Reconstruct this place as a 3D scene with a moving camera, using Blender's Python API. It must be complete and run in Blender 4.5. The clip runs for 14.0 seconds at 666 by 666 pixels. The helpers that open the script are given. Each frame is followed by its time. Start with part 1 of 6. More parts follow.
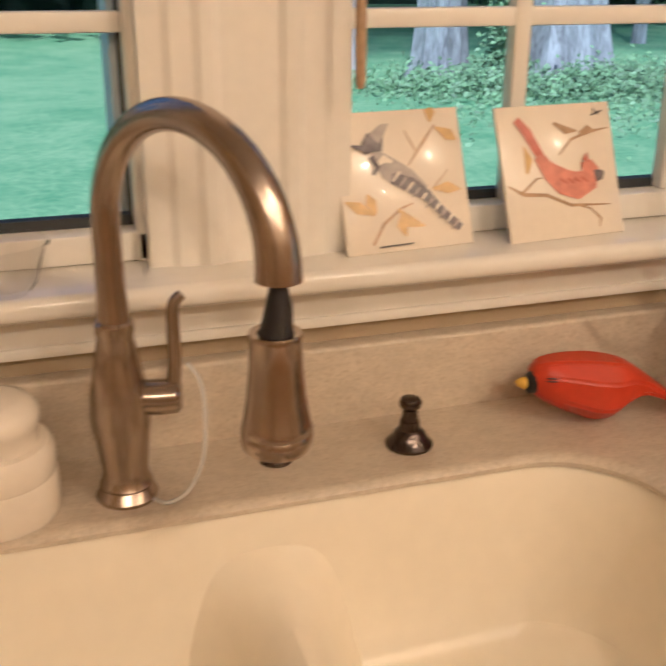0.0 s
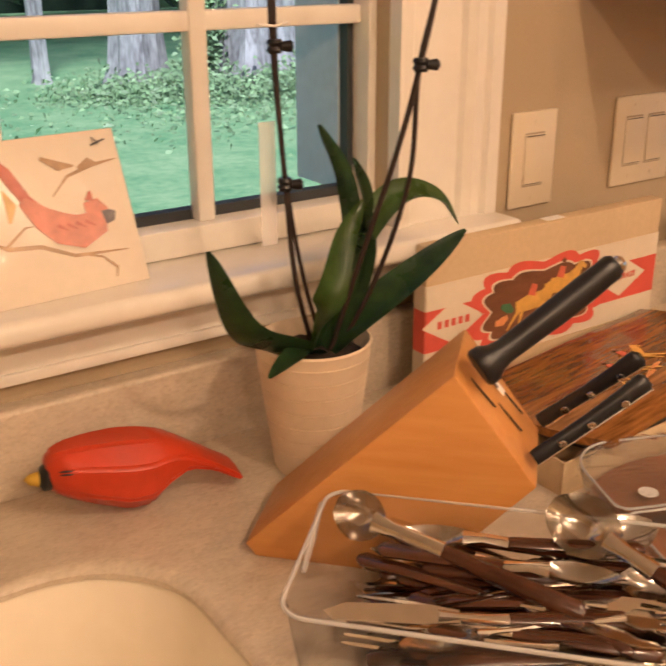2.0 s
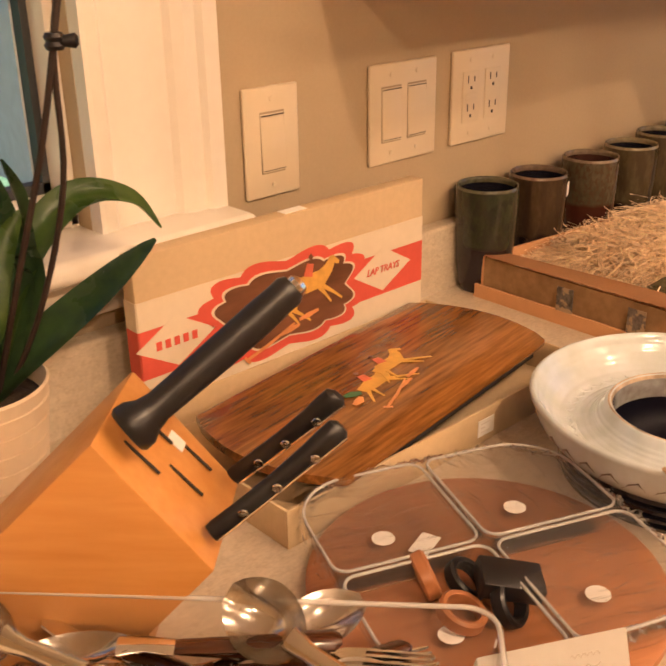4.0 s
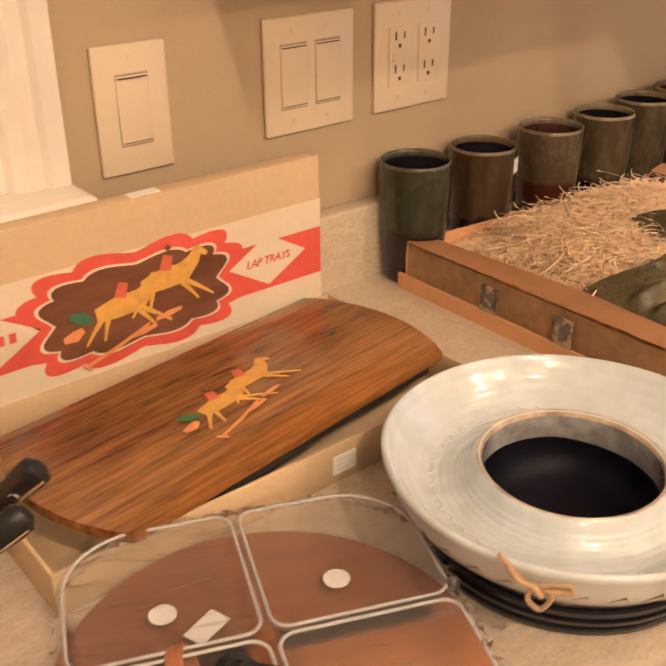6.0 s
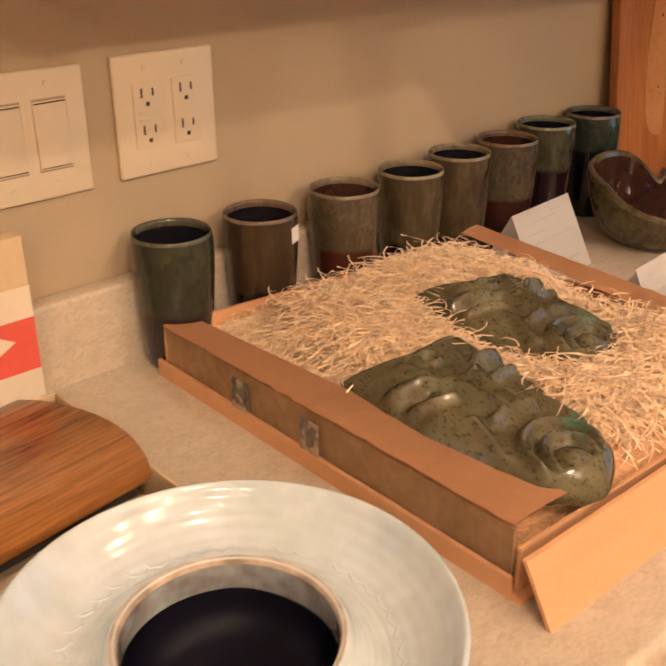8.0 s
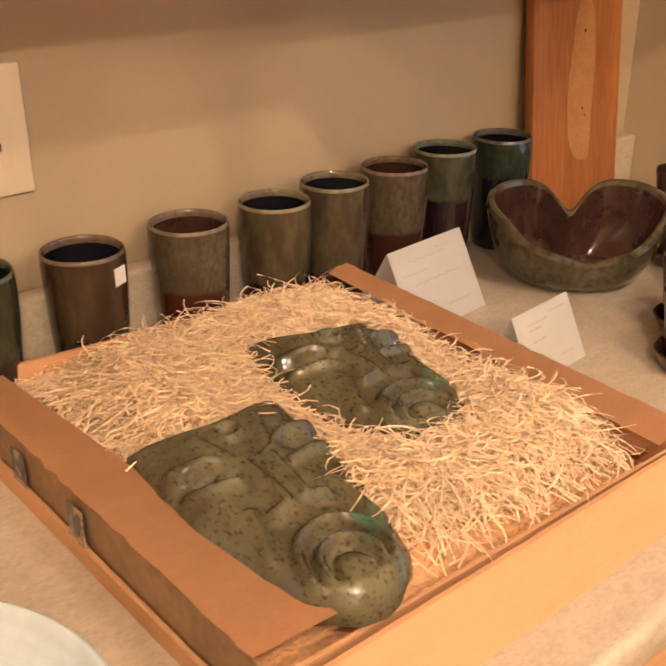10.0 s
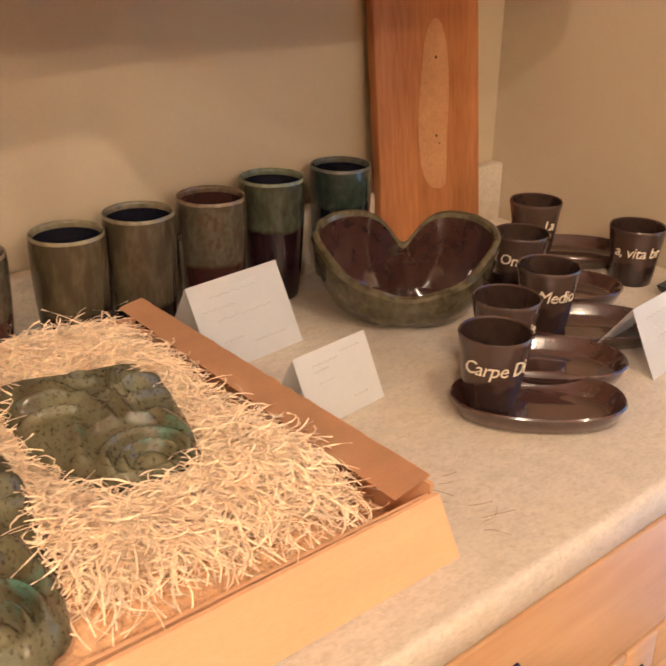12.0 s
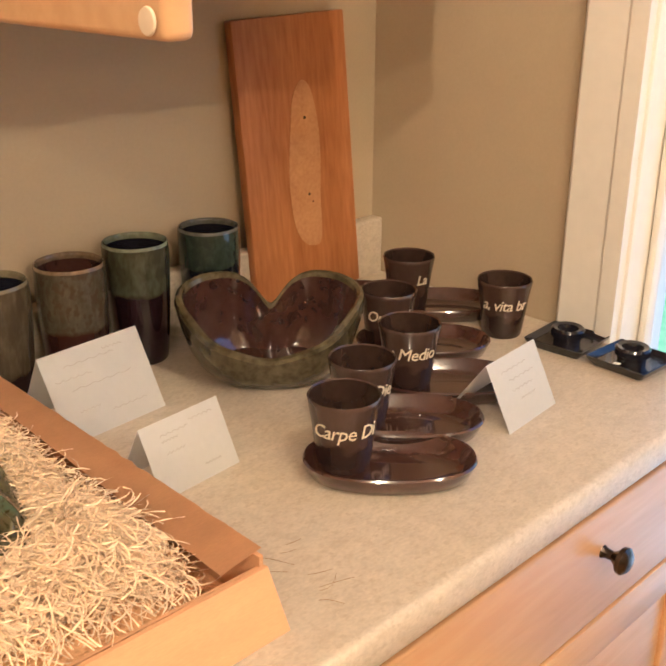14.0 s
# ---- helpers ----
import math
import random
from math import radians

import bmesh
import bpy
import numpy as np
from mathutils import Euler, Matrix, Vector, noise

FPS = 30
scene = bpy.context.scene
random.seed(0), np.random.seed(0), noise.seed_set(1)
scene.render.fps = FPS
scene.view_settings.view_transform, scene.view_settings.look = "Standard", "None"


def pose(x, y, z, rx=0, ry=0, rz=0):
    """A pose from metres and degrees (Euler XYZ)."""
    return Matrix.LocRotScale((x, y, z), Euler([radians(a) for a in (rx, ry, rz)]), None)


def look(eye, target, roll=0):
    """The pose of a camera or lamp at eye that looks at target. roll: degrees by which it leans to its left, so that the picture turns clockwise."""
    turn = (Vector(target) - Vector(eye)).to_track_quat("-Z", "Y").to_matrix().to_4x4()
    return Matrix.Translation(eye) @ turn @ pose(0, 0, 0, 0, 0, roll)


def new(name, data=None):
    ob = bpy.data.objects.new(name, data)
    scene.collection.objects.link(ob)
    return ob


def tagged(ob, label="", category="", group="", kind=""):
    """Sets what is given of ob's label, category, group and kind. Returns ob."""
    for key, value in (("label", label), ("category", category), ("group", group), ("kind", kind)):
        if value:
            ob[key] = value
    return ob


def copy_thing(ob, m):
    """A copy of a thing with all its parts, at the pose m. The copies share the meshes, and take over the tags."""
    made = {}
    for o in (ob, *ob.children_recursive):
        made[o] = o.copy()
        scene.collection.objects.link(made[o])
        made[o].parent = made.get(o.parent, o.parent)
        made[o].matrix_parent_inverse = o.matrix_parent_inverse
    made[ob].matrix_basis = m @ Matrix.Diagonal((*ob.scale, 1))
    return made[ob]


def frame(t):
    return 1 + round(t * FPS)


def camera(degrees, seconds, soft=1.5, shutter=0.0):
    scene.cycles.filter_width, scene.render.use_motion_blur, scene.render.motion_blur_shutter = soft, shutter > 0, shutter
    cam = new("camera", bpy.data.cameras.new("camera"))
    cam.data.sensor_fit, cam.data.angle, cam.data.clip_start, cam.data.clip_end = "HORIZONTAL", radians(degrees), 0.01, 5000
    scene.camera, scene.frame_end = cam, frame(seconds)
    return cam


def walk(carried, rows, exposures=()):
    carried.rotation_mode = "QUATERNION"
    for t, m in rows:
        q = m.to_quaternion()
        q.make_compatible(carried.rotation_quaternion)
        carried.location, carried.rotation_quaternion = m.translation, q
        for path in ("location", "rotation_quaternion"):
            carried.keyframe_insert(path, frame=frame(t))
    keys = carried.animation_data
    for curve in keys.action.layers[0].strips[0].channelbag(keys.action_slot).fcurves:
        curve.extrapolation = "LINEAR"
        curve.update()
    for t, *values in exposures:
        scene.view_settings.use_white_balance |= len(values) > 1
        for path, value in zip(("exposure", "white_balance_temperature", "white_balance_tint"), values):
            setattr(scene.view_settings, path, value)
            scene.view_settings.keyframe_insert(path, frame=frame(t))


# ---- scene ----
cam = camera(38.4, 14.0, soft=2.0, shutter=0.4)
METRES, EYE, TILT, LEAN, TURN = 1.6, 1.41, 0.0, 0.0, -18.1
ROWS = [
    (0.0, 0.0, 0.0, 0.0, 0.18, -21.9, -0.45),
    (0.5, 0.0491, 0.0284, 0.0001, -5.32, -21.36, -0.37),
    (1.0, 0.0954, 0.061, -0.002, -9.38, -21.19, -0.17),
    (1.5, 0.131, 0.086, -0.0026, -12.82, -21.38, 0.05),
    (2.0, 0.164, 0.1037, -0.0024, -16.18, -21.71, 0.23),
    (2.5, 0.1994, 0.1266, -0.0034, -19.92, -22.09, 0.48),
    (3.0, 0.2312, 0.1473, -0.0075, -22.83, -22.48, 0.74),
    (3.5, 0.2599, 0.1588, -0.0089, -25.08, -23.0, 1.06),
    (6.0, 0.4389, 0.2178, -0.0141, -20.85, -27.36, 0.39),
    (6.5, 0.4776, 0.2154, -0.0105, -21.58, -27.12, 0.39),
    (7.0, 0.5133, 0.218, -0.0099, -22.61, -26.53, 0.43),
    (7.5, 0.5564, 0.2343, -0.012, -23.3, -25.94, 0.4),
    (8.0, 0.5982, 0.2549, -0.0167, -23.55, -25.62, 0.38),
    (10.5, 0.7652, 0.2858, -0.0219, -22.34, -25.19, -0.22),
    (11.0, 0.8041, 0.2781, -0.0204, -22.24, -25.05, -0.38),
    (11.5, 0.8375, 0.27, -0.0186, -22.43, -24.86, -0.6),
    (12.0, 0.8635, 0.2616, -0.0162, -22.83, -24.5, -0.68),
    (12.5, 0.8856, 0.2548, -0.013, -23.61, -23.96, -0.7),
    (13.0, 0.901, 0.251, -0.0096, -24.49, -23.39, -0.62),
    (13.5, 0.9127, 0.2473, -0.007, -25.53, -22.63, -0.42),
    (14.0, 0.9208, 0.2422, -0.0024, -26.56, -21.97, -0.3),
]
EXPOSURES = [(0.0, -0.10, 4850, 12), (0.7, 0.0, 5300, 15), (2.0, 0.04, 5600, 21), (3.5, 0.26, 6050, 24), (6.5, 0.34, 5150, 15), (8.0, 0.38, 5200, 16), (10.5, 0.60, 5150, 12), (12.5, 0.63, 4700, 10), (14.0, 0.63, 4750, 7)]
walk(cam, [(t, pose(0, 0, EYE, TILT, LEAN, TURN) @ pose(METRES * x, METRES * y, METRES * z, 90 + pitch, roll, yaw)) for t, x, y, z, yaw, pitch, roll in ROWS], EXPOSURES)

import itertools

# ---- light ----
world = bpy.data.worlds.new("world")
scene.world = world
world.use_nodes = True
wn = world.node_tree.nodes
sky = wn.new("ShaderNodeTexSky")
sky.sky_type, sky.sun_disc = "NISHITA", False
sky.sun_elevation, sky.sun_rotation = radians(52), radians(202)
world.node_tree.links.new(sky.outputs[0], wn["Background"].inputs[0])
wn["Background"].inputs[1].default_value = 0.15
sun = new("sun", bpy.data.lights.new("sun", "SUN"))
sun.data.energy, sun.data.angle, sun.data.color = 5.0, radians(6), (1.0, 0.95, 0.86)
sun.matrix_world = look((-4, 4, 14), (0, 14, 0))
# Unseen lamps: three placed from shadows and highlights, the rest added for fill and sparkle.
LAMPS = [(0.0, -1.5, 28), (0.92, -0.67, 24), (-0.8, -1.45, 14), (1.45, -1.5, 14), (2.1, -1.5, 12), (1.95, -0.35, 10), (0.9, -2.8, 10)]
for lx, ly, watts in LAMPS:
    lamp = new("downlight_or_fill", bpy.data.lights.new("downlight_or_fill", "POINT"))
    lamp.data.shadow_soft_size = 0.028
    lamp.data.energy, lamp.data.color = watts * 1.55, (1.0, 0.66, 0.34)
    lamp.matrix_world = pose(lx, ly, 2.385)

# ---- materials ----


def mat(name, base, rough=0.5, metal=0.0, vary=0.12, scale=8.0, fine=90.0, bump=0.05, spec=0.5, coat=0.0, stretch=(1, 1, 1), tint=None, transmission=0.0, ior=1.45, island=0.0):
    """A surface whose colour wanders at two scales, with a fine relief."""
    m = bpy.data.materials.new(name)
    m.use_nodes = True
    n, lk = m.node_tree.nodes, m.node_tree.links
    b = n["Principled BSDF"]
    tc = n.new("ShaderNodeTexCoord")
    mp = n.new("ShaderNodeMapping")
    mp.inputs["Scale"].default_value = stretch
    lk.new(tc.outputs["Object"], mp.inputs[0])
    big, small = n.new("ShaderNodeTexNoise"), n.new("ShaderNodeTexNoise")
    for node, sc in ((big, scale), (small, fine)):
        node.inputs["Scale"].default_value, node.inputs["Detail"].default_value = sc, 5
        lk.new(mp.outputs[0], node.inputs["Vector"])
    mix = n.new("ShaderNodeMath")
    mix.operation = "ADD"
    lk.new(big.outputs["Fac"], mix.inputs[0])
    lk.new(small.outputs["Fac"], mix.inputs[1])
    ramp = n.new("ShaderNodeMapRange")
    ramp.inputs[1].default_value, ramp.inputs[2].default_value = 0.7, 1.3
    lk.new(mix.outputs[0], ramp.inputs[0])
    col = n.new("ShaderNodeMix")
    col.data_type = "RGBA"
    dark = [c * (1 - vary) for c in base] if tint is None else list(tint)
    light = [min(1.0, c * (1 + vary)) for c in base] if tint is None else list(base)
    col.inputs[6].default_value, col.inputs[7].default_value = (*dark, 1), (*light, 1)
    lk.new(ramp.outputs[0], col.inputs[0])
    lk.new(col.outputs[2], b.inputs["Base Color"])
    if island:
        geo, hs = n.new("ShaderNodeNewGeometry"), n.new("ShaderNodeHueSaturation")
        mr = n.new("ShaderNodeMapRange")
        mr.inputs[3].default_value, mr.inputs[4].default_value = 1 - island, 1 + island
        lk.new(geo.outputs["Random Per Island"], mr.inputs[0])
        lk.new(mr.outputs[0], hs.inputs["Value"])
        lk.new(col.outputs[2], hs.inputs["Color"])
        lk.new(hs.outputs[0], b.inputs["Base Color"])
    rr = n.new("ShaderNodeMapRange")
    rr.inputs[3].default_value, rr.inputs[4].default_value = max(0.0, rough - 0.06), min(1.0, rough + 0.06)
    lk.new(big.outputs["Fac"], rr.inputs[0])
    lk.new(rr.outputs[0], b.inputs["Roughness"])
    b.inputs["Metallic"].default_value = metal
    b.inputs["Specular IOR Level"].default_value = spec
    b.inputs["Coat Weight"].default_value = coat
    b.inputs["Coat Roughness"].default_value = 0.05
    b.inputs["Transmission Weight"].default_value = transmission
    b.inputs["IOR"].default_value = ior
    if bump:
        bp = n.new("ShaderNodeBump")
        bp.inputs["Strength"].default_value, bp.inputs["Distance"].default_value = bump, 0.004
        lk.new(small.outputs["Fac"], bp.inputs["Height"])
        lk.new(bp.outputs[0], b.inputs["Normal"])
    return m


def wood(name, dark, light, rough=0.45, axis=0, rings=26.0, coat=0.0, bump=0.08, warp=5.0, run=0.12):
    """Wood with its grain along one local axis."""
    m = bpy.data.materials.new(name)
    m.use_nodes = True
    n, lk = m.node_tree.nodes, m.node_tree.links
    b = n["Principled BSDF"]
    tc, mp = n.new("ShaderNodeTexCoord"), n.new("ShaderNodeMapping")
    sc = [1.0, 1.0, 1.0]
    sc[axis] = run
    mp.inputs["Scale"].default_value = sc
    lk.new(tc.outputs["Object"], mp.inputs[0])
    w, fine, broad = n.new("ShaderNodeTexNoise"), n.new("ShaderNodeTexNoise"), n.new("ShaderNodeTexNoise")
    w.inputs["Scale"].default_value, w.inputs["Detail"].default_value, w.inputs["Distortion"].default_value = rings, 3, warp * 0.3
    fine.inputs["Scale"].default_value, fine.inputs["Detail"].default_value = rings * 9, 4
    broad.inputs["Scale"].default_value, broad.inputs["Detail"].default_value = rings * 0.25, 3
    for node in (w, fine, broad):
        lk.new(mp.outputs[0], node.inputs["Vector"])
    a1, a2 = n.new("ShaderNodeMath"), n.new("ShaderNodeMath")
    a1.operation = a2.operation = "ADD"
    lk.new(w.outputs["Fac"], a1.inputs[0])
    lk.new(fine.outputs["Fac"], a1.inputs[1])
    lk.new(a1.outputs[0], a2.inputs[0])
    lk.new(broad.outputs["Fac"], a2.inputs[1])
    mr = n.new("ShaderNodeMapRange")
    mr.inputs[1].default_value, mr.inputs[2].default_value = 1.15, 1.85
    lk.new(a2.outputs[0], mr.inputs[0])
    col = n.new("ShaderNodeMix")
    col.data_type = "RGBA"
    col.inputs[6].default_value, col.inputs[7].default_value = (*dark, 1), (*light, 1)
    lk.new(mr.outputs[0], col.inputs[0])
    lk.new(col.outputs[2], b.inputs["Base Color"])
    b.inputs["Roughness"].default_value, b.inputs["Coat Weight"].default_value = rough, coat
    bp = n.new("ShaderNodeBump")
    bp.inputs["Strength"].default_value, bp.inputs["Distance"].default_value = bump, 0.002
    lk.new(fine.outputs["Fac"], bp.inputs["Height"])
    lk.new(bp.outputs[0], b.inputs["Normal"])
    return m


def glaze(name, upper, lower, line, rough=0.14, speck=0.35, scale=26.0, soft=0.006, wave=0.01, mottle=None, spread=90.0, stretch=(1, 1, 1)):
    """Stoneware with two glazes that meet at a wavering height above the foot; mottle breaks the upper one."""
    m = mat(name, upper, rough, 0.0, speck, scale, 170, 0.08, coat=0.3, stretch=(1, 1, 0.45))
    if mottle is not None:
        fleck(m, mottle, spread, 0.47, 0.60, stretch)
    n, lk = m.node_tree.nodes, m.node_tree.links
    b = n["Principled BSDF"]
    top = b.inputs["Base Color"].links[0].from_socket
    tc, sp, ns = n.new("ShaderNodeTexCoord"), n.new("ShaderNodeSeparateXYZ"), n.new("ShaderNodeTexNoise")
    lk.new(tc.outputs["Object"], sp.inputs[0])
    lk.new(tc.outputs["Object"], ns.inputs["Vector"])
    ns.inputs["Scale"].default_value = 34
    ma = n.new("ShaderNodeMath")
    ma.operation, ma.inputs[1].default_value = "MULTIPLY_ADD", wave * 4
    lk.new(ns.outputs["Fac"], ma.inputs[0])
    lk.new(sp.outputs["Z"], ma.inputs[2])
    mr = n.new("ShaderNodeMapRange")
    mr.inputs[1].default_value, mr.inputs[2].default_value = line + wave * 2 - soft, line + wave * 2 + soft
    lk.new(ma.outputs[0], mr.inputs[0])
    mx = n.new("ShaderNodeMix")
    mx.data_type = "RGBA"
    mx.inputs[6].default_value = (*lower, 1)
    lk.new(mr.outputs[0], mx.inputs[0])
    lk.new(top, mx.inputs[7])
    lk.new(mx.outputs[2], b.inputs["Base Color"])
    return m


def clear(name, gloss=0.06, body=0.0, blend=0.25, crinkle=0.0):
    """Thin clear sheet: light goes straight through, with a sheen on top and a trace of milky body."""
    m = bpy.data.materials.new(name)
    m.use_nodes = True
    n, lk = m.node_tree.nodes, m.node_tree.links
    n.remove(n["Principled BSDF"])
    tr, gl, di = n.new("ShaderNodeBsdfTransparent"), n.new("ShaderNodeBsdfGlossy"), n.new("ShaderNodeBsdfDiffuse")
    tr.inputs[0].default_value = (0.97, 0.97, 0.97, 1)
    gl.inputs["Roughness"].default_value = gloss
    di.inputs[0].default_value = (0.95, 0.93, 0.90, 1)
    lw, a, b = n.new("ShaderNodeLayerWeight"), n.new("ShaderNodeMixShader"), n.new("ShaderNodeMixShader")
    lw.inputs[0].default_value = blend
    a.inputs[0].default_value = body
    lk.new(tr.outputs[0], a.inputs[1])
    lk.new(di.outputs[0], a.inputs[2])
    lk.new(lw.outputs["Fresnel"], b.inputs[0])
    lk.new(a.outputs[0], b.inputs[1])
    lk.new(gl.outputs[0], b.inputs[2])
    lk.new(b.outputs[0], n["Material Output"].inputs[0])
    if crinkle:
        tc, mp, ns, bp = n.new("ShaderNodeTexCoord"), n.new("ShaderNodeMapping"), n.new("ShaderNodeTexNoise"), n.new("ShaderNodeBump")
        mp.inputs["Scale"].default_value = (1.0, 0.35, 1.0)
        mp.inputs["Rotation"].default_value = (0, 0, 0.5)
        ns.inputs["Scale"].default_value, ns.inputs["Detail"].default_value, ns.inputs["Distortion"].default_value = 70, 4, 1.8
        bp.inputs["Strength"].default_value, bp.inputs["Distance"].default_value = crinkle, 0.006
        lk.new(tc.outputs["Object"], mp.inputs[0])
        lk.new(mp.outputs[0], ns.inputs["Vector"])
        lk.new(ns.outputs["Fac"], bp.inputs["Height"])
        lk.new(bp.outputs[0], gl.inputs["Normal"])
        lk.new(bp.outputs[0], lw.inputs["Normal"])
    return m


WALL = mat("wall_paint", (0.470, 0.378, 0.245), 0.85, vary=0.03, scale=3, fine=220, bump=0.05)
TRIM = mat("trim_paint", (0.80, 0.76, 0.68), 0.38, vary=0.03, scale=4, fine=60, bump=0.03)
COUNTER = mat("counter_laminate", (0.58, 0.50, 0.385), 0.34, vary=0.13, scale=70, fine=330, bump=0.01, stretch=(0.6, 1, 1))
SINK = mat("sink_composite", (0.86, 0.78, 0.62), 0.3, vary=0.025, scale=5, fine=40, bump=0.0)
MAPLE = wood("maple", (0.54, 0.31, 0.135), (0.64, 0.40, 0.19), 0.4, 0, 12, coat=0.2, bump=0.03)
BLOCKWOOD = wood("block_wood", (0.58, 0.25, 0.05), (0.68, 0.33, 0.085), 0.42, 0, 14, coat=0.15, bump=0.04)
WALNUT = wood("lap_tray_wood", (0.070, 0.024, 0.005), (0.36, 0.150, 0.030), 0.24, 0, 26, coat=0.5, bump=0.03, run=0.085, warp=6.0)
BOARDWOOD = wood("pine_board", (0.30, 0.10, 0.022), (0.48, 0.20, 0.055), 0.55, 2, 18, bump=0.1)
BOARDPALE = wood("pale_pine", (0.40, 0.185, 0.065), (0.52, 0.27, 0.105), 0.6, 2, 18, bump=0.1)
NICKEL = mat("brushed_nickel", (0.42, 0.345, 0.28), 0.24, 1.0, 0.05, 5, 200, 0.01, stretch=(1, 1, 12))
CHROME = mat("chrome", (0.80, 0.78, 0.74), 0.1, 1.0, 0.03, 5, 60, 0.0)
STEEL = mat("flatware_steel", (0.74, 0.71, 0.66), 0.10, 1.0, 0.06, 40, 120, 0.02)
GUNMETAL = mat("dark_bronze", (0.10, 0.08, 0.07), 0.22, 1.0, 0.1, 20, 80, 0.01)
BLACK = mat("black_plastic", (0.012, 0.012, 0.014), 0.34, vary=0.2, scale=30, bump=0.03)
RUBBER = mat("black_rubber", (0.015, 0.014, 0.016), 0.5, vary=0.2)
CARD = mat("card_paper", (0.86, 0.84, 0.80), 0.8, vary=0.02, fine=140, bump=0.03)
INK = mat("ink", (0.10, 0.095, 0.10), 0.7, vary=0.1)
PALEINK = mat("pale_ink", (0.70, 0.66, 0.61), 0.7, vary=0.1)
CARDBOARD = mat("cardboard", (0.64, 0.355, 0.165), 0.8, vary=0.07, scale=7, fine=150, bump=0.05, stretch=(1, 6, 6))
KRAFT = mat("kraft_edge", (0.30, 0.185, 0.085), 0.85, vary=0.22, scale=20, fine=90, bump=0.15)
CARTON = mat("carton_board", (0.58, 0.44, 0.26), 0.75, vary=0.06, scale=9, fine=130, bump=0.04)
CARTONWHITE = mat("carton_white", (0.72, 0.63, 0.48), 0.6, vary=0.04, scale=9)
CARTONRED = mat("carton_red", (0.66, 0.10, 0.06), 0.6, vary=0.07, scale=9)
SHAVING = mat("wood_shavings", (0.95, 0.71, 0.46), 0.5, vary=0.12, scale=30, bump=0.0, island=0.3)
# Darker than the strands: the shade in their gaps is put into this colour.
SHAVINGBED = mat("shavings_gap_shade", (0.68, 0.39, 0.18), 0.85, vary=0.25, scale=60, fine=260, bump=0.6)
MASKGLAZE = mat("mask_glaze", (0.250, 0.230, 0.120), 0.09, vary=0.25, scale=22, fine=70, bump=0.03, coat=1.0)


def fleck(m, colour, scale, low, high, stretch=(1, 1, 1)):
    """Irregular flecks of another colour over a surface's own."""
    n, lk = m.node_tree.nodes, m.node_tree.links
    b = n["Principled BSDF"]
    src = b.inputs["Base Color"].links[0].from_socket
    tc, mp, tx, rp, mx = n.new("ShaderNodeTexCoord"), n.new("ShaderNodeMapping"), n.new("ShaderNodeTexNoise"), n.new("ShaderNodeMapRange"), n.new("ShaderNodeMix")
    mp.inputs["Scale"].default_value = stretch
    mx.data_type = "RGBA"
    tx.inputs["Scale"].default_value, tx.inputs["Detail"].default_value = scale, 4
    rp.inputs["From Min"].default_value, rp.inputs["From Max"].default_value = low, high
    lk.new(tc.outputs["Object"], mp.inputs[0])
    lk.new(mp.outputs[0], tx.inputs["Vector"])
    lk.new(tx.outputs["Fac"], rp.inputs["Value"])
    lk.new(rp.outputs["Result"], mx.inputs["Factor"])
    lk.new(src, mx.inputs["A"])
    mx.inputs["B"].default_value = (*colour, 1)
    lk.new(mx.outputs["Result"], b.inputs["Base Color"])


fleck(COUNTER, (0.50, 0.415, 0.30), 210, 0.50, 0.70, (0.7, 1, 1))
fleck(COUNTER, (0.63, 0.545, 0.42), 260, 0.55, 0.75)
TAPE = mat("torn_tape", (0.13, 0.115, 0.10), 0.6, vary=0.6, scale=60, fine=200, bump=0.2)
fleck(TAPE, (0.40, 0.30, 0.18), 70, 0.50, 0.56)
fleck(MASKGLAZE, (0.125, 0.095, 0.048), 17, 0.46, 0.74)
fleck(MASKGLAZE, (0.13, 0.29, 0.19), 13, 0.60, 0.72, (1, 1.3, 1))
fleck(MASKGLAZE, (0.085, 0.070, 0.036), 340, 0.54, 0.70, (1, 0.5, 1))
REDPAINT = mat("red_paint", (0.50, 0.042, 0.005), 0.36, vary=0.10, scale=18, bump=0.02, coat=0.08)
YELLOW = mat("yellow_paint", (0.62, 0.38, 0.03), 0.4)
TILE = mat("tile_face", (0.80, 0.72, 0.60), 0.24, vary=0.03, scale=12, bump=0.0, coat=0.3)
POTGLAZE = mat("pot_glaze", (0.72, 0.59, 0.42), 0.45, vary=0.05, scale=10, bump=0.02)
SOIL = mat("bark_mix", (0.03, 0.02, 0.013), 0.9, vary=0.6, scale=60, bump=0.8)
LEAF = mat("orchid_leaf", (0.055, 0.12, 0.035), 0.28, vary=0.25, scale=14, fine=60, bump=0.05, tint=(0.02, 0.055, 0.03))
LEAFLIGHT = mat("orchid_leaf_light", (0.10, 0.17, 0.04), 0.28, vary=0.25, scale=14, fine=60, bump=0.05, tint=(0.035, 0.10, 0.015))
STEM = mat("dry_stem", (0.024, 0.013, 0.009), 0.6, vary=0.4, scale=60, bump=0.2)
WHITEGLAZE = mat("white_glaze", (0.62, 0.685, 0.73), 0.16, vary=0.07, scale=16, fine=60, bump=0.05, coat=0.5, tint=(0.50, 0.57, 0.57))
RIMGLAZE = mat("toasted_rim", (0.50, 0.40, 0.30), 0.2, vary=0.4, scale=30)
DARKGLAZE = mat("black_glaze", (0.010, 0.010, 0.016), 0.12, vary=0.3, scale=20, bump=0.02, coat=0.4)
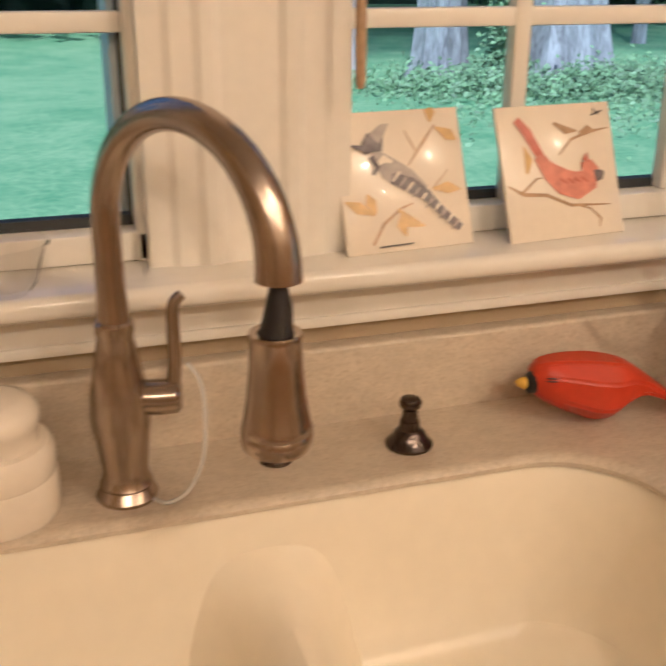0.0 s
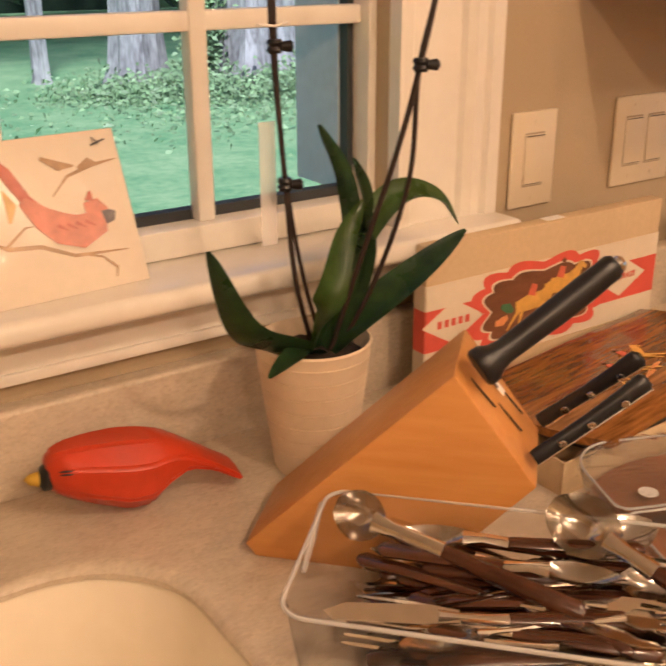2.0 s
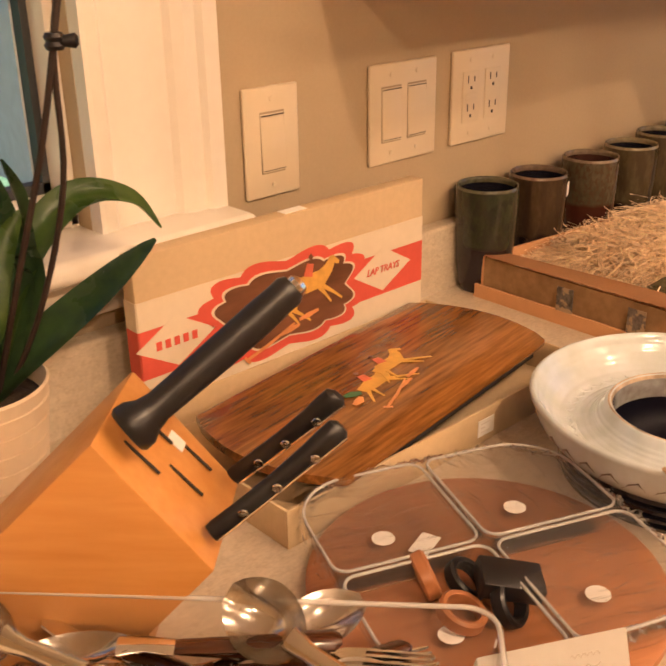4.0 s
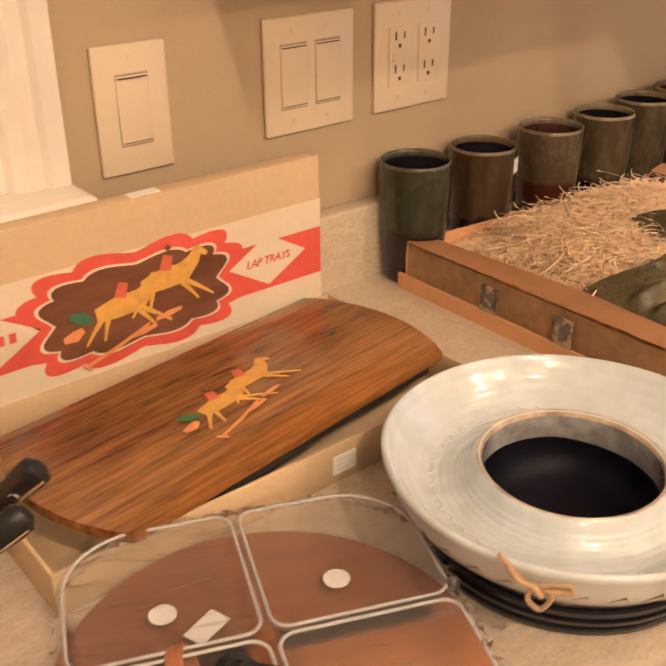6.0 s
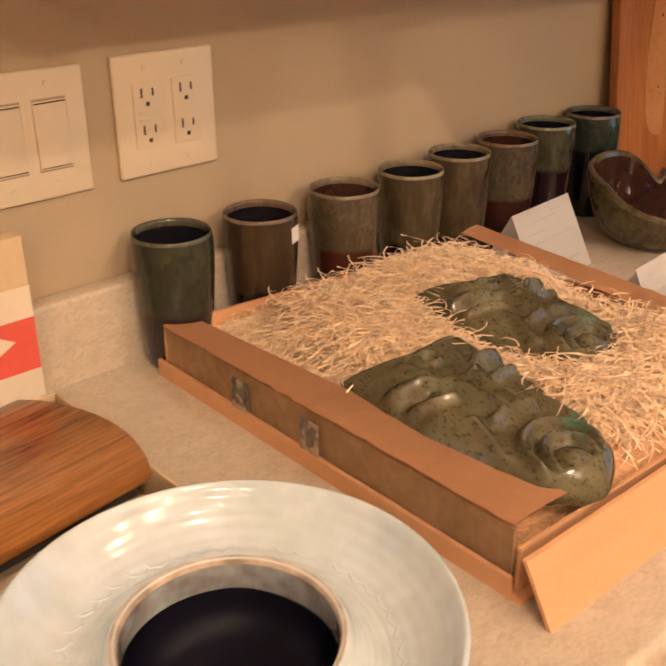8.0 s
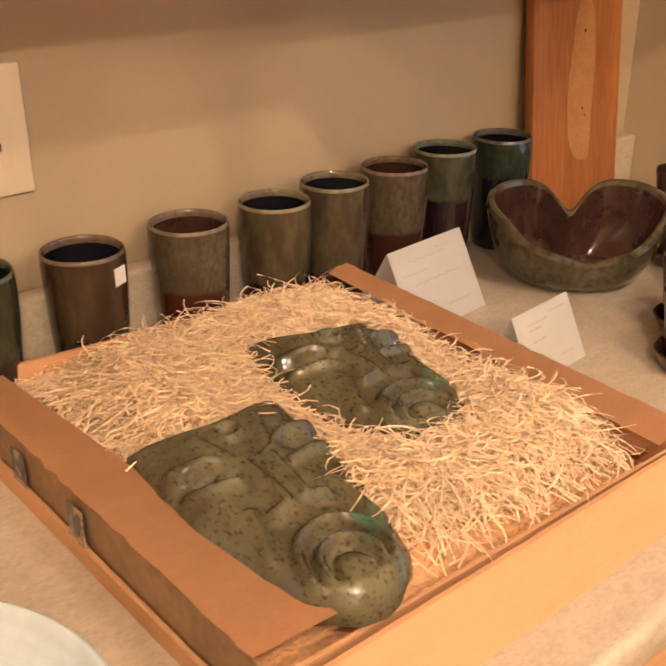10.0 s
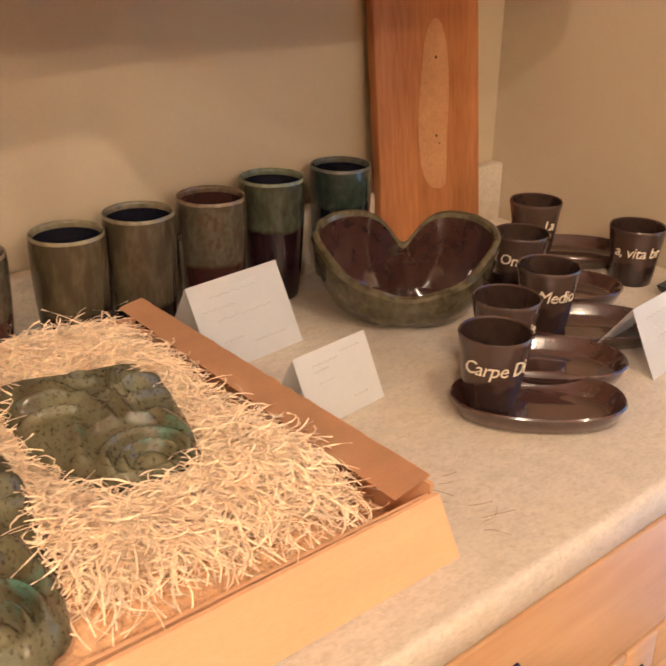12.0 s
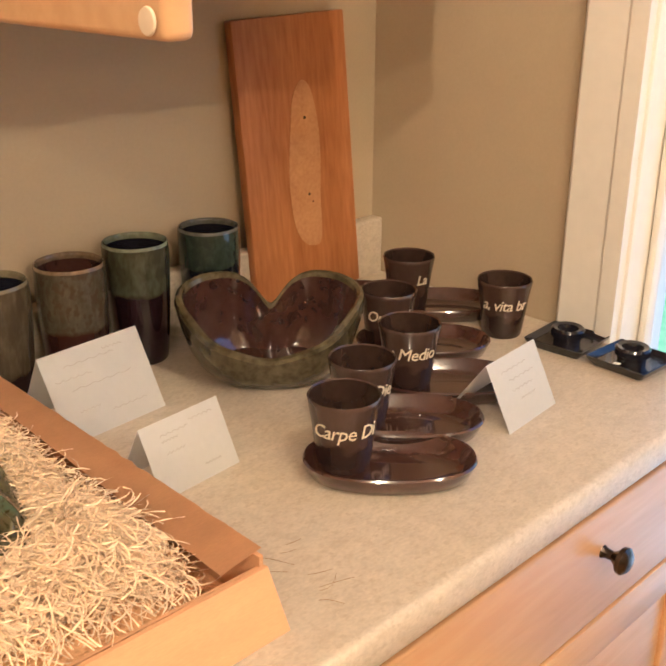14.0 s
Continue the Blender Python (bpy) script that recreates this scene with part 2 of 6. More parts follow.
WELLGLAZE = mat("well_glaze", (0.004, 0.004, 0.009), 0.42, vary=0.3, scale=20, bump=0.02, spec=0.12)
INNERGLAZE = mat("collar_inside_glaze", (0.42, 0.46, 0.47), 0.14, vary=0.3, scale=26, fine=60, bump=0.05, coat=0.5, tint=(0.16, 0.13, 0.13))
STOOL = mat("stool_enamel", (0.80, 0.76, 0.68), 0.16, vary=0.03, scale=4, fine=60, bump=0.015, coat=0.3)
REED = mat("reed", (0.44, 0.30, 0.17), 0.5, vary=0.2, scale=50, bump=0.1)
BROWNGLAZE = mat("brown_glaze", (0.050, 0.022, 0.017), 0.08, vary=0.25, scale=24, bump=0.04, coat=1.0)
MUGBROWN = mat("mug_body", (0.034, 0.020, 0.015), 0.16, vary=0.2, scale=24, bump=0.02, coat=0.5)
LETTER = mat("slip_lettering", (0.66, 0.56, 0.40), 0.5, vary=0.06, scale=60)
OLIVERIM = mat("olive_rim_glaze", (0.115, 0.096, 0.046), 0.14, vary=0.35, scale=30, fine=110, coat=0.5, tint=(0.034, 0.026, 0.014))
GREYGLAZE = mat("grey_patch_glaze", (0.15, 0.12, 0.10), 0.4, vary=0.4, scale=120, bump=0.3)
PLATEWHITE = mat("switch_plastic", (0.72, 0.62, 0.45), 0.36, vary=0.015, scale=6, bump=0.0)
GAP = mat("switch_gap", (0.40, 0.32, 0.21), 0.7)
SLOT = mat("slot_dark", (0.03, 0.025, 0.02), 0.7)
CLEAR = clear("clear_acrylic", 0.05, 0.015, 0.03)
# The white body paints in the bright highlights along clear rims and edges.
CLEARRIM = clear("clear_highlit", 0.08, 0.42, 0.12)
TAGPLASTIC = clear("tag_plastic", 0.2, 0.42, 0.1)
FILM = clear("cling_film", 0.08, 0.03, 0.22, 1.0)
GLASS = clear("window_glass", 0.01, 0.0, 0.08)
VINYL = mat("grey_vinyl", (0.035, 0.04, 0.045), 0.5)
OUTFRAME = mat("outer_frame", (0.62, 0.68, 0.70), 0.6)
GRASS = mat("grass", (0.31, 0.47, 0.23), 0.8, vary=0.5, scale=1.6, fine=14, bump=0.6, tint=(0.12, 0.30, 0.13))
BARK = mat("bark", (0.52, 0.52, 0.50), 0.9, vary=0.5, scale=5, fine=24, bump=0.8, stretch=(1, 1, 0.25), tint=(0.15, 0.145, 0.14))
IVY = mat("ivy_leaf", (0.20, 0.32, 0.15), 0.5, vary=0.35, scale=4, island=0.35)
WOODS = mat("far_woods", (0.012, 0.032, 0.014), 0.9, vary=0.8, scale=1.2, fine=6, bump=0.0, tint=(0.005, 0.014, 0.008))
FLOOR = wood("floor_oak", (0.28, 0.16, 0.07), (0.42, 0.26, 0.12), 0.4, 0, 10)
CEIL = mat("ceiling_paint", (0.78, 0.76, 0.72), 0.9, vary=0.02)
ROSEWOOD = wood("rosewood_handle", (0.030, 0.009, 0.004), (0.085, 0.026, 0.009), 0.22, 0, 40, coat=0.4)
SUSAN = wood("lazy_susan_wood", (0.30, 0.11, 0.035), (0.46, 0.19, 0.07), 0.4, 0, 18)

# ---- mesh helpers ----


def part(name, bm, material, parent=None, label="", smooth=True, at=None):
    me = bpy.data.meshes.new(name)
    bmesh.ops.recalc_face_normals(bm, faces=bm.faces[:])
    bm.to_mesh(me)
    bm.free()
    for m in material if isinstance(material, (list, tuple)) else [material]:
        me.materials.append(m)
    if smooth:
        me.polygons.foreach_set("use_smooth", [True] * len(me.polygons))
        me.set_sharp_from_angle(angle=radians(38))
    ob = new(name, me)
    if parent is not None:
        ob.parent = parent
    if at is not None:
        ob.matrix_basis = at
    if label:
        tagged(ob, label)
    return ob


def thing(name, label, category, at, group=""):
    ob = new(name)
    ob.empty_display_size = 0.03
    ob.matrix_world = at
    return tagged(ob, label, category, group)


def bx(x0, x1, y0, y1, z0, z1, bev=0.0, seg=2, bm=None):
    own = bm is None
    b = bmesh.new()
    bmesh.ops.create_cube(b, size=1)
    for v in b.verts:
        v.co = Vector(((x0 + x1) / 2 + v.co.x * (x1 - x0), (y0 + y1) / 2 + v.co.y * (y1 - y0), (z0 + z1) / 2 + v.co.z * (z1 - z0)))
    if bev:
        bmesh.ops.bevel(b, geom=b.edges[:] + b.verts[:], offset=bev, segments=seg, affect="EDGES", profile=0.5)
    if own:
        return b
    return join(bm, b)


def join(bm, other):
    me = bpy.data.meshes.new("joined")
    other.to_mesh(me)
    other.free()
    bm.from_mesh(me)
    bpy.data.meshes.remove(me)
    return bm


def lathe(prof, n=48, squash=1.0, wob=0.0, seed=0.0):
    """A turned shape: prof is a list of (radius, height); a radius of 0 closes it."""
    b = bmesh.new()
    rings = []
    for r, z in prof:
        if r <= 1e-6:
            rings.append([b.verts.new((0, 0, z))])
        else:
            ring = []
            for i in range(n):
                a = 2 * math.pi * i / n
                k = 1 + wob * noise.noise(Vector((math.cos(a) * 1.3 + seed, math.sin(a) * 1.3, z * 12)))
                ring.append(b.verts.new((r * k * math.cos(a), r * k * squash * math.sin(a), z)))
            rings.append(ring)
    for p, q in zip(rings, rings[1:]):
        for i in range(n):
            j = (i + 1) % n
            if len(p) == 1 and len(q) == 1:
                continue
            if len(p) == 1:
                b.faces.new((p[0], q[i], q[j]))
            elif len(q) == 1:
                b.faces.new((p[i], p[j], q[0]))
            else:
                b.faces.new((p[i], p[j], q[j], q[i]))
    return b


def sweep(pts, rad, n=12, flat=1.0, caps=True, up=None):
    """A tube along pts; rad is one radius or one for each point; flat squashes it across."""
    b = bmesh.new()
    pts = [Vector(p) for p in pts]
    rads = rad if isinstance(rad, (list, tuple)) else [rad] * len(pts)
    side = None
    rings = []
    for k, p in enumerate(pts):
        d = (pts[min(k + 1, len(pts) - 1)] - pts[max(k - 1, 0)]).normalized()
        if side is None:
            ref = Vector(up) if up is not None else (Vector((0, 0, 1)) if abs(d.z) < 0.9 else Vector((1, 0, 0)))
            side = d.cross(ref).normalized()
        else:
            side = (side - d * side.dot(d)).normalized()
        oth = side.cross(d)
        rings.append([b.verts.new(p + side * (rads[k] * math.cos(2 * math.pi * i / n)) + oth * (rads[k] * flat * math.sin(2 * math.pi * i / n))) for i in range(n)])
    for p, q in zip(rings, rings[1:]):
        for i in range(n):
            b.faces.new((p[i], p[(i + 1) % n], q[(i + 1) % n], q[i]))
    if caps:
        b.faces.new(rings[0][::-1])
        b.faces.new(rings[-1])
    return b


def prism(poly, z0, z1, bev=0.0, seg=2):
    b = bmesh.new()
    lo, hi = [b.verts.new((x, y, z0)) for x, y in poly], [b.verts.new((x, y, z1)) for x, y in poly]
    b.faces.new(lo[::-1])
    b.faces.new(hi)
    for i in range(len(poly)):
        j = (i + 1) % len(poly)
        b.faces.new((lo[i], lo[j], hi[j], hi[i]))
    if bev:
        bmesh.ops.bevel(b, geom=b.edges[:] + b.verts[:], offset=bev, segments=seg, affect="EDGES", profile=0.5)
    return b


def smoothline(pts, steps=8):
    """A smooth curve through pts."""
    p = [Vector(q) for q in pts]
    p = [p[0] * 2 - p[1]] + p + [p[-1] * 2 - p[-2]]
    out = []
    for i in range(1, len(p) - 2):
        for k in range(steps):
            t = k / steps
            out.append(0.5 * (2 * p[i] + (p[i + 1] - p[i - 1]) * t + (2 * p[i - 1] - 5 * p[i] + 4 * p[i + 1] - p[i + 2]) * t * t + (3 * p[i] - p[i - 1] - 3 * p[i + 1] + p[i + 2]) * t ** 3))
    out.append(p[-2])
    return out


def roundrect(w, h, r, n=6):
    """Outline of a rectangle centred on 0, 0, with round corners; r is one radius or four."""
    rs = r if isinstance(r, (list, tuple)) else [r] * 4
    out = []
    for (sx, sy, a0), q in zip(((1, 1, 0), (-1, 1, 90), (-1, -1, 180), (1, -1, 270)), rs):
        for k in range(n + 1):
            a = radians(a0 + 90 * k / n)
            out.append((sx * (w / 2 - q) + q * math.cos(a), sy * (h / 2 - q) + q * math.sin(a)))
    return out


def blob(outline, name, material, parent, z=0.0, thick=0.0006, label="", at=None):
    """A thin painted or printed patch with the given outline, proud of its support."""
    return part(name, prism(outline, z, z + thick), material, parent, label, False, at)


def lettering(word, size, material, parent, at, bend=0.0, name="lettering", label=""):
    """Raised words; bend wraps them round an upright cylinder of that radius, whose axis is the local z."""
    cu = bpy.data.curves.new("words", "FONT")
    cu.offset, cu.space_character, cu.shear = 0.0, 0.92, 0.22
    cu.body, cu.size, cu.extrude, cu.align_x, cu.align_y, cu.resolution_u = word, size, 0.0004, "CENTER", "CENTER", 2
    tmp = new("words", cu)
    dg = bpy.context.evaluated_depsgraph_get()
    dg.update()
    me = bpy.data.meshes.new_from_object(tmp.evaluated_get(dg))
    bpy.data.objects.remove(tmp)
    b = bmesh.new()
    b.from_mesh(me)
    bpy.data.meshes.remove(me)
    if bend:
        for v in b.verts:
            a, r = v.co.x / bend, bend + v.co.z
            v.co = Vector((r * math.sin(a), -r * math.cos(a), v.co.y))
    return part(name, b, material, parent, label, False, at)


# ---- the room ----
CZ, WY, RX = 0.912, 0.945, 2.635


def setting(name, bm, material, label="", smooth=False):
    return tagged(part(name, bm, material, None, label, smooth), kind="structure")


# back wall, with two window openings: x -0.62..0.115 and 0.322..0.965, z 1.10..2.05
WIN = ((-0.62, 0.115), (0.322, 0.968))
b = bmesh.new()
for x0, x1, z0, z1 in ((-2.0, WIN[0][0], 0, 2.44), (WIN[0][0], WIN[1][1], 0, 1.085), (WIN[0][0], WIN[1][1], 2.05, 2.44), (WIN[0][1], WIN[1][0], 1.085, 2.05), (WIN[1][1], RX, 0, 2.44)):
    bx(x0, x1, WY, WY + 0.14, z0, z1, bm=b)
setting("wall_north", b, WALL, "tan painted kitchen wall with two windows")
# east wall with a glazed door opening y -0.36..0.497
b = bmesh.new()
for y0, y1, z0, z1 in ((0.497, WY + 0.14, 0, 2.44), (-0.36, 0.497, 2.06, 2.44), (-3.2, -0.36, 0, 2.44)):
    bx(RX, RX + 0.12, y0, y1, z0, z1, bm=b)
setting("wall_east", b, WALL, "tan painted end wall beside the counter")
setting("wall_south", bx(-2.0, RX, -3.32, -3.2, 0, 2.44), WALL)
setting("wall_west", bx(-2.12, -2.0, -3.2, WY + 0.14, 0, 2.44), WALL)
setting("floor", bx(-2.12, RX + 0.12, -3.32, WY + 0.14, -0.1, 0), FLOOR)
setting("ceiling", bx(-2.12, RX + 0.12, -3.32, WY + 0.14, 2.44, 2.54), CEIL)
# trim rings at all lamp places, the added fill lamps included
for lx, ly, watts in LAMPS:
    d = thing("recessed_or_fill_light", "white ceiling downlight out of view, inferred or added as fill", "ceiling light", pose(lx, ly, 2.44), "ceiling downlights")
    part("trim_ring", lathe([(0.052, -0.001), (0.075, -0.001), (0.077, -0.006), (0.062, -0.009), (0.052, -0.004), (0.052, -0.001)], 32), TRIM, d)

# windows


def window(name, x0, x1, cols, label, seal=0.008):
    w = tagged(thing(name, label, "window", pose(0, 0, 0)), kind="structure")
    y0 = 0.985
    b = bmesh.new()
    for a, c, lo, hi in ((x0, x0 + 0.012, 1.085, 2.05), (x1 - 0.012, x1, 1.085, 2.05), (x0, x1, 1.107, 1.138), (x0, x1, 2.01, 2.05)):
        bx(a, c, y0 - 0.018, y0 + 0.03, lo, hi, 0.003, bm=b)
    part("window_frame", b, TRIM, w)
    gx0, gx1 = x0 + 0.012, x1 - 0.012
    b = bmesh.new()
    for a, c, lo, hi in ((gx0, gx0 + 0.006, 1.138, 2.01), (gx1 - seal, gx1, 1.138, 2.01), (gx0, gx1, 1.138, 1.149)):
        bx(a, c, y0 + 0.012, y0 + 0.028, lo, hi, bm=b)
    part("gasket", b, VINYL, w, "dark grey glazing gasket")
    b = bmesh.new()
    for a, c, lo, hi in ((gx0 - 0.008, gx0 + 0.002, 1.14, 2.02), (gx1 - 0.010, gx1 + 0.008, 1.14, 2.02)):
        bx(a, c, y0 + 0.0285, y0 + 0.12, lo, hi, bm=b)
    part("outer_jamb", b, OUTFRAME, w, "blue-grey outer jamb")
    p = part("pane", bx(gx0, gx1, y0 + 0.018, y0 + 0.021, 1.142, 2.01), GLASS, w)
    p.visible_shadow = False
    for i in range(1, cols):
        xm = x0 + (x1 - x0) * i / cols
        part("muntin", bx(xm - 0.010, xm + 0.010, y0 - 0.006, y0 + 0.016, 1.138, 2.01, 0.003), TRIM, w)
    for zm in (1.343, 1.56, 1.78):
        part("muntin", bx(gx0, gx1, y0 - 0.004, y0 + 0.0165, zm - 0.010, zm + 0.010, 0.003), TRIM, w)
    return w


window("window_1", WIN[0][0], WIN[0][1], 3, "white framed left kitchen window with glazing bars", 0.003)
window("window_2", WIN[1][0], WIN[1][1], 3, "white framed kitchen window with glazing bars over the sink")


def casing_profile(x0, x1, y, flip=False):
    w = x1 - x0
    q = [(0, 0), (0, 0.016), (0.10, 0.019), (0.14, 0.013), (0.62, 0.011), (0.66, 0.017), (0.74, 0.022), (0.84, 0.020), (0.88, 0.026), (1, 0.026), (1, 0)]
    pts = [((x0 + a * w) if not flip else (x1 - a * w), y - h) for a, h in q]
    return pts if not flip else pts[::-1]


setting("trim_mullion", prism([(0.112, 0.985), (0.112, 0.940), (0.134, 0.938), (0.142, 0.934), (0.162, 0.933), (0.170, 0.929), (0.182, 0.930), (0.190, 0.935), (0.247, 0.935), (0.255, 0.930), (0.267, 0.929), (0.275, 0.933), (0.295, 0.934), (0.303, 0.938), (0.325, 0.940), (0.325, 0.985)], 1.107, 2.05), TRIM, "cream painted moulded mullion between the windows", False)
setting("trim_casing", prism(casing_profile(0.972, 1.117, WY), 1.107, 2.14), TRIM, "cream painted moulded window casing", False)
setting("trim_jamb", bx(0.9685, 0.974, 0.925, 0.968, 1.107, 2.05), TRIM)
setting("trim_casing_left", prism(casing_profile(-0.77, -0.625, WY, True), 1.107, 2.14), TRIM, "", False)
setting("trim_head", bx(-0.77, 1.117, WY - 0.026, WY - 0.001, 2.05, 2.16, 0.004), TRIM)
setting("trim_stool", bx(-0.80, 1.125, 0.872, 0.984, 1.083, 1.107, 0.010, 4), STOOL, "cream painted window stool with a rounded nose", True)
b = bmesh.new()
bx(-0.76, 1.09, 0.925, WY - 0.001, 1.030, 1.083, 0.003, bm=b)
bx(-0.76, 1.09, 0.915, 0.926, 1.068, 1.083, 0.004, bm=b)
bx(-0.76, 1.09, 0.919, 0.926, 1.0285, 1.041, 0.003, bm=b)
setting("trim_apron", b, TRIM, "cream painted moulded apron under the window stool", True)
w = thing("blind_wand", "slim brown wooden blind wand hanging at the window", "blind wand", pose(0, 0, 0))
part("rod", sweep([(0.314, 0.912, 2.04), (0.315, 0.9, 1.7), (0.317, 0.891, 1.295), (0.317, 0.891, 1.285)], [0.004, 0.005, 0.0055, 0.004], 10), REED, w)

# counter with the sink cut-out
SX0, SX1, SY0, SY1, SR = -0.33, 0.578, 0.375, 0.783, 0.11
cut = [(x + (SX0 + SX1) / 2, y + (SY0 + SY1) / 2) for x, y in roundrect(SX1 - SX0, SY1 - SY0, SR, 10)]


def ring_loop(bm, poly, z):
    return [bm.verts.new((x, y, z)) for x, y in poly]


def grow(poly, d):
    cx, cy = (SX0 + SX1) / 2, (SY0 + SY1) / 2
    hw, hh = (SX1 - SX0) / 2, (SY1 - SY0) / 2
    return [(cx + (x - cx) * (hw + d) / hw, cy + (y - cy) * (hh + d) / hh) for x, y in poly]


b = bmesh.new()
FY = 0.312
outer = [(1.0, 0.92), (-1.6, 0.92), (-1.6, FY + 0.012), (1.0, FY + 0.012)]
# flat top round the cut-out, as four patches that fan to the hole
hole = ring_loop(b, grow(cut, 0.012), CZ)
nq = len(hole) // 4
cor = [b.verts.new((x, y, CZ)) for x, y in outer]
for k in range(4):
    seg = hole[k * nq:(k + 1) * nq]
    for u, v in zip(seg, seg[1:]):
        b.faces.new((cor[k], u, v))
    b.faces.new((cor[k], hole[((k + 1) * nq) - 1], hole[((k + 1) * nq) % len(hole)], cor[(k + 1) % 4]))
prev = hole
for d, z in ((0.006, CZ + 0.0015), (0.0, CZ), (-0.004, CZ - 0.005), (-0.004, CZ - 0.010)):
    cur = ring_loop(b, grow(cut, d), z)
    for i in range(len(cur)):
        j = (i + 1) % len(cur)
        b.faces.new((prev[i], prev[j], cur[j], cur[i]))
    prev = cur
far = [b.verts.new((RX - 0.002, 0.92, CZ)), b.verts.new((RX - 0.002, FY + 0.012, CZ))]
b.faces.new((cor[0], cor[3], far[1], far[0]))
# rolled front edge and underside
prev = [cor[2], cor[3], far[1]]
for dy, dz in ((0.007, 0.001), (0.003, -0.001), (0.0, -0.007), (0.0, -0.030), (0.004, -0.038), (0.03, -0.038)):
    cur = [b.verts.new((x, FY + dy, CZ + dz)) for x in (-1.6, 1.0, RX - 0.002)]
    for i in range(2):
        b.faces.new((prev[i], prev[i + 1], cur[i + 1], cur[i]))
    prev = cur
setting("counter_top", b, COUNTER, "speckled beige laminate counter top with a rolled front edge", True)
b = bx(-1.6, RX - 0.002, 0.918, WY - 0.001, CZ - 0.03, 1.004, 0.005, 3)
setting("backsplash", b, COUNTER, "speckled beige laminate backsplash along the wall", True)

# sink: two bowls with a low divider
b = bmesh.new()


def bowl_into(bm, x0, x1, y0, y1, zt, zb, r):
    cx, cy = (x0 + x1) / 2, (y0 + y1) / 2
    prev = None
    for k, (ins, z) in enumerate(((0.0, zt), (0.004, zt - 0.006), (0.012, zt - 0.05), (0.022, zt - 0.14), (0.032, zb + 0.02), (0.05, zb + 0.005), (0.085, zb))):
        loop = ring_loop(bm, [(cx + x, cy + y) for x, y in roundrect(x1 - x0 - 2 * ins, y1 - y0 - 2 * ins, max(0.04, r - ins * 0.4), 10)], z)
        if prev:
            for i in range(len(loop)):
                j = (i + 1) % len(loop)
                bm.faces.new((prev[i], prev[j], loop[j], loop[i]))
        prev = loop
    bm.faces.new(prev)


snk = thing("kitchen_sink", "cream composite double-bowl kitchen sink set under the counter", "sink", pose(0, 0, 0))
bowl_into(b, SX0 - 0.002, SX1 + 0.002, SY0 - 0.002, SY1 + 0.004, CZ - 0.0085, CZ - 0.21, 0.115)
part("basin", b, SINK, snk)


def saddle():
    """The rounded ridge between the bowls, flowing into the walls and the floor."""
    m = bmesh.new()
    rows = []
    for i in range(41):
        u = (i - 20) / 20
        x = 0.188 + 0.15 * u
        row = []
        for j in range(41):
            v = (j - 20) / 20
            top = -0.075 + 0.028 * abs(v) ** 6
            wide = 0.34 + 0.30 * abs(v) ** 5
            fall = 1 / (1 + math.exp((wide - abs(u)) * 10))
            row.append(m.verts.new((x, (SY0 + SY1) / 2 + (SY1 - SY0 - 0.004) / 2 * v, CZ + top - (0.225 + top) * fall)))
        rows.append(row)
    for p, q in zip(rows, rows[1:]):
        for j in range(40):
            m.faces.new((p[j], p[j + 1], q[j + 1], q[j]))
    return m


part("divider", saddle(), SINK, snk)
for xd in (0.39, -0.09):
    part("drain", lathe([(0, CZ - 0.208), (0.03, CZ - 0.208), (0.042, CZ - 0.204), (0.045, CZ - 0.209)], 28), STEEL, snk, "steel drain", at=pose(xd, 0.58, 0))

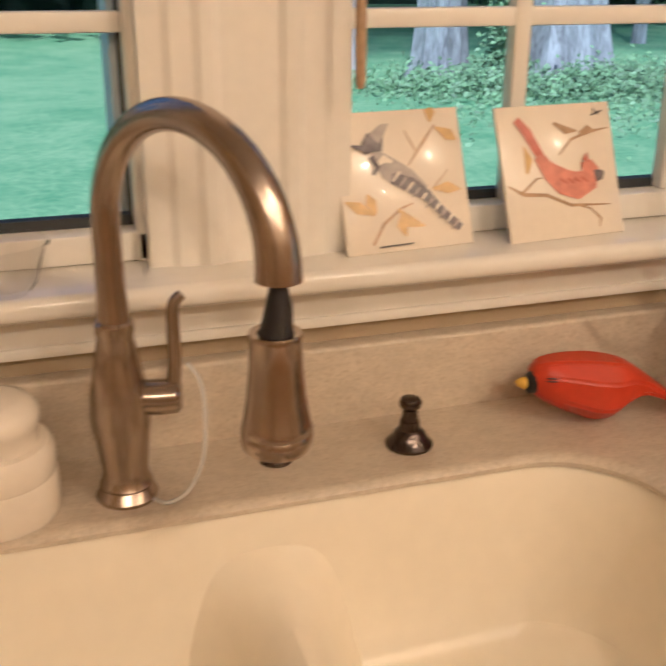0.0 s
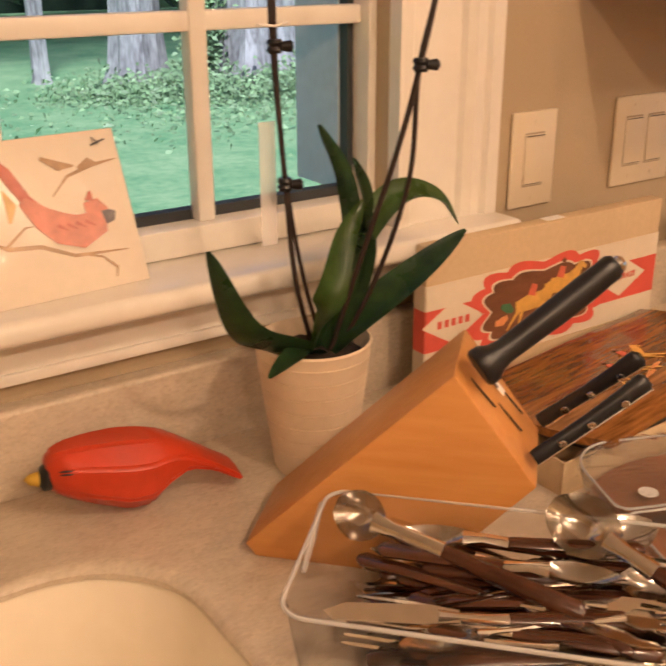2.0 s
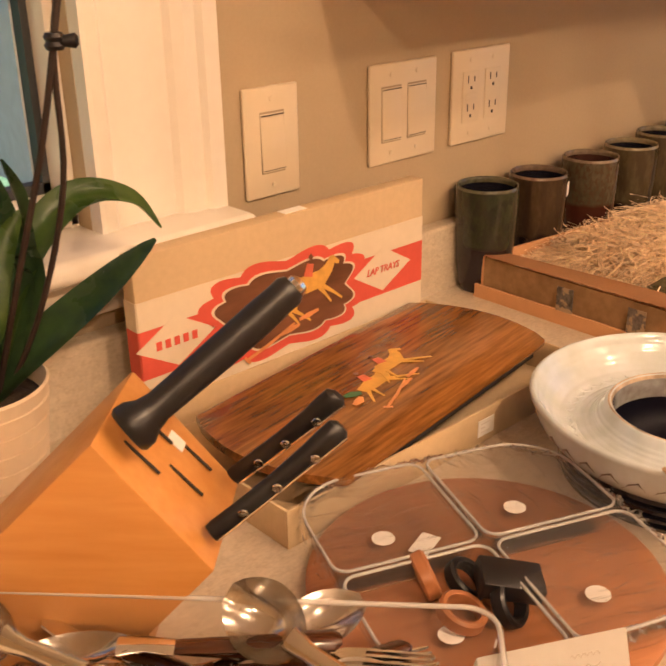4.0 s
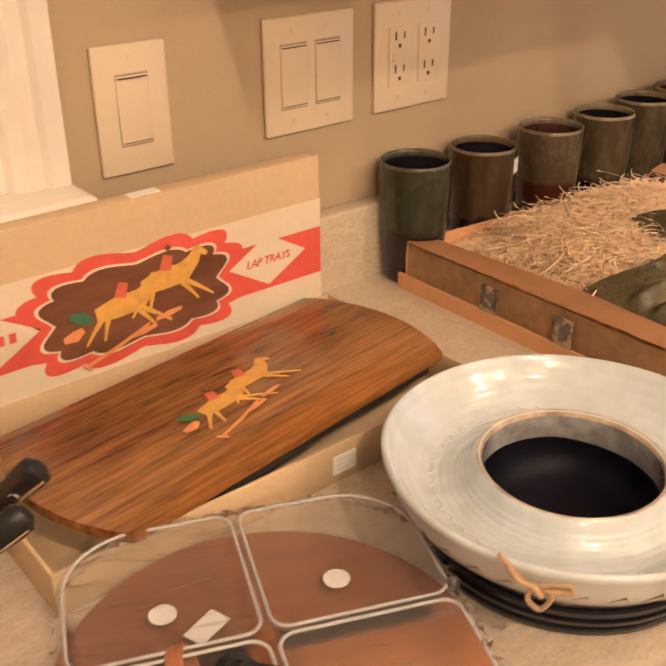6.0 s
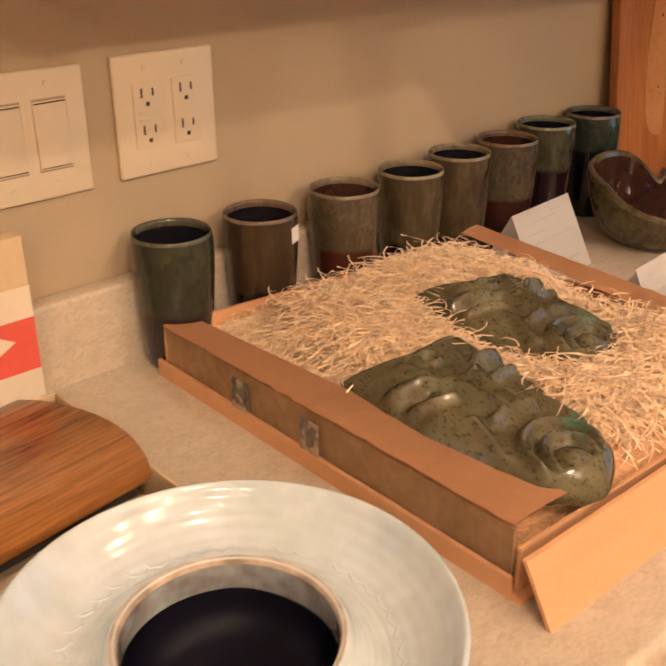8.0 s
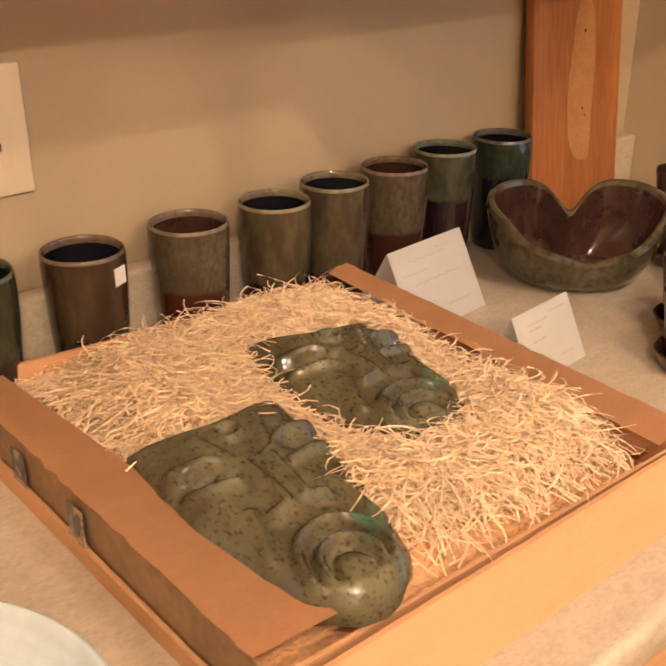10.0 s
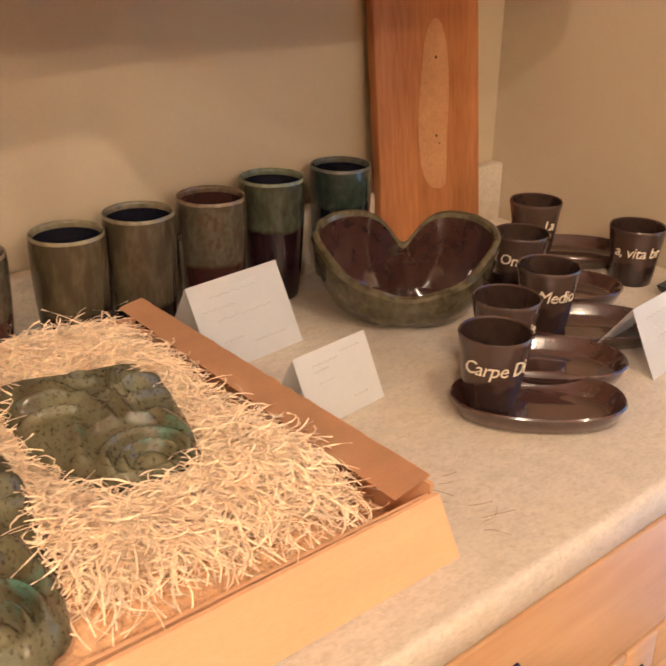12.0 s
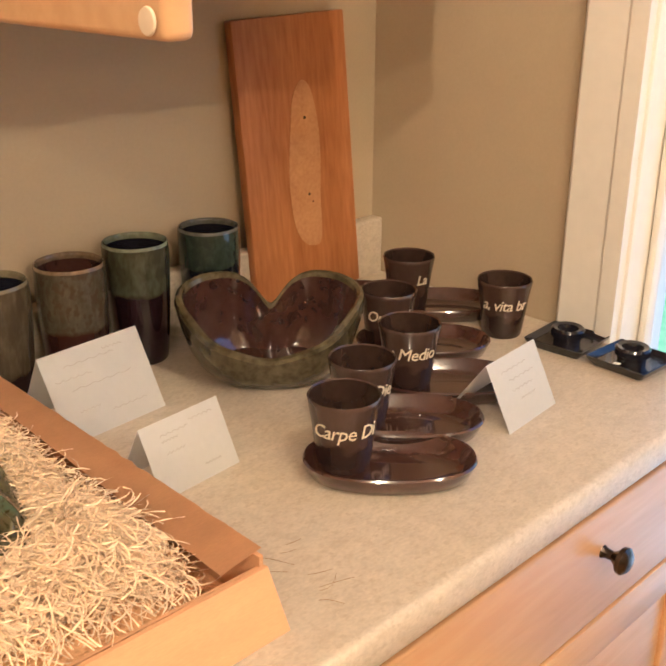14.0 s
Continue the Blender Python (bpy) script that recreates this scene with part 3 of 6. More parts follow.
# base cabinets under the counter


def base_cabinet(x0, x1, label, doors=1, knob=True):
    c = thing("base_cabinet", label, "cabinet", pose(x0, 0, 0), "base cabinets")
    w = x1 - x0
    b = bmesh.new()
    bx(0.001, 0.019, 0.352, 0.90, 0.10, 0.872, bm=b)
    bx(w - 0.019, w - 0.001, 0.352, 0.90, 0.10, 0.872, bm=b)
    bx(0.019, w - 0.019, 0.352, 0.90, 0.10, 0.118, bm=b)
    bx(0.019, w - 0.019, 0.88, 0.90, 0.118, 0.872, bm=b)
    bx(0.001, w - 0.001, 0.40, 0.42, 0.0, 0.10, bm=b)
    bx(0.019, w - 0.019, 0.352, 0.37, 0.845, 0.872, bm=b)
    part("body", b, MAPLE, c)
    d = part("drawer_front", bx(0.004, w - 0.004, 0.331, 0.351, 0.696, 0.846, 0.004, 3), MAPLE, c)
    if knob:
        for kx in (w / 2,) if w < 0.8 else (0.27, 0.66):
            part("knob", lathe([(0, 0), (0.008, 0), (0.006, 0.004), (0.0055, 0.012), (0.009, 0.017), (0.0155, 0.022), (0.016, 0.027), (0.011, 0.032), (0, 0.034)], 24), GUNMETAL, d, "dark bronze knob", at=pose(kx, 0.331, 0.789, 90))
    dw = (w - 0.008) / doors
    for k in range(doors):
        a = 0.004 + k * dw
        door = part("door", bx(a, a + dw - 0.002, 0.339, 0.351, 0.12, 0.690, 0.003), MAPLE, c)
        b = bmesh.new()
        for q in ((a, a + 0.058, 0.12, 0.690), (a + dw - 0.06, a + dw - 0.002, 0.12, 0.690)):
            bx(q[0], q[1], 0.331, 0.3405, q[2], q[3], 0.003, bm=b)
        for q in ((0.12, 0.178), (0.632, 0.690)):
            bx(a + 0.0581, a + dw - 0.0601, 0.3312, 0.3405, q[0], q[1], 0.003, bm=b)
        part("rail_frame", b, MAPLE, door)
        part("knob", lathe([(0, 0), (0.008, 0), (0.006, 0.004), (0.0055, 0.012), (0.009, 0.017), (0.0155, 0.022), (0.016, 0.027), (0.011, 0.032), (0, 0.034)], 24), GUNMETAL, door, "dark bronze knob", at=pose(a + (0.03 if k else dw - 0.03), 0.331, 0.65, 90))
    return c


for x0, x1, nd in ((-1.5, -0.75, 2), (-0.75, -0.36, 1), (0.62, 1.08, 1), (1.08, 1.70, 1), (1.70, 2.628, 2)):
    base_cabinet(x0, x1, "maple base cabinet with one drawer, dark bronze knobs", nd)
c = thing("base_cabinet", "maple sink base cabinet with two doors", "cabinet", pose(-0.36, 0, 0), "base cabinets")
b = bmesh.new()
bx(0.001, 0.019, 0.36, 0.90, 0.10, 0.66, bm=b)
bx(0.961, 0.979, 0.36, 0.90, 0.10, 0.66, bm=b)
bx(0.019, 0.961, 0.36, 0.90, 0.10, 0.118, bm=b)
bx(0.001, 0.979, 0.40, 0.42, 0.0, 0.10, bm=b)
part("body", b, MAPLE, c)
for k in range(2):
    part("door", bx(0.004 + 0.487 * k, 0.489 + 0.487 * k, 0.335, 0.355, 0.12, 0.690, 0.004), MAPLE, c)
part("false_front", bx(0.004, 0.976, 0.335, 0.353, 0.696, 0.846, 0.004), MAPLE, c)

# upper cabinets, one with its door open
UC0 = 1.255


def upper_cabinet(x0, x1, label, shut=True):
    c = thing("wall_cabinet", label, "cabinet", pose(x0, 0, 1.37), "wall cabinets")
    w = x1 - x0
    b = bmesh.new()
    for q in ((0.001, 0.019, 0.0, 0.72), (w - 0.019, w - 0.001, 0.0, 0.72)):
        bx(q[0], q[1], 0.63, WY - 0.001, q[2], q[3], bm=b)
    for q in (0.012, 0.70):
        bx(0.019, w - 0.019, 0.63, WY - 0.001, q, q + 0.018, bm=b)
    bx(0.019, w - 0.019, 0.93, WY - 0.002, 0.03, 0.70, bm=b)
    part("body", b, MAPLE, c)
    part("shelf", bx(0.019, w - 0.019, 0.65, 0.93, 0.36, 0.378), MAPLE, c)
    if shut:
        part("door", bx(0.003, w - 0.003, 0.610, 0.629, 0.0, 0.72, 0.004, 3), MAPLE, c)
    else:
        d = part("door", bx(w - 0.021, w - 0.005, 0.242, 0.609, 0.0, 0.72, 0.004, 3), MAPLE, c, "maple door standing open")
        part("bumper", lathe([(0, 0.0012), (0.004, 0.0012), (0.0055, 0.001), (0.006, 0)], 20), POTGLAZE, d, "round wooden plug", at=pose(w - 0.022, 0.252, 0.008, 0, -90))
    return c


upper_cabinet(UC0, 1.775, "maple wall cabinet with its door standing open", False)
upper_cabinet(1.775, 2.39, "maple wall cabinet with a closed door")

# end wall: casing of the glazed door
d = tagged(thing("door_1", "cream framed glazed door letting in blue daylight", "door", pose(0, 0, 0)), kind="structure")
b = bmesh.new()
prof = [(0, 0), (0.012, 0), (0.0145, 0.004), (0.0145, 0.060), (0.0165, 0.064), (0.0165, 0.088), (0.0, 0.088)]
join(b, prism([(RX - h, 0.578 - a) for h, a in prof], CZ + 0.001, 2.14))
part("door_casing", b, TRIM, d, smooth=False)
part("door_jamb", bx(RX + 0.0, RX + 0.12, 0.485, 0.499, 0.0, 2.06, 0.002), TRIM, d)
b = bmesh.new()
for q in ((0.472, 0.4835, 0.02, 2.05), (-0.35, -0.24, 0.02, 2.05)):
    bx(RX + 0.045, RX + 0.085, q[0], q[1], q[2], q[3], 0.004, bm=b)
for q in ((0.02, 0.25), (1.94, 2.05)):
    bx(RX + 0.046, RX + 0.084, -0.24, 0.472, q[0], q[1], 0.004, bm=b)
part("leaf_frame", b, TRIM, d)
p = part("pane", bx(RX + 0.062, RX + 0.066, -0.24, 0.472, 0.25, 1.94), GLASS, d)
p.visible_shadow = False

# ---- on the wall ----


def wall_plate(x, w, z, kinds, label, name, cat):
    t = thing(name, label, cat, pose(x, WY, z))
    b = bx(-w / 2, w / 2, -0.006, -0.0005, -0.0615, 0.0615, 0.0025, 3)
    part("plate", b, PLATEWHITE, t)
    n = len(kinds)
    for k, kind in enumerate(kinds):
        cx = (k - (n - 1) / 2) * 0.046
        for s in (-1, 1):
            part("screw", lathe([(0, 0), (0.0032, 0), (0.003, 0.0008), (0, 0.001)], 12), PLATEWHITE, t, at=pose(cx, -0.006, s * 0.048, 90))
        if kind == "rocker":
            b = bmesh.new()
            bx(cx - 0.0172, cx + 0.0172, -0.0064, -0.0058, -0.0345, 0.0345, bm=b)
            part("rocker_gap", b, GAP, t, smooth=False)
            b = bx(cx - 0.0169, cx + 0.0169, -0.0076, -0.0060, -0.0325, 0.0325, 0.0008)
            for v in b.verts:
                v.co.y += 0.0008 * (v.co.z / 0.03)
            part("rocker", b, PLATEWHITE, t)
            for s in (-1, 1):
                part("seam", bx(cx - 0.0155, cx + 0.0155, -0.0090, -0.0068, s * 0.0305 - 0.0003, s * 0.0305 + 0.0003), SLOT, t, "dark seam", False)
        else:
            part("outlet_face", bx(cx - 0.0165, cx + 0.0165, -0.0075, -0.0058, -0.0335, 0.0335, 0.0008), PLATEWHITE, t)
            for s in (-1, 1):
                b = bmesh.new()
                bx(cx - 0.0075, cx - 0.0055, -0.0078, -0.0070, s * 0.0185 + 0.000, s * 0.0185 + 0.0095, bm=b)
                bx(cx + 0.0055, cx + 0.0075, -0.0078, -0.0070, s * 0.0185 + 0.001, s * 0.0185 + 0.0085, bm=b)
                bx(cx - 0.002, cx + 0.002, -0.0078, -0.0070, s * 0.0185 - 0.0085, s * 0.0185 - 0.0045, bm=b)
                part("slot", b, SLOT, t, "dark socket slots", False)
            if kind == "gfci":
                for s in (-1, 1):
                    part("button", bx(cx - 0.011, cx + 0.011, -0.0084, -0.0072, s * 0.0035 - 0.0022, s * 0.0035 + 0.0022, 0.0006), PLATEWHITE, t)
    return t


wall_plate(1.198, 0.078, 1.159, ["rocker"], "almond wall plate with one rocker switch", "light_switch", "light switch")
wall_plate(1.411, 0.1205, 1.163, ["rocker", "rocker"], "almond wall plate with two rocker switches", "light_switch", "light switch")
wall_plate(1.562, 0.1185, 1.1645, ["gfci", "outlet"], "almond double wall outlet with test buttons", "wall_outlet", "outlet")

# ---- by the sink ----


def faucet():
    f = thing("kitchen_faucet", "brushed nickel gooseneck faucet with a pull-down spray head hanging loose", "faucet", pose(0.062, 0.832, CZ))
    part("body", lathe([(0, 0), (0.029, 0), (0.030, 0.004), (0.027, 0.009), (0.0245, 0.013), (0.026, 0.016), (0.0235, 0.021), (0.0215, 0.03), (0.025, 0.06), (0.0285, 0.088), (0.0275, 0.112), (0.021, 0.145), (0.0165, 0.168), (0.0185, 0.173), (0.0185, 0.181), (0.016, 0.184), (0, 0.184)], 40), NICKEL, f)
    d = Vector((0.111, -0.18, 0)).normalized()
    R = 0.104
    pts = [(0, 0, 0.18), (0, 0, 0.21), (0, 0, 0.25), (0, 0, 0.275)]
    for k in range(1, 25):
        a = math.pi * k / 24 * 1.02
        pts.append(tuple(d * (R - R * math.cos(a)) + Vector((0, 0, 0.275 + R * math.sin(a)))))
    rr = [0.0155, 0.0135, 0.013, 0.013] + [0.013 + 0.0055 * (k / 24) ** 3 for k in range(1, 25)]
    part("spout", sweep(pts, rr, 24), NICKEL, f)
    tip = Vector(pts[-1])
    part("hose", sweep([tip + Vector((0, 0, 0.005)), tip + Vector((0.0, 0, -0.02)), tip + Vector((-0.003, 0, -0.048))], [0.0050, 0.0105, 0.0140], 16), RUBBER, f, "black rubber hose")
    head = part("spray_head", lathe([(0.0, -0.003), (0.0137, -0.003), (0.0145, 0.0), (0.0203, 0.001), (0.0212, -0.002), (0.0203, -0.005), (0.0212, -0.03), (0.0237, -0.055), (0.027, -0.075), (0.0286, -0.08), (0.0278, -0.0825), (0.0289, -0.085), (0.0286, -0.094), (0.0266, -0.098), (0.0249, -0.0965), (0.0, -0.0965)], 40), NICKEL, f, at=pose(*(tip + Vector((-0.003, 0, -0.042)))))
    part("nozzle_plate", lathe([(0, -0.0985), (0.020, -0.0985), (0.0215, -0.0966)], 28), RUBBER, head, "dark rubber nozzle plate")
    stub = part("handle_hub", sweep([(0.015, -0.004, 0.105), (0.035, -0.009, 0.105), (0.052, -0.013, 0.106), (0.056, -0.014, 0.106)], [0.0165, 0.0175, 0.0165, 0.012], 20), NICKEL, f)
    part("lever", sweep(smoothline([(0.048, -0.012, 0.11), (0.052, -0.010, 0.14), (0.052, -0.008, 0.175), (0.054, -0.006, 0.195), (0.062, -0.006, 0.204)], 4), [0.007 - 0.0001 * k for k in range(17)], 12), NICKEL, stub)
    return f


faucet()
t = thing("plastic_tube", "thin clear plastic tube hanging from the faucet to the counter", "tube", pose(0, 0, 0))
part("tube", sweep(smoothline([(0.124, 0.815, 1.052), (0.134, 0.804, 1.035), (0.136, 0.800, 1.0), (0.132, 0.800, 0.957), (0.118, 0.806, 0.922), (0.097, 0.802, CZ + 0.0022), (0.083, 0.815, CZ + 0.0022)], 6), 0.0021, 10), CLEARRIM, t)
t = thing("hole_cover", "round dark bronze sink hole cover on the counter", "hole cover", pose(0.218, 0.856, CZ))
part("cap", lathe([(0, 0.005), (0.012, 0.0052), (0.0165, 0.004), (0.018, 0.001), (0.018, 0), (0, 0)], 28), GUNMETAL, t)
t = thing("soap_dispenser", "small dark bronze soap dispenser on the counter", "soap dispenser", pose(0.364, 0.846, CZ))
part("base", lathe([(0, 0), (0.0255, 0), (0.026, 0.003), (0.022, 0.007), (0.018, 0.012), (0.0165, 0.016), (0.012, 0.02), (0.0105, 0.03), (0, 0.03)], 30), GUNMETAL, t)
part("pump_head", lathe([(0, 0.03), (0.0095, 0.03), (0.0085, 0.036), (0.0085, 0.043), (0.0115, 0.046), (0.0125, 0.051), (0.0105, 0.055), (0, 0.056)], 26), GUNMETAL, t)
t = thing("stacked_canister", "stacked cream ceramic canister beside the faucet", "canister", pose(-0.058, 0.838, CZ))
part("base", lathe([(0, 0), (0.056, 0), (0.058, 0.004), (0.058, 0.04), (0.0565, 0.043), (0.058, 0.046), (0.058, 0.066), (0.053, 0.074), (0, 0.074)], 44), TILE, t)
part("lid", lathe([(0, 0.074), (0.044, 0.074), (0.045, 0.09), (0.047, 0.093), (0.047, 0.105), (0.041, 0.113), (0.03, 0.117), (0, 0.118)], 44), TILE, t)
t = thing("glass_dish", "small clear glass dish on the window stool", "dish", pose(-0.03, 0.895, 1.107))
part("bowl", lathe([(0, 0.002), (0.022, 0.002), (0.03, 0.012), (0.036, 0.03), (0.042, 0.048), (0.045, 0.05), (0.043, 0.052), (0.037, 0.036), (0.031, 0.018), (0.02, 0.007), (0, 0.006)], 36), CLEAR, t)


def tile(x, y, turn, label, shapes):
    """A square picture tile that leans against the window bars; shapes are (outline, material) in tile units 0..1."""
    t = thing("picture_tile", label, "tile", pose(x, y, 1.1075) @ pose(0, 0, 0, -22, 0, turn), "picture tiles")
    part("slab", bx(0, 0.152, 0, 0.006, 0, 0.152, 0.0012), TILE, t)
    for k, (pts, m, nm) in enumerate(shapes):
        part(nm, prism([(px * 0.152, py * 0.152) for px, py in pts], 0, 0.0004), m, t, "", False, pose(0, -0.0001 - 0.00012 * k, 0, 90))
    return t


def stroke(pts, w):
    """Outline of a tapering brush stroke along pts."""
    line = [Vector((p[0], p[1], 0)) for p in pts]
    left, right = [], []
    for k, p in enumerate(line):
        d = (line[min(k + 1, len(line) - 1)] - line[max(k - 1, 0)]).normalized()
        n = Vector((-d.y, d.x, 0)) * (w[k] if isinstance(w, (list, tuple)) else w)
        left.append((p.x + n.x, p.y + n.y))
        right.append((p.x - n.x, p.y - n.y))
    return left + right[::-1]


PINKRED = mat("painted_red", (0.62, 0.24, 0.17), 0.25, vary=0.2, scale=60)
DEEPRED = mat("painted_deep_red", (0.50, 0.15, 0.10), 0.25, vary=0.2, scale=60)
SLATE = mat("painted_slate", (0.15, 0.13, 0.14), 0.25, vary=0.45, scale=120)
GREYBLUE = mat("painted_grey", (0.42, 0.37, 0.34), 0.25, vary=0.2, scale=60)
OCHRE = mat("painted_ochre", (0.62, 0.42, 0.17), 0.25, vary=0.2, scale=60)
TWIG = mat("painted_twig", (0.42, 0.28, 0.16), 0.25, vary=0.25, scale=60)
twigs2 = [(stroke([(0.03, 0.42), (0.15, 0.35), (0.35, 0.33), (0.55, 0.24), (0.9, 0.22)], [0.006, 0.014, 0.013, 0.012, 0.004]), TWIG, "twig"), (stroke([(0.14, 0.36), (0.28, 0.46), (0.33, 0.46)], [0.01, 0.007, 0.003]), TWIG, "twig"), (stroke([(0.6, 0.24), (0.72, 0.2), (0.8, 0.12), (0.78, 0.06)], [0.008, 0.006, 0.01, 0.004]), TWIG, "twig"), (stroke([(0.5, 0.62), (0.62, 0.73), (0.8, 0.78), (0.97, 0.8)], [0.004, 0.009, 0.012, 0.003]), TWIG, "twig")]
red_bird = [(stroke([(0.16, 0.9), (0.24, 0.8), (0.33, 0.62), (0.4, 0.52)], [0.03, 0.04, 0.035, 0.05]), DEEPRED, "tail"), (stroke([(0.3, 0.62), (0.4, 0.5), (0.5, 0.42), (0.62, 0.38), (0.74, 0.42), (0.78, 0.5)], [0.03, 0.075, 0.10, 0.105, 0.085, 0.045]), PINKRED, "body"), (stroke([(0.68, 0.5), (0.76, 0.5), (0.82, 0.47)], [0.05, 0.07, 0.03]), PINKRED, "head"), (stroke([(0.72, 0.56), (0.74, 0.62)], [0.03, 0.004]), DEEPRED, "crest"), (stroke([(0.79, 0.44), (0.84, 0.45), (0.87, 0.47)], [0.045, 0.04, 0.01]), SLATE, "beak")] + [(stroke([(0.48 + 0.06 * k, 0.44), (0.54 + 0.06 * k, 0.40)], [0.012, 0.004]), DEEPRED, "feather") for k in range(4)]
leaves2 = [(stroke([(0.2, 0.5), (0.23, 0.6), (0.2, 0.7)], [0.01, 0.035, 0.005]), OCHRE, "painted_leaf"), (stroke([(0.48, 0.86), (0.58, 0.8), (0.68, 0.79)], [0.01, 0.03, 0.005]), TWIG, "painted_leaf"), (stroke([(0.7, 0.77), (0.78, 0.8), (0.84, 0.78)], [0.01, 0.03, 0.005]), TWIG, "painted_leaf")]
sign = [(stroke([(0.82, 0.9), (0.92, 0.93)], 0.006), INK, "mark"), (stroke([(0.84, 0.95), (0.88, 0.9)], 0.004), INK, "mark")]
tile(0.505, 0.908, 4.5, "cream square tile with a painted red bird on a twig", twigs2 + leaves2 + red_bird + sign)
blue_bird = [(stroke([(0.28, 0.7), (0.4, 0.58), (0.52, 0.5), (0.64, 0.4)], [0.045, 0.085, 0.085, 0.055]), GREYBLUE, "body"), (stroke([(0.4, 0.52), (0.55, 0.46), (0.68, 0.36)], [0.04, 0.055, 0.04]), SLATE, "wing"), (stroke([(0.62, 0.42), (0.74, 0.28), (0.9, 0.12)], [0.04, 0.035, 0.03]), SLATE, "tail"), *[(stroke([(0.44 + 0.047 * k - 0.035, 0.53 - 0.042 * k - 0.035), (0.44 + 0.047 * k + 0.03, 0.53 - 0.042 * k + 0.03)], [0.006, 0.010]), (TILE, GREYBLUE)[k % 2], "wing_bar") for k in range(10)], (stroke([(0.3, 0.62), (0.36, 0.66), (0.42, 0.63)], [0.012, 0.03, 0.01]), TILE, "throat"), (stroke([(0.2, 0.72), (0.27, 0.78), (0.36, 0.76)], [0.03, 0.07, 0.05]), SLATE, "head"), (stroke([(0.3, 0.8), (0.38, 0.88), (0.42, 0.9)], [0.05, 0.03, 0.004]), GREYBLUE, "crest"), (stroke([(0.2, 0.74), (0.1, 0.77)], [0.02, 0.003]), SLATE, "beak"), (stroke([(0.26, 0.68), (0.3, 0.6), (0.26, 0.55)], [0.02, 0.02, 0.01]), SLATE, "neck")]
twigs1 = [(stroke([(0.2, 0.06), (0.3, 0.2), (0.45, 0.3), (0.55, 0.33)], [0.01, 0.013, 0.01, 0.004]), TWIG, "twig"), (stroke([(0.55, 0.6), (0.68, 0.75), (0.8, 0.88)], [0.004, 0.011, 0.006]), TWIG, "twig"), (stroke([(0.62, 0.7), (0.55, 0.85)], [0.006, 0.004]), TWIG, "twig"), (stroke([(0.72, 0.42), (0.86, 0.55)], [0.006, 0.003]), TWIG, "twig")]
leaves1 = [(stroke(q, [0.008, 0.045, 0.006]), OCHRE, "painted_leaf") for q in (([(0.24, 0.27), (0.12, 0.33), (0.02, 0.38)]), ([(0.25, 0.28), (0.22, 0.36), (0.2, 0.42)]), ([(0.42, 0.3), (0.5, 0.2), (0.62, 0.16)]), ([(0.45, 0.28), (0.44, 0.18), (0.46, 0.1)]), ([(0.72, 0.42), (0.84, 0.42), (0.94, 0.4)]), ([(0.76, 0.9), (0.77, 0.98), (0.79, 1.0)]), ([(0.8, 0.86), (0.9, 0.8), (0.96, 0.76)]))]
tile(0.316, 0.915, 4.5, "cream square tile with a painted blue-grey crested bird", twigs1 + leaves1 + blue_bird + [(stroke([(0.24, 0.04), (0.5, 0.045)], 0.005), INK, "mark"), (stroke([(0.06, 0.9), (0.14, 0.9)], 0.005), INK, "mark")])


def carved_bird():
    t = thing("carved_bird", "red painted carved wooden bird with black face and yellow beak", "bird figure", pose(0.590, 0.846, CZ) @ pose(0, 0, 0, 0, 0, -8))
    secs = [(-0.080, 0.053, 0.010, 0.010), (-0.074, 0.054, 0.019, 0.020), (-0.060, 0.052, 0.027, 0.027), (-0.036, 0.047, 0.034, 0.0335), (-0.008, 0.041, 0.039, 0.0385), (0.014, 0.039, 0.038, 0.0365), (0.034, 0.044, 0.031, 0.0255), (0.054, 0.042, 0.024, 0.014), (0.078, 0.030, 0.023, 0.008), (0.1, 0.015, 0.026, 0.006), (0.106, 0.011, 0.024, 0.005)]
    b = bmesh.new()
    rings = []
    for x, z, w, h in secs:
        ring = []
        for i in range(8):
            a = 2 * math.pi * (i + 0.5) / 8
            c, s = math.cos(a), math.sin(a)
            ring.append(b.verts.new((x, w * math.copysign(abs(c) ** 0.8, c), max(0.001, z + h * math.copysign(abs(s) ** 0.85, s)))))
        rings.append(ring)
    for p, q in zip(rings, rings[1:]):
        for i in range(8):
            b.faces.new((p[i], p[(i + 1) % 8], q[(i + 1) % 8], q[i]))
    b.faces.new(rings[0])
    b.faces.new(rings[-1])
    bmesh.ops.bevel(b, geom=b.edges[:], offset=0.0030, segments=2, affect="EDGES")
    part("body", b, REDPAINT, t)
    part("mask", lathe([(0, 0), (0.0125, 0.0), (0.0135, 0.006), (0.009, 0.011), (0, 0.013)], 20), BLACK, t, "black face patch", at=pose(-0.0735, -0.003, 0.050, 0, -78, 0))
    part("beak", lathe([(0, 0), (0.0075, 0), (0.005, 0.009), (0, 0.014)], 14), YELLOW, t, "yellow beak", at=pose(-0.0845, -0.003, 0.050, 0, -80, 0))
    for dz in (0.0, 0.0035):
        part("eye", sweep([(-0.069, -0.0232, 0.060 + dz), (-0.063, -0.0258, 0.0605 + dz), (-0.057, -0.0275, 0.0605 + dz)], [0.0004, 0.0011, 0.0004], 6), BLACK, t, "thin painted eye stroke")
    return t


carved_bird()


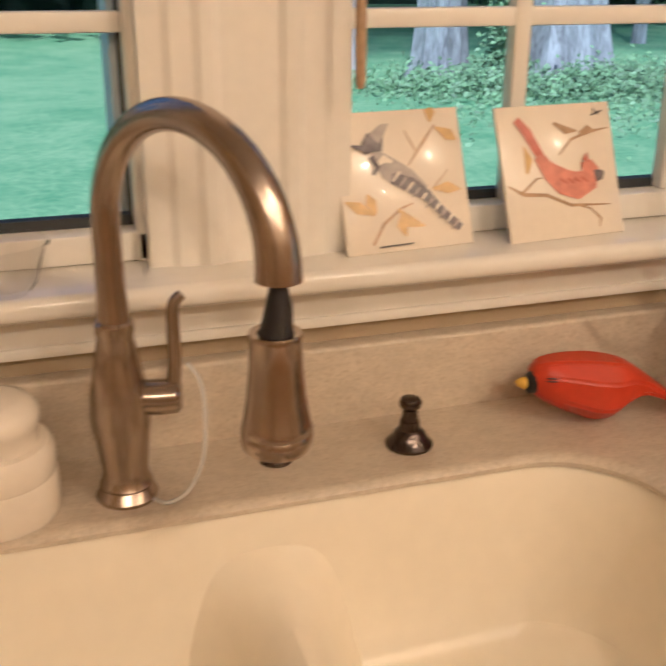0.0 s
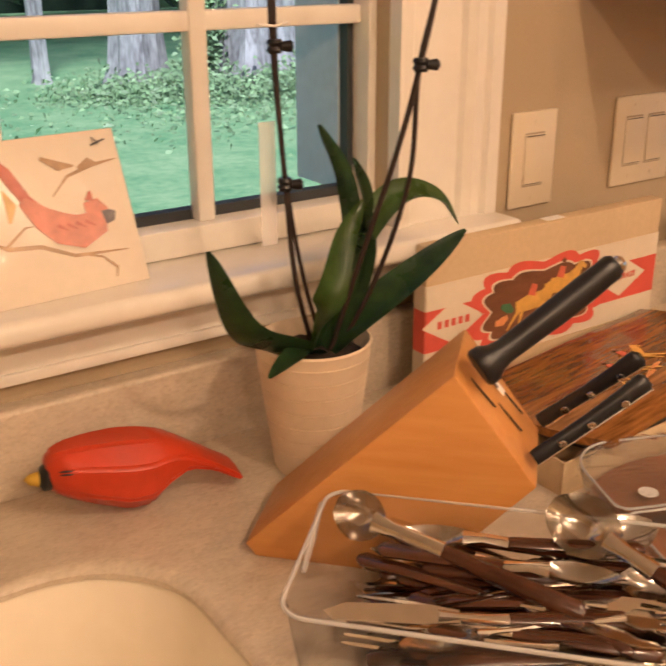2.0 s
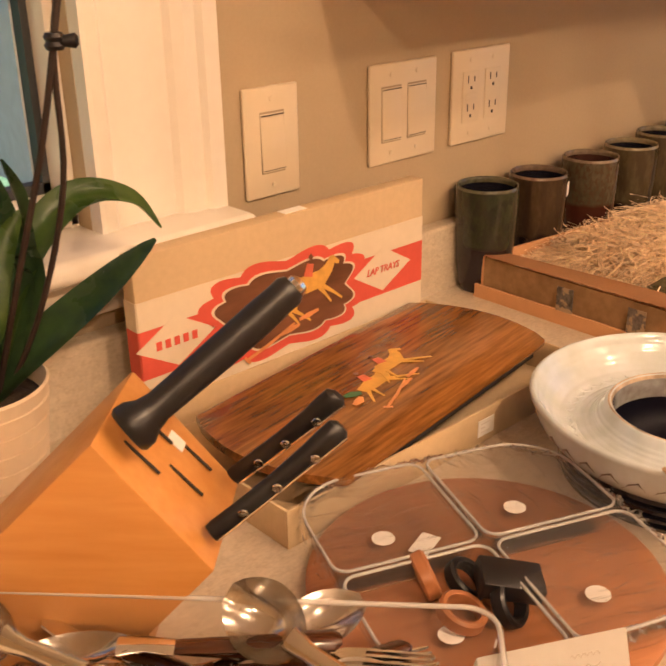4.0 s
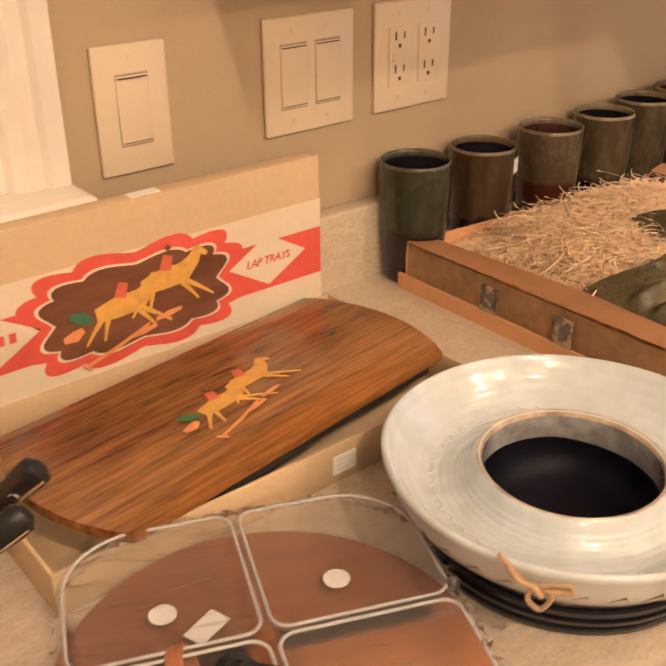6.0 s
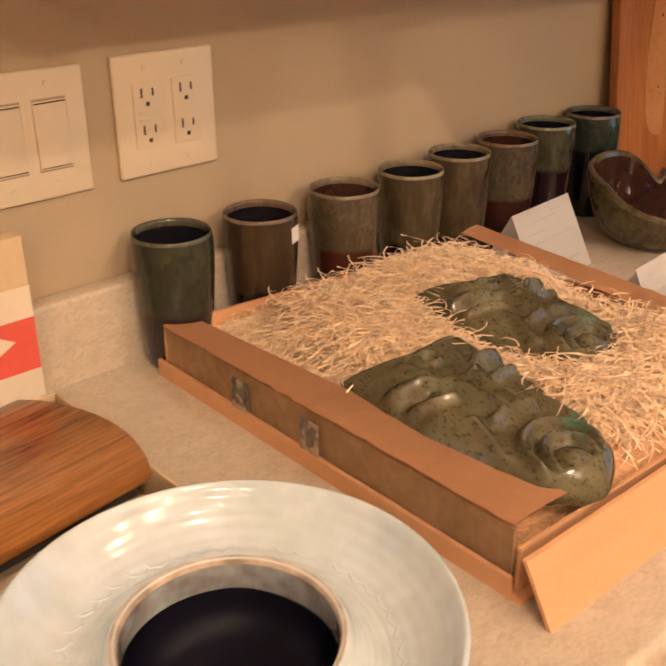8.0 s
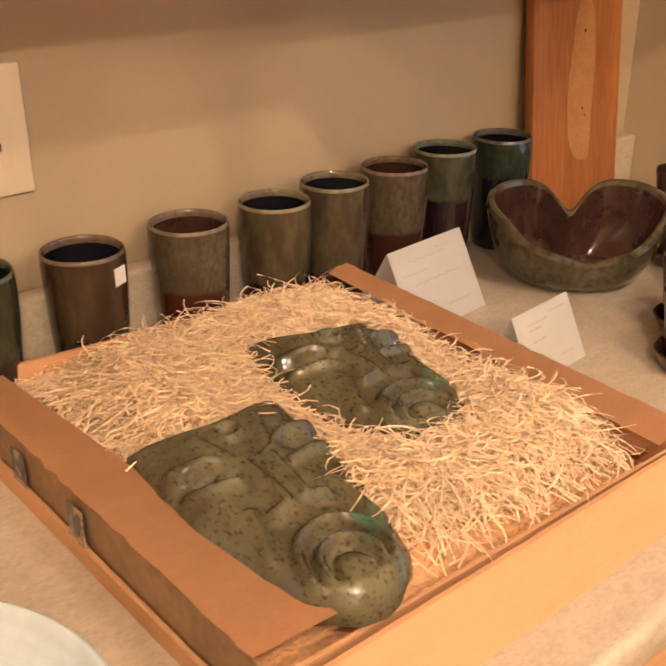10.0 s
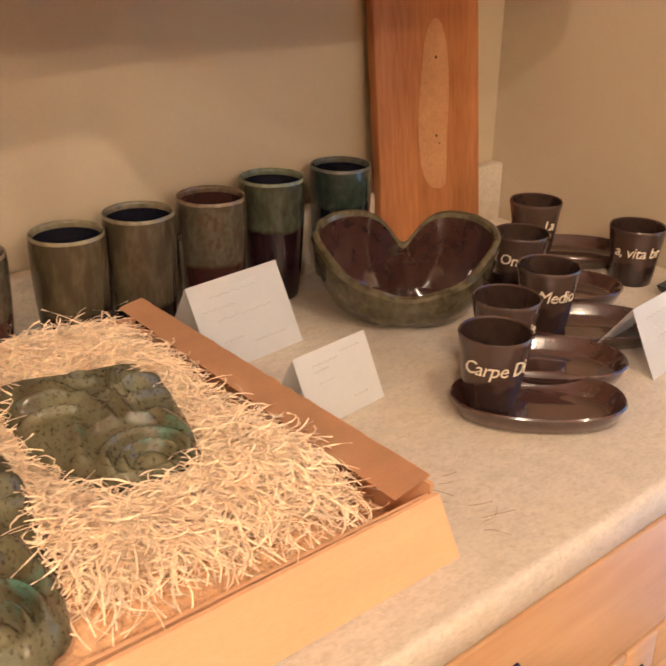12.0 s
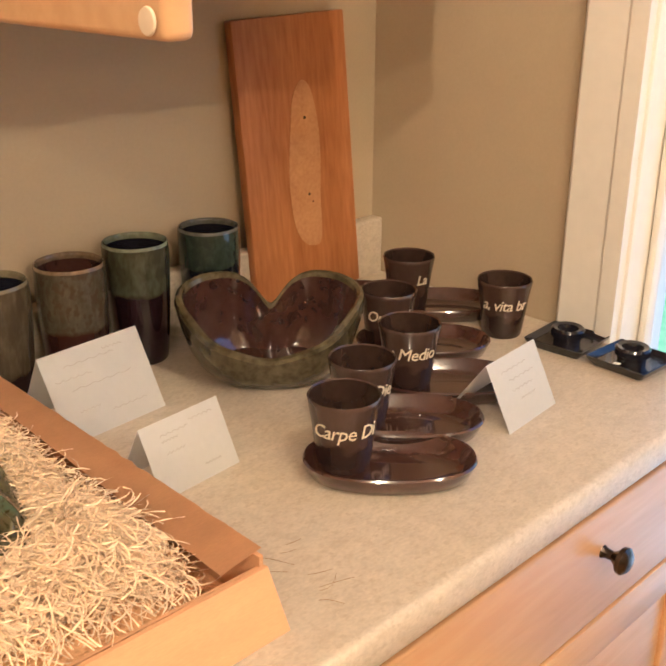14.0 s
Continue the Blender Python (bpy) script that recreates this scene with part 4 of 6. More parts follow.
def orchid():
    t = thing("potted_orchid", "orchid with bare dry stems in a cream ribbed ceramic pot", "potted plant", pose(0.779, 0.815, CZ))
    prof = [(0, 0), (0.041, 0), (0.0425, 0.004)]
    for k in range(7):
        r0, z0 = 0.0428 + 0.0021 * k, 0.012 + 0.0165 * k
        prof += [(r0, z0), (r0 + 0.0019, z0 + 0.0148), (r0 + 0.0009, z0 + 0.0152), (r0 + 0.0009, z0 + 0.0160)]
    prof += [(0.0575, 0.133), (0.0585, 0.138), (0.0565, 0.140), (0.054, 0.137), (0.052, 0.118), (0, 0.118)]
    part("pot", lathe(prof, 56), POTGLAZE, t)
    b = lathe([(0, 0.126), (0.03, 0.127), (0.053, 0.121)], 30, wob=0.1)
    for v in b.verts:
        v.co.z += 0.006 * noise.noise(v.co * 120)
    part("soil", b, SOIL, t)

    def leaf(pts, w, m, twist=0.0, fold=0.3):
        line = smoothline(pts, 7)
        n = len(line)
        b = bmesh.new()
        rows = []
        for k, p in enumerate(line):
            u = k / (n - 1)
            d = (line[min(k + 1, n - 1)] - line[max(k - 1, 0)]).normalized()
            side = d.cross(Vector((0, 0, 1)))
            side = side.normalized() if side.length > 0.05 else Vector((1, 0, 0))
            side = Matrix.Rotation(twist, 3, d) @ side
            up = side.cross(d).normalized()
            ww = w * (math.sin(math.pi * min(1, 0.12 + 0.88 * u) ** 0.8) ** 0.7 if u < 1 else 0.02) + 0.0015
            rows.append([b.verts.new(p + side * ww * q + up * ww * fold * (q * q)) for q in (-1, -0.6, -0.25, 0, 0.25, 0.6, 1)])
        for p, q in zip(rows, rows[1:]):
            for i in range(6):
                b.faces.new((p[i], p[i + 1], q[i + 1], q[i]))
        bmesh.ops.solidify(b, geom=b.faces[:], thickness=0.0018)
        return part("leaf", b, m, t)

    leaf([(-0.005, 0.0, 0.125), (-0.05, -0.02, 0.145), (-0.105, -0.05, 0.185), (-0.148, -0.075, 0.272)], 0.018, LEAF, 0.5)
    leaf([(0.0, -0.01, 0.125), (-0.03, -0.028, 0.141), (-0.06, -0.048, 0.143), (-0.085, -0.058, 0.138)], 0.012, LEAF, 0.0)
    leaf([(0.0, 0.0, 0.125), (0.005, -0.02, 0.18), (0.03, -0.01, 0.235), (0.06, 0.0, 0.27)], 0.014, LEAFLIGHT, 0.9)
    leaf([(0.01, 0.0, 0.125), (0.05, 0.0, 0.21), (0.04, 0.0, 0.29), (0.013, 0.006, 0.346)], 0.010, LEAF, 1.2, 0.5)
    leaf([(0.01, 0.0, 0.13), (0.05, 0.01, 0.21), (0.11, 0.015, 0.262), (0.165, 0.015, 0.255), (0.195, 0.012, 0.222)], 0.015, LEAFLIGHT, 0.6, 0.5)
    leaf([(0.01, -0.01, 0.125), (0.045, -0.03, 0.165), (0.10, -0.045, 0.205), (0.150, -0.05, 0.237)], 0.018, LEAF, 0.5)
    leaf([(0.015, 0.0, 0.125), (0.055, 0.0, 0.2), (0.06, 0.0, 0.27), (0.055, 0.01, 0.31)], 0.012, LEAF, 1.3, 0.5)
    for pts, r in (([(0.012, 0.02, 0.12), (-0.012, 0.012, 0.2), (-0.026, 0.004, 0.3), (-0.03, 0.01, 0.415), (-0.028, 0.012, 0.60), (-0.02, 0.015, 0.78)], 0.0026), ([(0.02, 0.012, 0.12), (-0.004, 0.01, 0.2), (-0.024, 0.006, 0.3), (-0.032, 0.012, 0.43), (-0.034, 0.014, 0.6), (-0.05, 0.014, 0.76)], 0.0022), ([(0.012, -0.01, 0.12), (0.035, -0.03, 0.22), (0.058, -0.052, 0.32), (0.074, -0.064, 0.40), (0.094, -0.07, 0.50), (0.13, -0.075, 0.7)], 0.0026), ([(0.018, -0.012, 0.12), (0.05, -0.035, 0.2), (0.072, -0.056, 0.3), (0.075, -0.062, 0.40), (0.094, -0.068, 0.49), (0.12, -0.07, 0.68)], 0.0024)):
        part("stem", sweep(smoothline(pts, 6), r, 8), STEM, t, "dry dark stem")
    for p in ((-0.03, 0.01, 0.418), (-0.026, 0.004, 0.296), (0.075, -0.064, 0.402)):
        b = lathe([(0, -0.006), (0.006, -0.006), (0.0075, -0.003), (0.006, 0), (0.0075, 0.003), (0.006, 0.006), (0, 0.006)], 14)
        join(b, sweep([Vector((0.004, -0.004, 0)), Vector((0.012, -0.008, 0)), Vector((0.014, -0.009, 0))], [0.004, 0.0055, 0.003], 10))
        part("clip", b, BLACK, t, "black plant clip", at=pose(*p))
    part("twist_tie", sweep([(-0.05, 0.004, 0.437), (-0.03, 0.006, 0.435), (-0.02, 0.002, 0.438)], 0.0012, 6), CARD, t)
    part("care_tag", bx(-0.044, -0.027, 0.018, 0.0185, 0.236, 0.352), TAGPLASTIC, t, "clear milky plastic care tag", False)
    return t


orchid()


def knife_block():
    m = Matrix.Translation((0.643, 0.702, CZ)) @ Matrix(((0.69, 0.724, 0, 0), (-0.724, 0.69, 0, 0), (0, 0, 1, 0), (0, 0, 0, 1)))
    t = thing("knife_block", "honey-coloured wooden knife block holding three black-handled knives", "knife block", m)
    side = [(0.0, 0.0), (-0.010, 0.012), (0.166, 0.190), (0.236, 0.098), (0.150, 0.0)]
    b = prism(side, -0.103, 0.0, 0.0025, 2)
    for v in b.verts:
        v.co = Vector((v.co.x, -v.co.z, v.co.y))
    part("block", b, BLOCKWOOD, t)
    part("foot", bx(0.150, 0.178, 0.035, 0.068, 0.0, 0.036, 0.002), BLOCKWOOD, t)
    d = Vector((0.70, 0, 0.71))
    for k, (a, c) in enumerate(((0.3, 0.03), (0.3, 0.068), (0.62, 0.05), (0.62, 0.082))):
        o = Vector((0.166 + 0.070 * a, c, 0.190 - 0.092 * a)) + d * 0.0006
        part("slot", prism(roundrect(0.032, 0.003, 0.001, 2), 0, 0.0008), SLOT, t, "", False, Matrix.Translation(o) @ Matrix(((0.61, 0, 0.70, 0), (0, 1, 0, 0), (-0.79, 0, 0.71, 0), (0, 0, 0, 1))))
    part("price_tag", prism(roundrect(0.022, 0.013, 0.001, 2), 0, 0.0006), CARD, t, "white paper tag", False, Matrix.Translation((0.166 + 0.030, 0.078, 0.190 - 0.040)) @ Matrix(((0.61, 0, 0.70, 0), (0, 1, 0, 0), (-0.79, 0, 0.71, 0), (0, 0, 0, 1))))

    def knife(start, end, r, bolster, name):
        e, o = m.inverted() @ Vector(end), m.inverted() @ Vector(start)
        d = (e - o).normalized()
        length = (e - o).length
        nrm = d.cross(Vector((0, 1, 0))).normalized()
        nodes = ((0.0, 1.35), (0.02, 1.55), (0.07, 1.5), (0.12, 1.12), (0.18, 0.95), (0.3, 0.97), (0.55, 1.04), (0.8, 1.06), (0.9, 1.0), (0.97, 1.02), (1.0, 0.8)) if bolster else ((0.0, 0.9), (0.05, 1.0), (0.2, 0.95), (0.5, 0.95), (0.75, 1.05), (0.9, 1.22), (0.97, 1.2), (1.0, 0.7))
        pts = [o + d * length * a + nrm * 0.004 * a * a for a, q in nodes]
        k = part(name, sweep(pts, [r * q for a, q in nodes], 18, 0.8 if bolster else 0.66, up=(0, 1, 0)), BLACK, t, "black handle with steel rivets" if not bolster else "black sharpening steel handle with a flared guard")
        if bolster:
            part("end_cap", lathe([(0, 0), (0.007, 0), (0.0075, 0.003), (0.005, 0.006), (0, 0.007)], 16), CHROME, k, "", at=Matrix.Translation(e + nrm * 0.003) @ Vector((0, 0, 1)).rotation_difference(d).to_matrix().to_4x4())
        else:
            for q in (0.25, 0.5, 0.78):
                part("rivet", lathe([(0, 0), (0.0035, 0), (0.003, 0.0009), (0, 0.0011)], 12), STEEL, k, at=Matrix.Translation(o + d * length * q + Vector((0, -r * 0.985, 0))) @ pose(0, 0, 0, 90))
            b = sweep([o + d * 0.004 - nrm * r * 0.0 + Vector((0, -r * 0.95, 0)) + nrm * -0.004, e + Vector((0, -r * 0.9, 0)) + nrm * -0.002], 0.0009, 6)
            part("tang", b, STEEL, k)
        return k

    knife((0.783, 0.582, 1.100), (0.896, 0.548, 1.172), 0.0110, True, "steel_handle")
    knife((0.867, 0.59, 1.027), (0.915, 0.527, 1.095), 0.0074, False, "knife_handle")
    knife((0.816, 0.547, 1.026), (0.897, 0.505, 1.087), 0.0074, False, "knife_handle")
    return t


knife_block()

# ---- lap trays ----
t = thing("lap_tray_box", "upright printed carton of lap trays leaning on the backsplash", "carton", pose(0.953, 0.851, CZ))
W, H = 0.399, 0.193
part("carton_body", bx(0, W, 0, 0.0205, 0, H, 0.002), CARTON, t)
for z0, z1, m, nm in ((0.036, 0.066, CARTONWHITE, "white_band"), (0.0662, 0.117, CARTONRED, "red_band"), (0.1172, 0.147, CARTONWHITE, "white_band")):
    b = bmesh.new()
    bx(0.0005, W - 0.0005, -0.0006, 0.0004, z0, z1, bm=b)
    bx(-0.0006, 0.0004, 0.0005, 0.020, z0, z1, bm=b)
    part(nm, b, m, t, smooth=False)
# cartouche with a scalloped red border and a dark picture in it
CX, CY = 0.185, 0.096


def scallop(rx, ry, amp, n, k):
    out = []
    for i in range(n):
        a = 2 * math.pi * i / n
        r = 1 + amp * abs(math.sin(a * k / 2)) + 0.12 * abs(math.cos(a)) * abs(math.sin(2 * a))
        out.append((CX + rx * r * math.copysign(abs(math.cos(a)) ** 0.75, math.cos(a)), CY + ry * r * math.copysign(abs(math.sin(a)) ** 0.7, math.sin(a))))
    return out


PICTURE = mat("picture_dark", (0.16, 0.065, 0.03), 0.5, vary=0.4, scale=14, fine=60, stretch=(0.3, 1, 1))
HORSE = mat("picture_horse", (0.66, 0.38, 0.07), 0.5, vary=0.15, scale=60)
RIDER = mat("picture_rider", (0.62, 0.14, 0.07), 0.5, vary=0.15, scale=60)
GREENINK = mat("picture_green", (0.05, 0.16, 0.07), 0.5, vary=0.15, scale=60)
ORANGEINK = mat("picture_orange", (0.70, 0.30, 0.10), 0.5, vary=0.15, scale=60)
flat = pose(0, -0.0008, 0, 90)
blob(scallop(0.098, 0.048, 0.16, 96, 12), "cartouche_border", CARTONRED, t, 0.0, at=pose(0, -0.0002, 0, 90))
blob(scallop(0.086, 0.0385, 0.14, 96, 12), "cartouche_line", CARTONWHITE, t, 0.0, at=pose(0, -0.0007, 0, 90))
blob(scallop(0.083, 0.0365, 0.14, 96, 12), "picture", PICTURE, t, 0.0, at=pose(0, -0.0012, 0, 90))


def riders(parent, at, s, thick):
    """Inlaid group of riders, dogs and bushes as plain coloured shapes; unit size s."""
    count = itertools.count()

    def put(pts, w, m, nm):
        blob([(x * s, y * s) for x, y in stroke(pts, w)], nm, m, parent, 0, thick, "", at @ pose(0, 0, next(count) * 0.00005))
    for ox, oy in ((-0.12, -0.02), (0.22, 0.08)):
        put([(ox - 0.2, oy + 0.02), (ox - 0.05, oy + 0.04), (ox + 0.12, oy + 0.05), (ox + 0.2, oy + 0.12), (ox + 0.25, oy + 0.2)], [0.05, 0.075, 0.075, 0.05, 0.03], HORSE, "horse")
        put([(ox + 0.23, oy + 0.19), (ox + 0.31, oy + 0.14)], [0.03, 0.015], HORSE, "horse_head")
        for lx, dx in ((-0.17, -0.12), (-0.12, -0.04), (0.1, 0.12), (0.14, 0.2)):
            put([(ox + lx, oy - 0.02), (ox + lx + dx * 0.5, oy - 0.09), (ox + lx + dx, oy - 0.17)], [0.02, 0.013, 0.008], HORSE, "leg")
        put([(ox - 0.02, oy + 0.1), (ox + 0.01, oy + 0.2)], [0.045, 0.035], RIDER, "rider")
        put([(ox + 0.0, oy + 0.24), (ox + 0.03, oy + 0.265)], [0.022, 0.02], PICTURE, "hat")
    for ox, oy in ((0.0, -0.22), (0.2, -0.15)):
        put([(ox - 0.1, oy), (ox, oy + 0.015), (ox + 0.1, oy + 0.03)], [0.012, 0.022, 0.012], ORANGEINK, "dog")
    put([(-0.44, -0.33), (-0.2, -0.26), (0.05, -0.16)], [0.012, 0.014, 0.008], ORANGEINK, "rail")
    put([(-0.45, -0.3), (-0.4, -0.36)], [0.012, 0.012], ORANGEINK, "rail")
    put([(-0.5, 0.05), (-0.42, 0.02), (-0.36, -0.02)], [0.02, 0.045, 0.02], GREENINK, "bush")
    put([(-0.56, -0.1), (-0.48, -0.09), (-0.42, -0.06)], [0.02, 0.04, 0.02], ORANGEINK, "bush")


riders(t, pose(CX, -0.0017, CY - 0.002, 90), 0.140, 0.0005)
for dx, nm in ((0.331, "LAP TRAYS"), (0.042, "")):
    blob([(dx - 0.047, 0.0975), (dx, 0.0975 - 0.027), (dx + 0.047, 0.0975), (dx, 0.0975 + 0.027)], "diamond", CARTONWHITE, t, 0.0, at=pose(0, -0.0002, 0, 90))
    if nm:
        lettering(nm, 0.0118, CARTONRED, t, pose(dx, -0.0012, 0.0975, 90))
    else:
        for k in range(5):
            blob([(dx - 0.024 + 0.0105 * k, 0.093), (dx - 0.018 + 0.0105 * k, 0.093), (dx - 0.018 + 0.0105 * k, 0.102), (dx - 0.024 + 0.0105 * k, 0.102)], "print_bar", CARTONRED, t, 0.0, at=pose(0, -0.0008, 0, 90))
part("label", bx(0.19, 0.22, 0.004, 0.017, H, H + 0.0006), CARD, t, "small white paper label", False)

t = thing("tray_carton", "shallow open tan carton lying under the wooden lap tray", "carton", pose(0.937, 0.618, CZ))
for nm, q in (("front_panel", (0, 0.425, 0, 0.003, 0, 0.037)), ("back_panel", (0, 0.425, 0.230, 0.233, 0, 0.037)), ("end_panel", (0.0, 0.003, 0.0031, 0.2299, 0, 0.037)), ("end_panel", (0.422, 0.425, 0.0031, 0.2299, 0, 0.037)), ("bottom_panel", (0.0031, 0.4219, 0.0031, 0.2299, 0, 0.003))):
    part(nm, bx(*q, 0.0008), CARTON, t)
part("label", bx(0.243, 0.267, -0.0006, 0.0002, 0.008, 0.026), CARD, t, "small white price label", False)
for k in range(3):
    part("print_bar", bx(0.247, 0.247 + (0.012, 0.006, 0.014)[k], -0.0009, -0.0005, 0.012 + 0.0045 * k, 0.0135 + 0.0045 * k), PALEINK, t, smooth=False)


def tray_outline(L, w, bulge, n=12):
    out = []
    for k in range(n + 1):
        u = -1 + 2 * k / n
        out.append((L / 2 + bulge * (1 - u * u), u * w / 2))
    for k in range(n + 1):
        u = 1 - 2 * k / n
        out.append((-L / 2 - bulge * (1 - u * u), u * w / 2))
    return out


t = thing("lap_tray", "polished walnut lap tray with inlaid riders, resting on its carton", "lap tray", pose(1.160, 0.727, CZ + 0.0375) @ pose(0, 0, 0, 0, 0, 8.6))
part("board", prism(tray_outline(0.357, 0.183, 0.027), 0, 0.009, 0.0025, 2), WALNUT, t)
part("trays_below", prism(tray_outline(0.335, 0.168, 0.02), -0.012, -0.0005, 0.001), SLOT, t, "dark edge of the trays below", False)
riders(t, pose(-0.005, -0.006, 0.0092), 0.122, 0.0004)

# ---- utensil bin ----
AX = Vector((0.685, -0.728, 0))
BXV = Vector((-0.728, -0.685, 0))
bin_m = Matrix.Translation((0.690, 0.652, CZ)) @ Matrix(((AX.x, -BXV.x, 0, 0), (AX.y, -BXV.y, 0, 0), (0, 0, 1, 0), (0, 0, 0, 1)))
BL, BW, BH = 0.345, 0.165, 0.076
t = thing("utensil_bin", "clear acrylic bin full of flatware on the counter", "storage bin", bin_m)


def shell(L, w, h, r, taper, th, bm=None):
    """A thin-walled open bin with its top back-left corner at 0, 0 and running to +x and -y."""
    b = bmesh.new()
    loops = []
    for ins, z in ((taper + 0.006, 0.0), (taper, 0.004), (0.0, h - 0.003), (-0.004, h - 0.002), (-0.004, h), (th, h), (taper + th, 0.006), (taper + 0.012, 0.0045)):
        loops.append([b.verts.new((L / 2 + x, -w / 2 + y, z)) for x, y in roundrect(L - 2 * ins, w - 2 * ins, [max(0.004, q - ins) for q in (r if isinstance(r, list) else [r] * 4)], 6)])
    for p, q in zip(loops, loops[1:]):
        for i in range(len(p)):
            j = (i + 1) % len(p)
            b.faces.new((p[i], p[j], q[j], q[i]))
    b.faces.new(loops[0][::-1])
    b.faces.new(loops[-1])
    return b


part("bin_shell", shell(BL, BW, BH, 0.02, 0.010, 0.0025), CLEAR, t)
rim_pts = [(BL / 2 + x, -BW / 2 + y, BH) for x, y in roundrect(BL + 0.004, BW + 0.004, 0.021, 6)]
part("bin_rim", sweep(rim_pts + rim_pts[:1], 0.0017, 8, caps=False), CLEARRIM, t, "rolled clear rim, its highlight put in as white body")
part("corner_grip", sweep([(-0.006, -0.012, BH - 0.006), (-0.007, -0.045, BH - 0.022), (-0.006, -0.075, BH - 0.03)], [0.002, 0.0035, 0.002], 10), CLEARRIM, t, "clear moulded grip")


def flatware(kind):
    """One piece of flatware along x: steel working end at +x, rosewood handle at -x."""
    f = thing("table_" + kind, "steel table %s with a rosewood handle, lying in the bin" % kind, kind, pose(0, 0, 0), "flatware in the bin")
    part("handle", sweep([(-0.105, 0, 0), (-0.10, 0, 0), (-0.06, 0, 0.001), (-0.02, 0, 0), (-0.005, 0, 0)], [0.004, 0.0085, 0.0075, 0.0058, 0.005], 10, 0.55), ROSEWOOD, f, "dark rosewood handle")
    part("neck", sweep([(-0.008, 0, 0), (0.01, 0, 0.0), (0.03, 0, 0.002), (0.045, 0, 0.004)], [0.0045, 0.0035, 0.003, 0.004], 8, 0.6), STEEL, f)
    b = bmesh.new()
    if kind == "spoon":
        n = 9
        rows = []
        for i in range(n):
            u = i / (n - 1)
            w = 0.019 * math.sin(math.pi * (0.06 + 0.9 * u)) ** 0.6
            rows.append([b.verts.new((0.042 + 0.058 * u, w * q, 0.004 - 0.009 * math.sin(math.pi * u) * (1 - q * q))) for q in (-1, -0.66, -0.33, 0, 0.33, 0.66, 1)])
        for p, q in zip(rows, rows[1:]):
            for i in range(6):
                b.faces.new((p[i], p[i + 1], q[i + 1], q[i]))
        bmesh.ops.solidify(b, geom=b.faces[:], thickness=0.0012)
    elif kind == "fork":
        comb = [(0.042, -0.003), (0.052, -0.011)]
        for k in range(4):
            y = -0.0108 + 0.0072 * k
            comb += [(0.066, y - 0.0018), (0.105, y - 0.001), (0.108, y), (0.105, y + 0.001), (0.066, y + 0.0018)]
        join(b, prism(comb + [(0.052, 0.011), (0.042, 0.003)], 0.0025, 0.0042))
    else:
        join(b, prism([(0.03, -0.005), (0.05, -0.009), (0.11, -0.0095), (0.125, -0.003), (0.118, 0.004), (0.06, 0.007), (0.03, 0.005)], 0.0005, 0.0022))
    part("bowl" if kind == "spoon" else "tines" if kind == "fork" else "blade", b, STEEL, f)
    return f


rnd = random.Random(11)
masters = [flatware(k) for k in ("fork", "spoon", "knife")]
for k in range(56):
    layer = k // 14
    ang = rnd.gauss(0, 14) + (180 if rnd.random() < 0.4 else 0)
    m = bin_m @ pose(0.173 + rnd.uniform(-0.04, 0.04), -0.03 - 0.105 * ((k % 14) / 13) + rnd.uniform(-0.006, 0.006), 0.012 + 0.0135 * layer + rnd.uniform(0, 0.008), rnd.uniform(-25, 25), rnd.gauss(0, 3), ang)
    if k < 3:
        masters[k].matrix_basis = m
    else:
        copy_thing(masters[k % 3], m)


def serving(kind, start, end, wide, roll=0, neck=0.68):
    """A large serving piece from handle end to tip."""
    a, c = Vector(start), Vector(end)
    L = (c - a).length
    q = Vector((1, 0, 0)).rotation_difference((c - a).normalized()).to_matrix().to_4x4()
    f = thing(kind, "steel %s with rosewood handle on the flatware" % kind.replace("_", " "), "serving spoon", Matrix.Translation(a) @ q @ pose(0, 0, 0, roll, 0, 0), "")
    part("handle", sweep([(0, 0, 0), (0.005, 0, 0), (L * 0.3, 0, 0), (L * 0.52, 0, 0.001), (L * 0.56, 0, 0.001)], [0.004, 0.009, 0.0075, 0.0065, 0.005], 12, 0.6), ROSEWOOD, f, "dark rosewood handle")
    part("neck", sweep([(L * 0.54, 0, 0.001), (L * (neck - 0.04), 0, 0.004), (L * (neck + 0.04), 0, 0.004)], [0.0075, 0.006, 0.009], 10, 0.5), STEEL, f)
    b = bmesh.new()
    n = 14
    rows = []
    for i in range(n):
        u = i / (n - 1)
        w = wide * math.sin(math.pi * (0.07 + 0.90 * u)) ** 0.55
        rows.append([b.verts.new((L * (neck + (1 - neck) * u), w * s, 0.006 - 0.85 * wide * math.sin(math.pi * u) ** 0.8 * (1 - s * s))) for s in (-1, -0.8, -0.5, -0.25, 0, 0.25, 0.5, 0.8, 1)])
    for p, r in zip(rows, rows[1:]):
        for i in range(8):
            b.faces.new((p[i], p[i + 1], r[i + 1], r[i]))
    bmesh.ops.solidify(b, geom=b.faces[:], thickness=0.0014)
    part("bowl", b, STEEL, f)
    return f


def bin_at(x, y, z):
    return bin_m @ Vector((x, y, z))


serving("ladle", bin_at(0.205, -0.105, 0.062), bin_at(0.012, -0.028, 0.080), 0.020, -50, 0.79)
serving("slotted_spoon", bin_at(0.340, -0.135, 0.066), bin_at(0.180, -0.010, 0.090), 0.024, -38, 0.70)
serving("serving_spoon", bin_at(0.05, -0.060, 0.066), bin_at(0.23, -0.075, 0.070), 0.012)
serving("serving_spoon", bin_at(0.25, -0.025, 0.070), bin_at(0.06, -0.045, 0.066), 0.014)

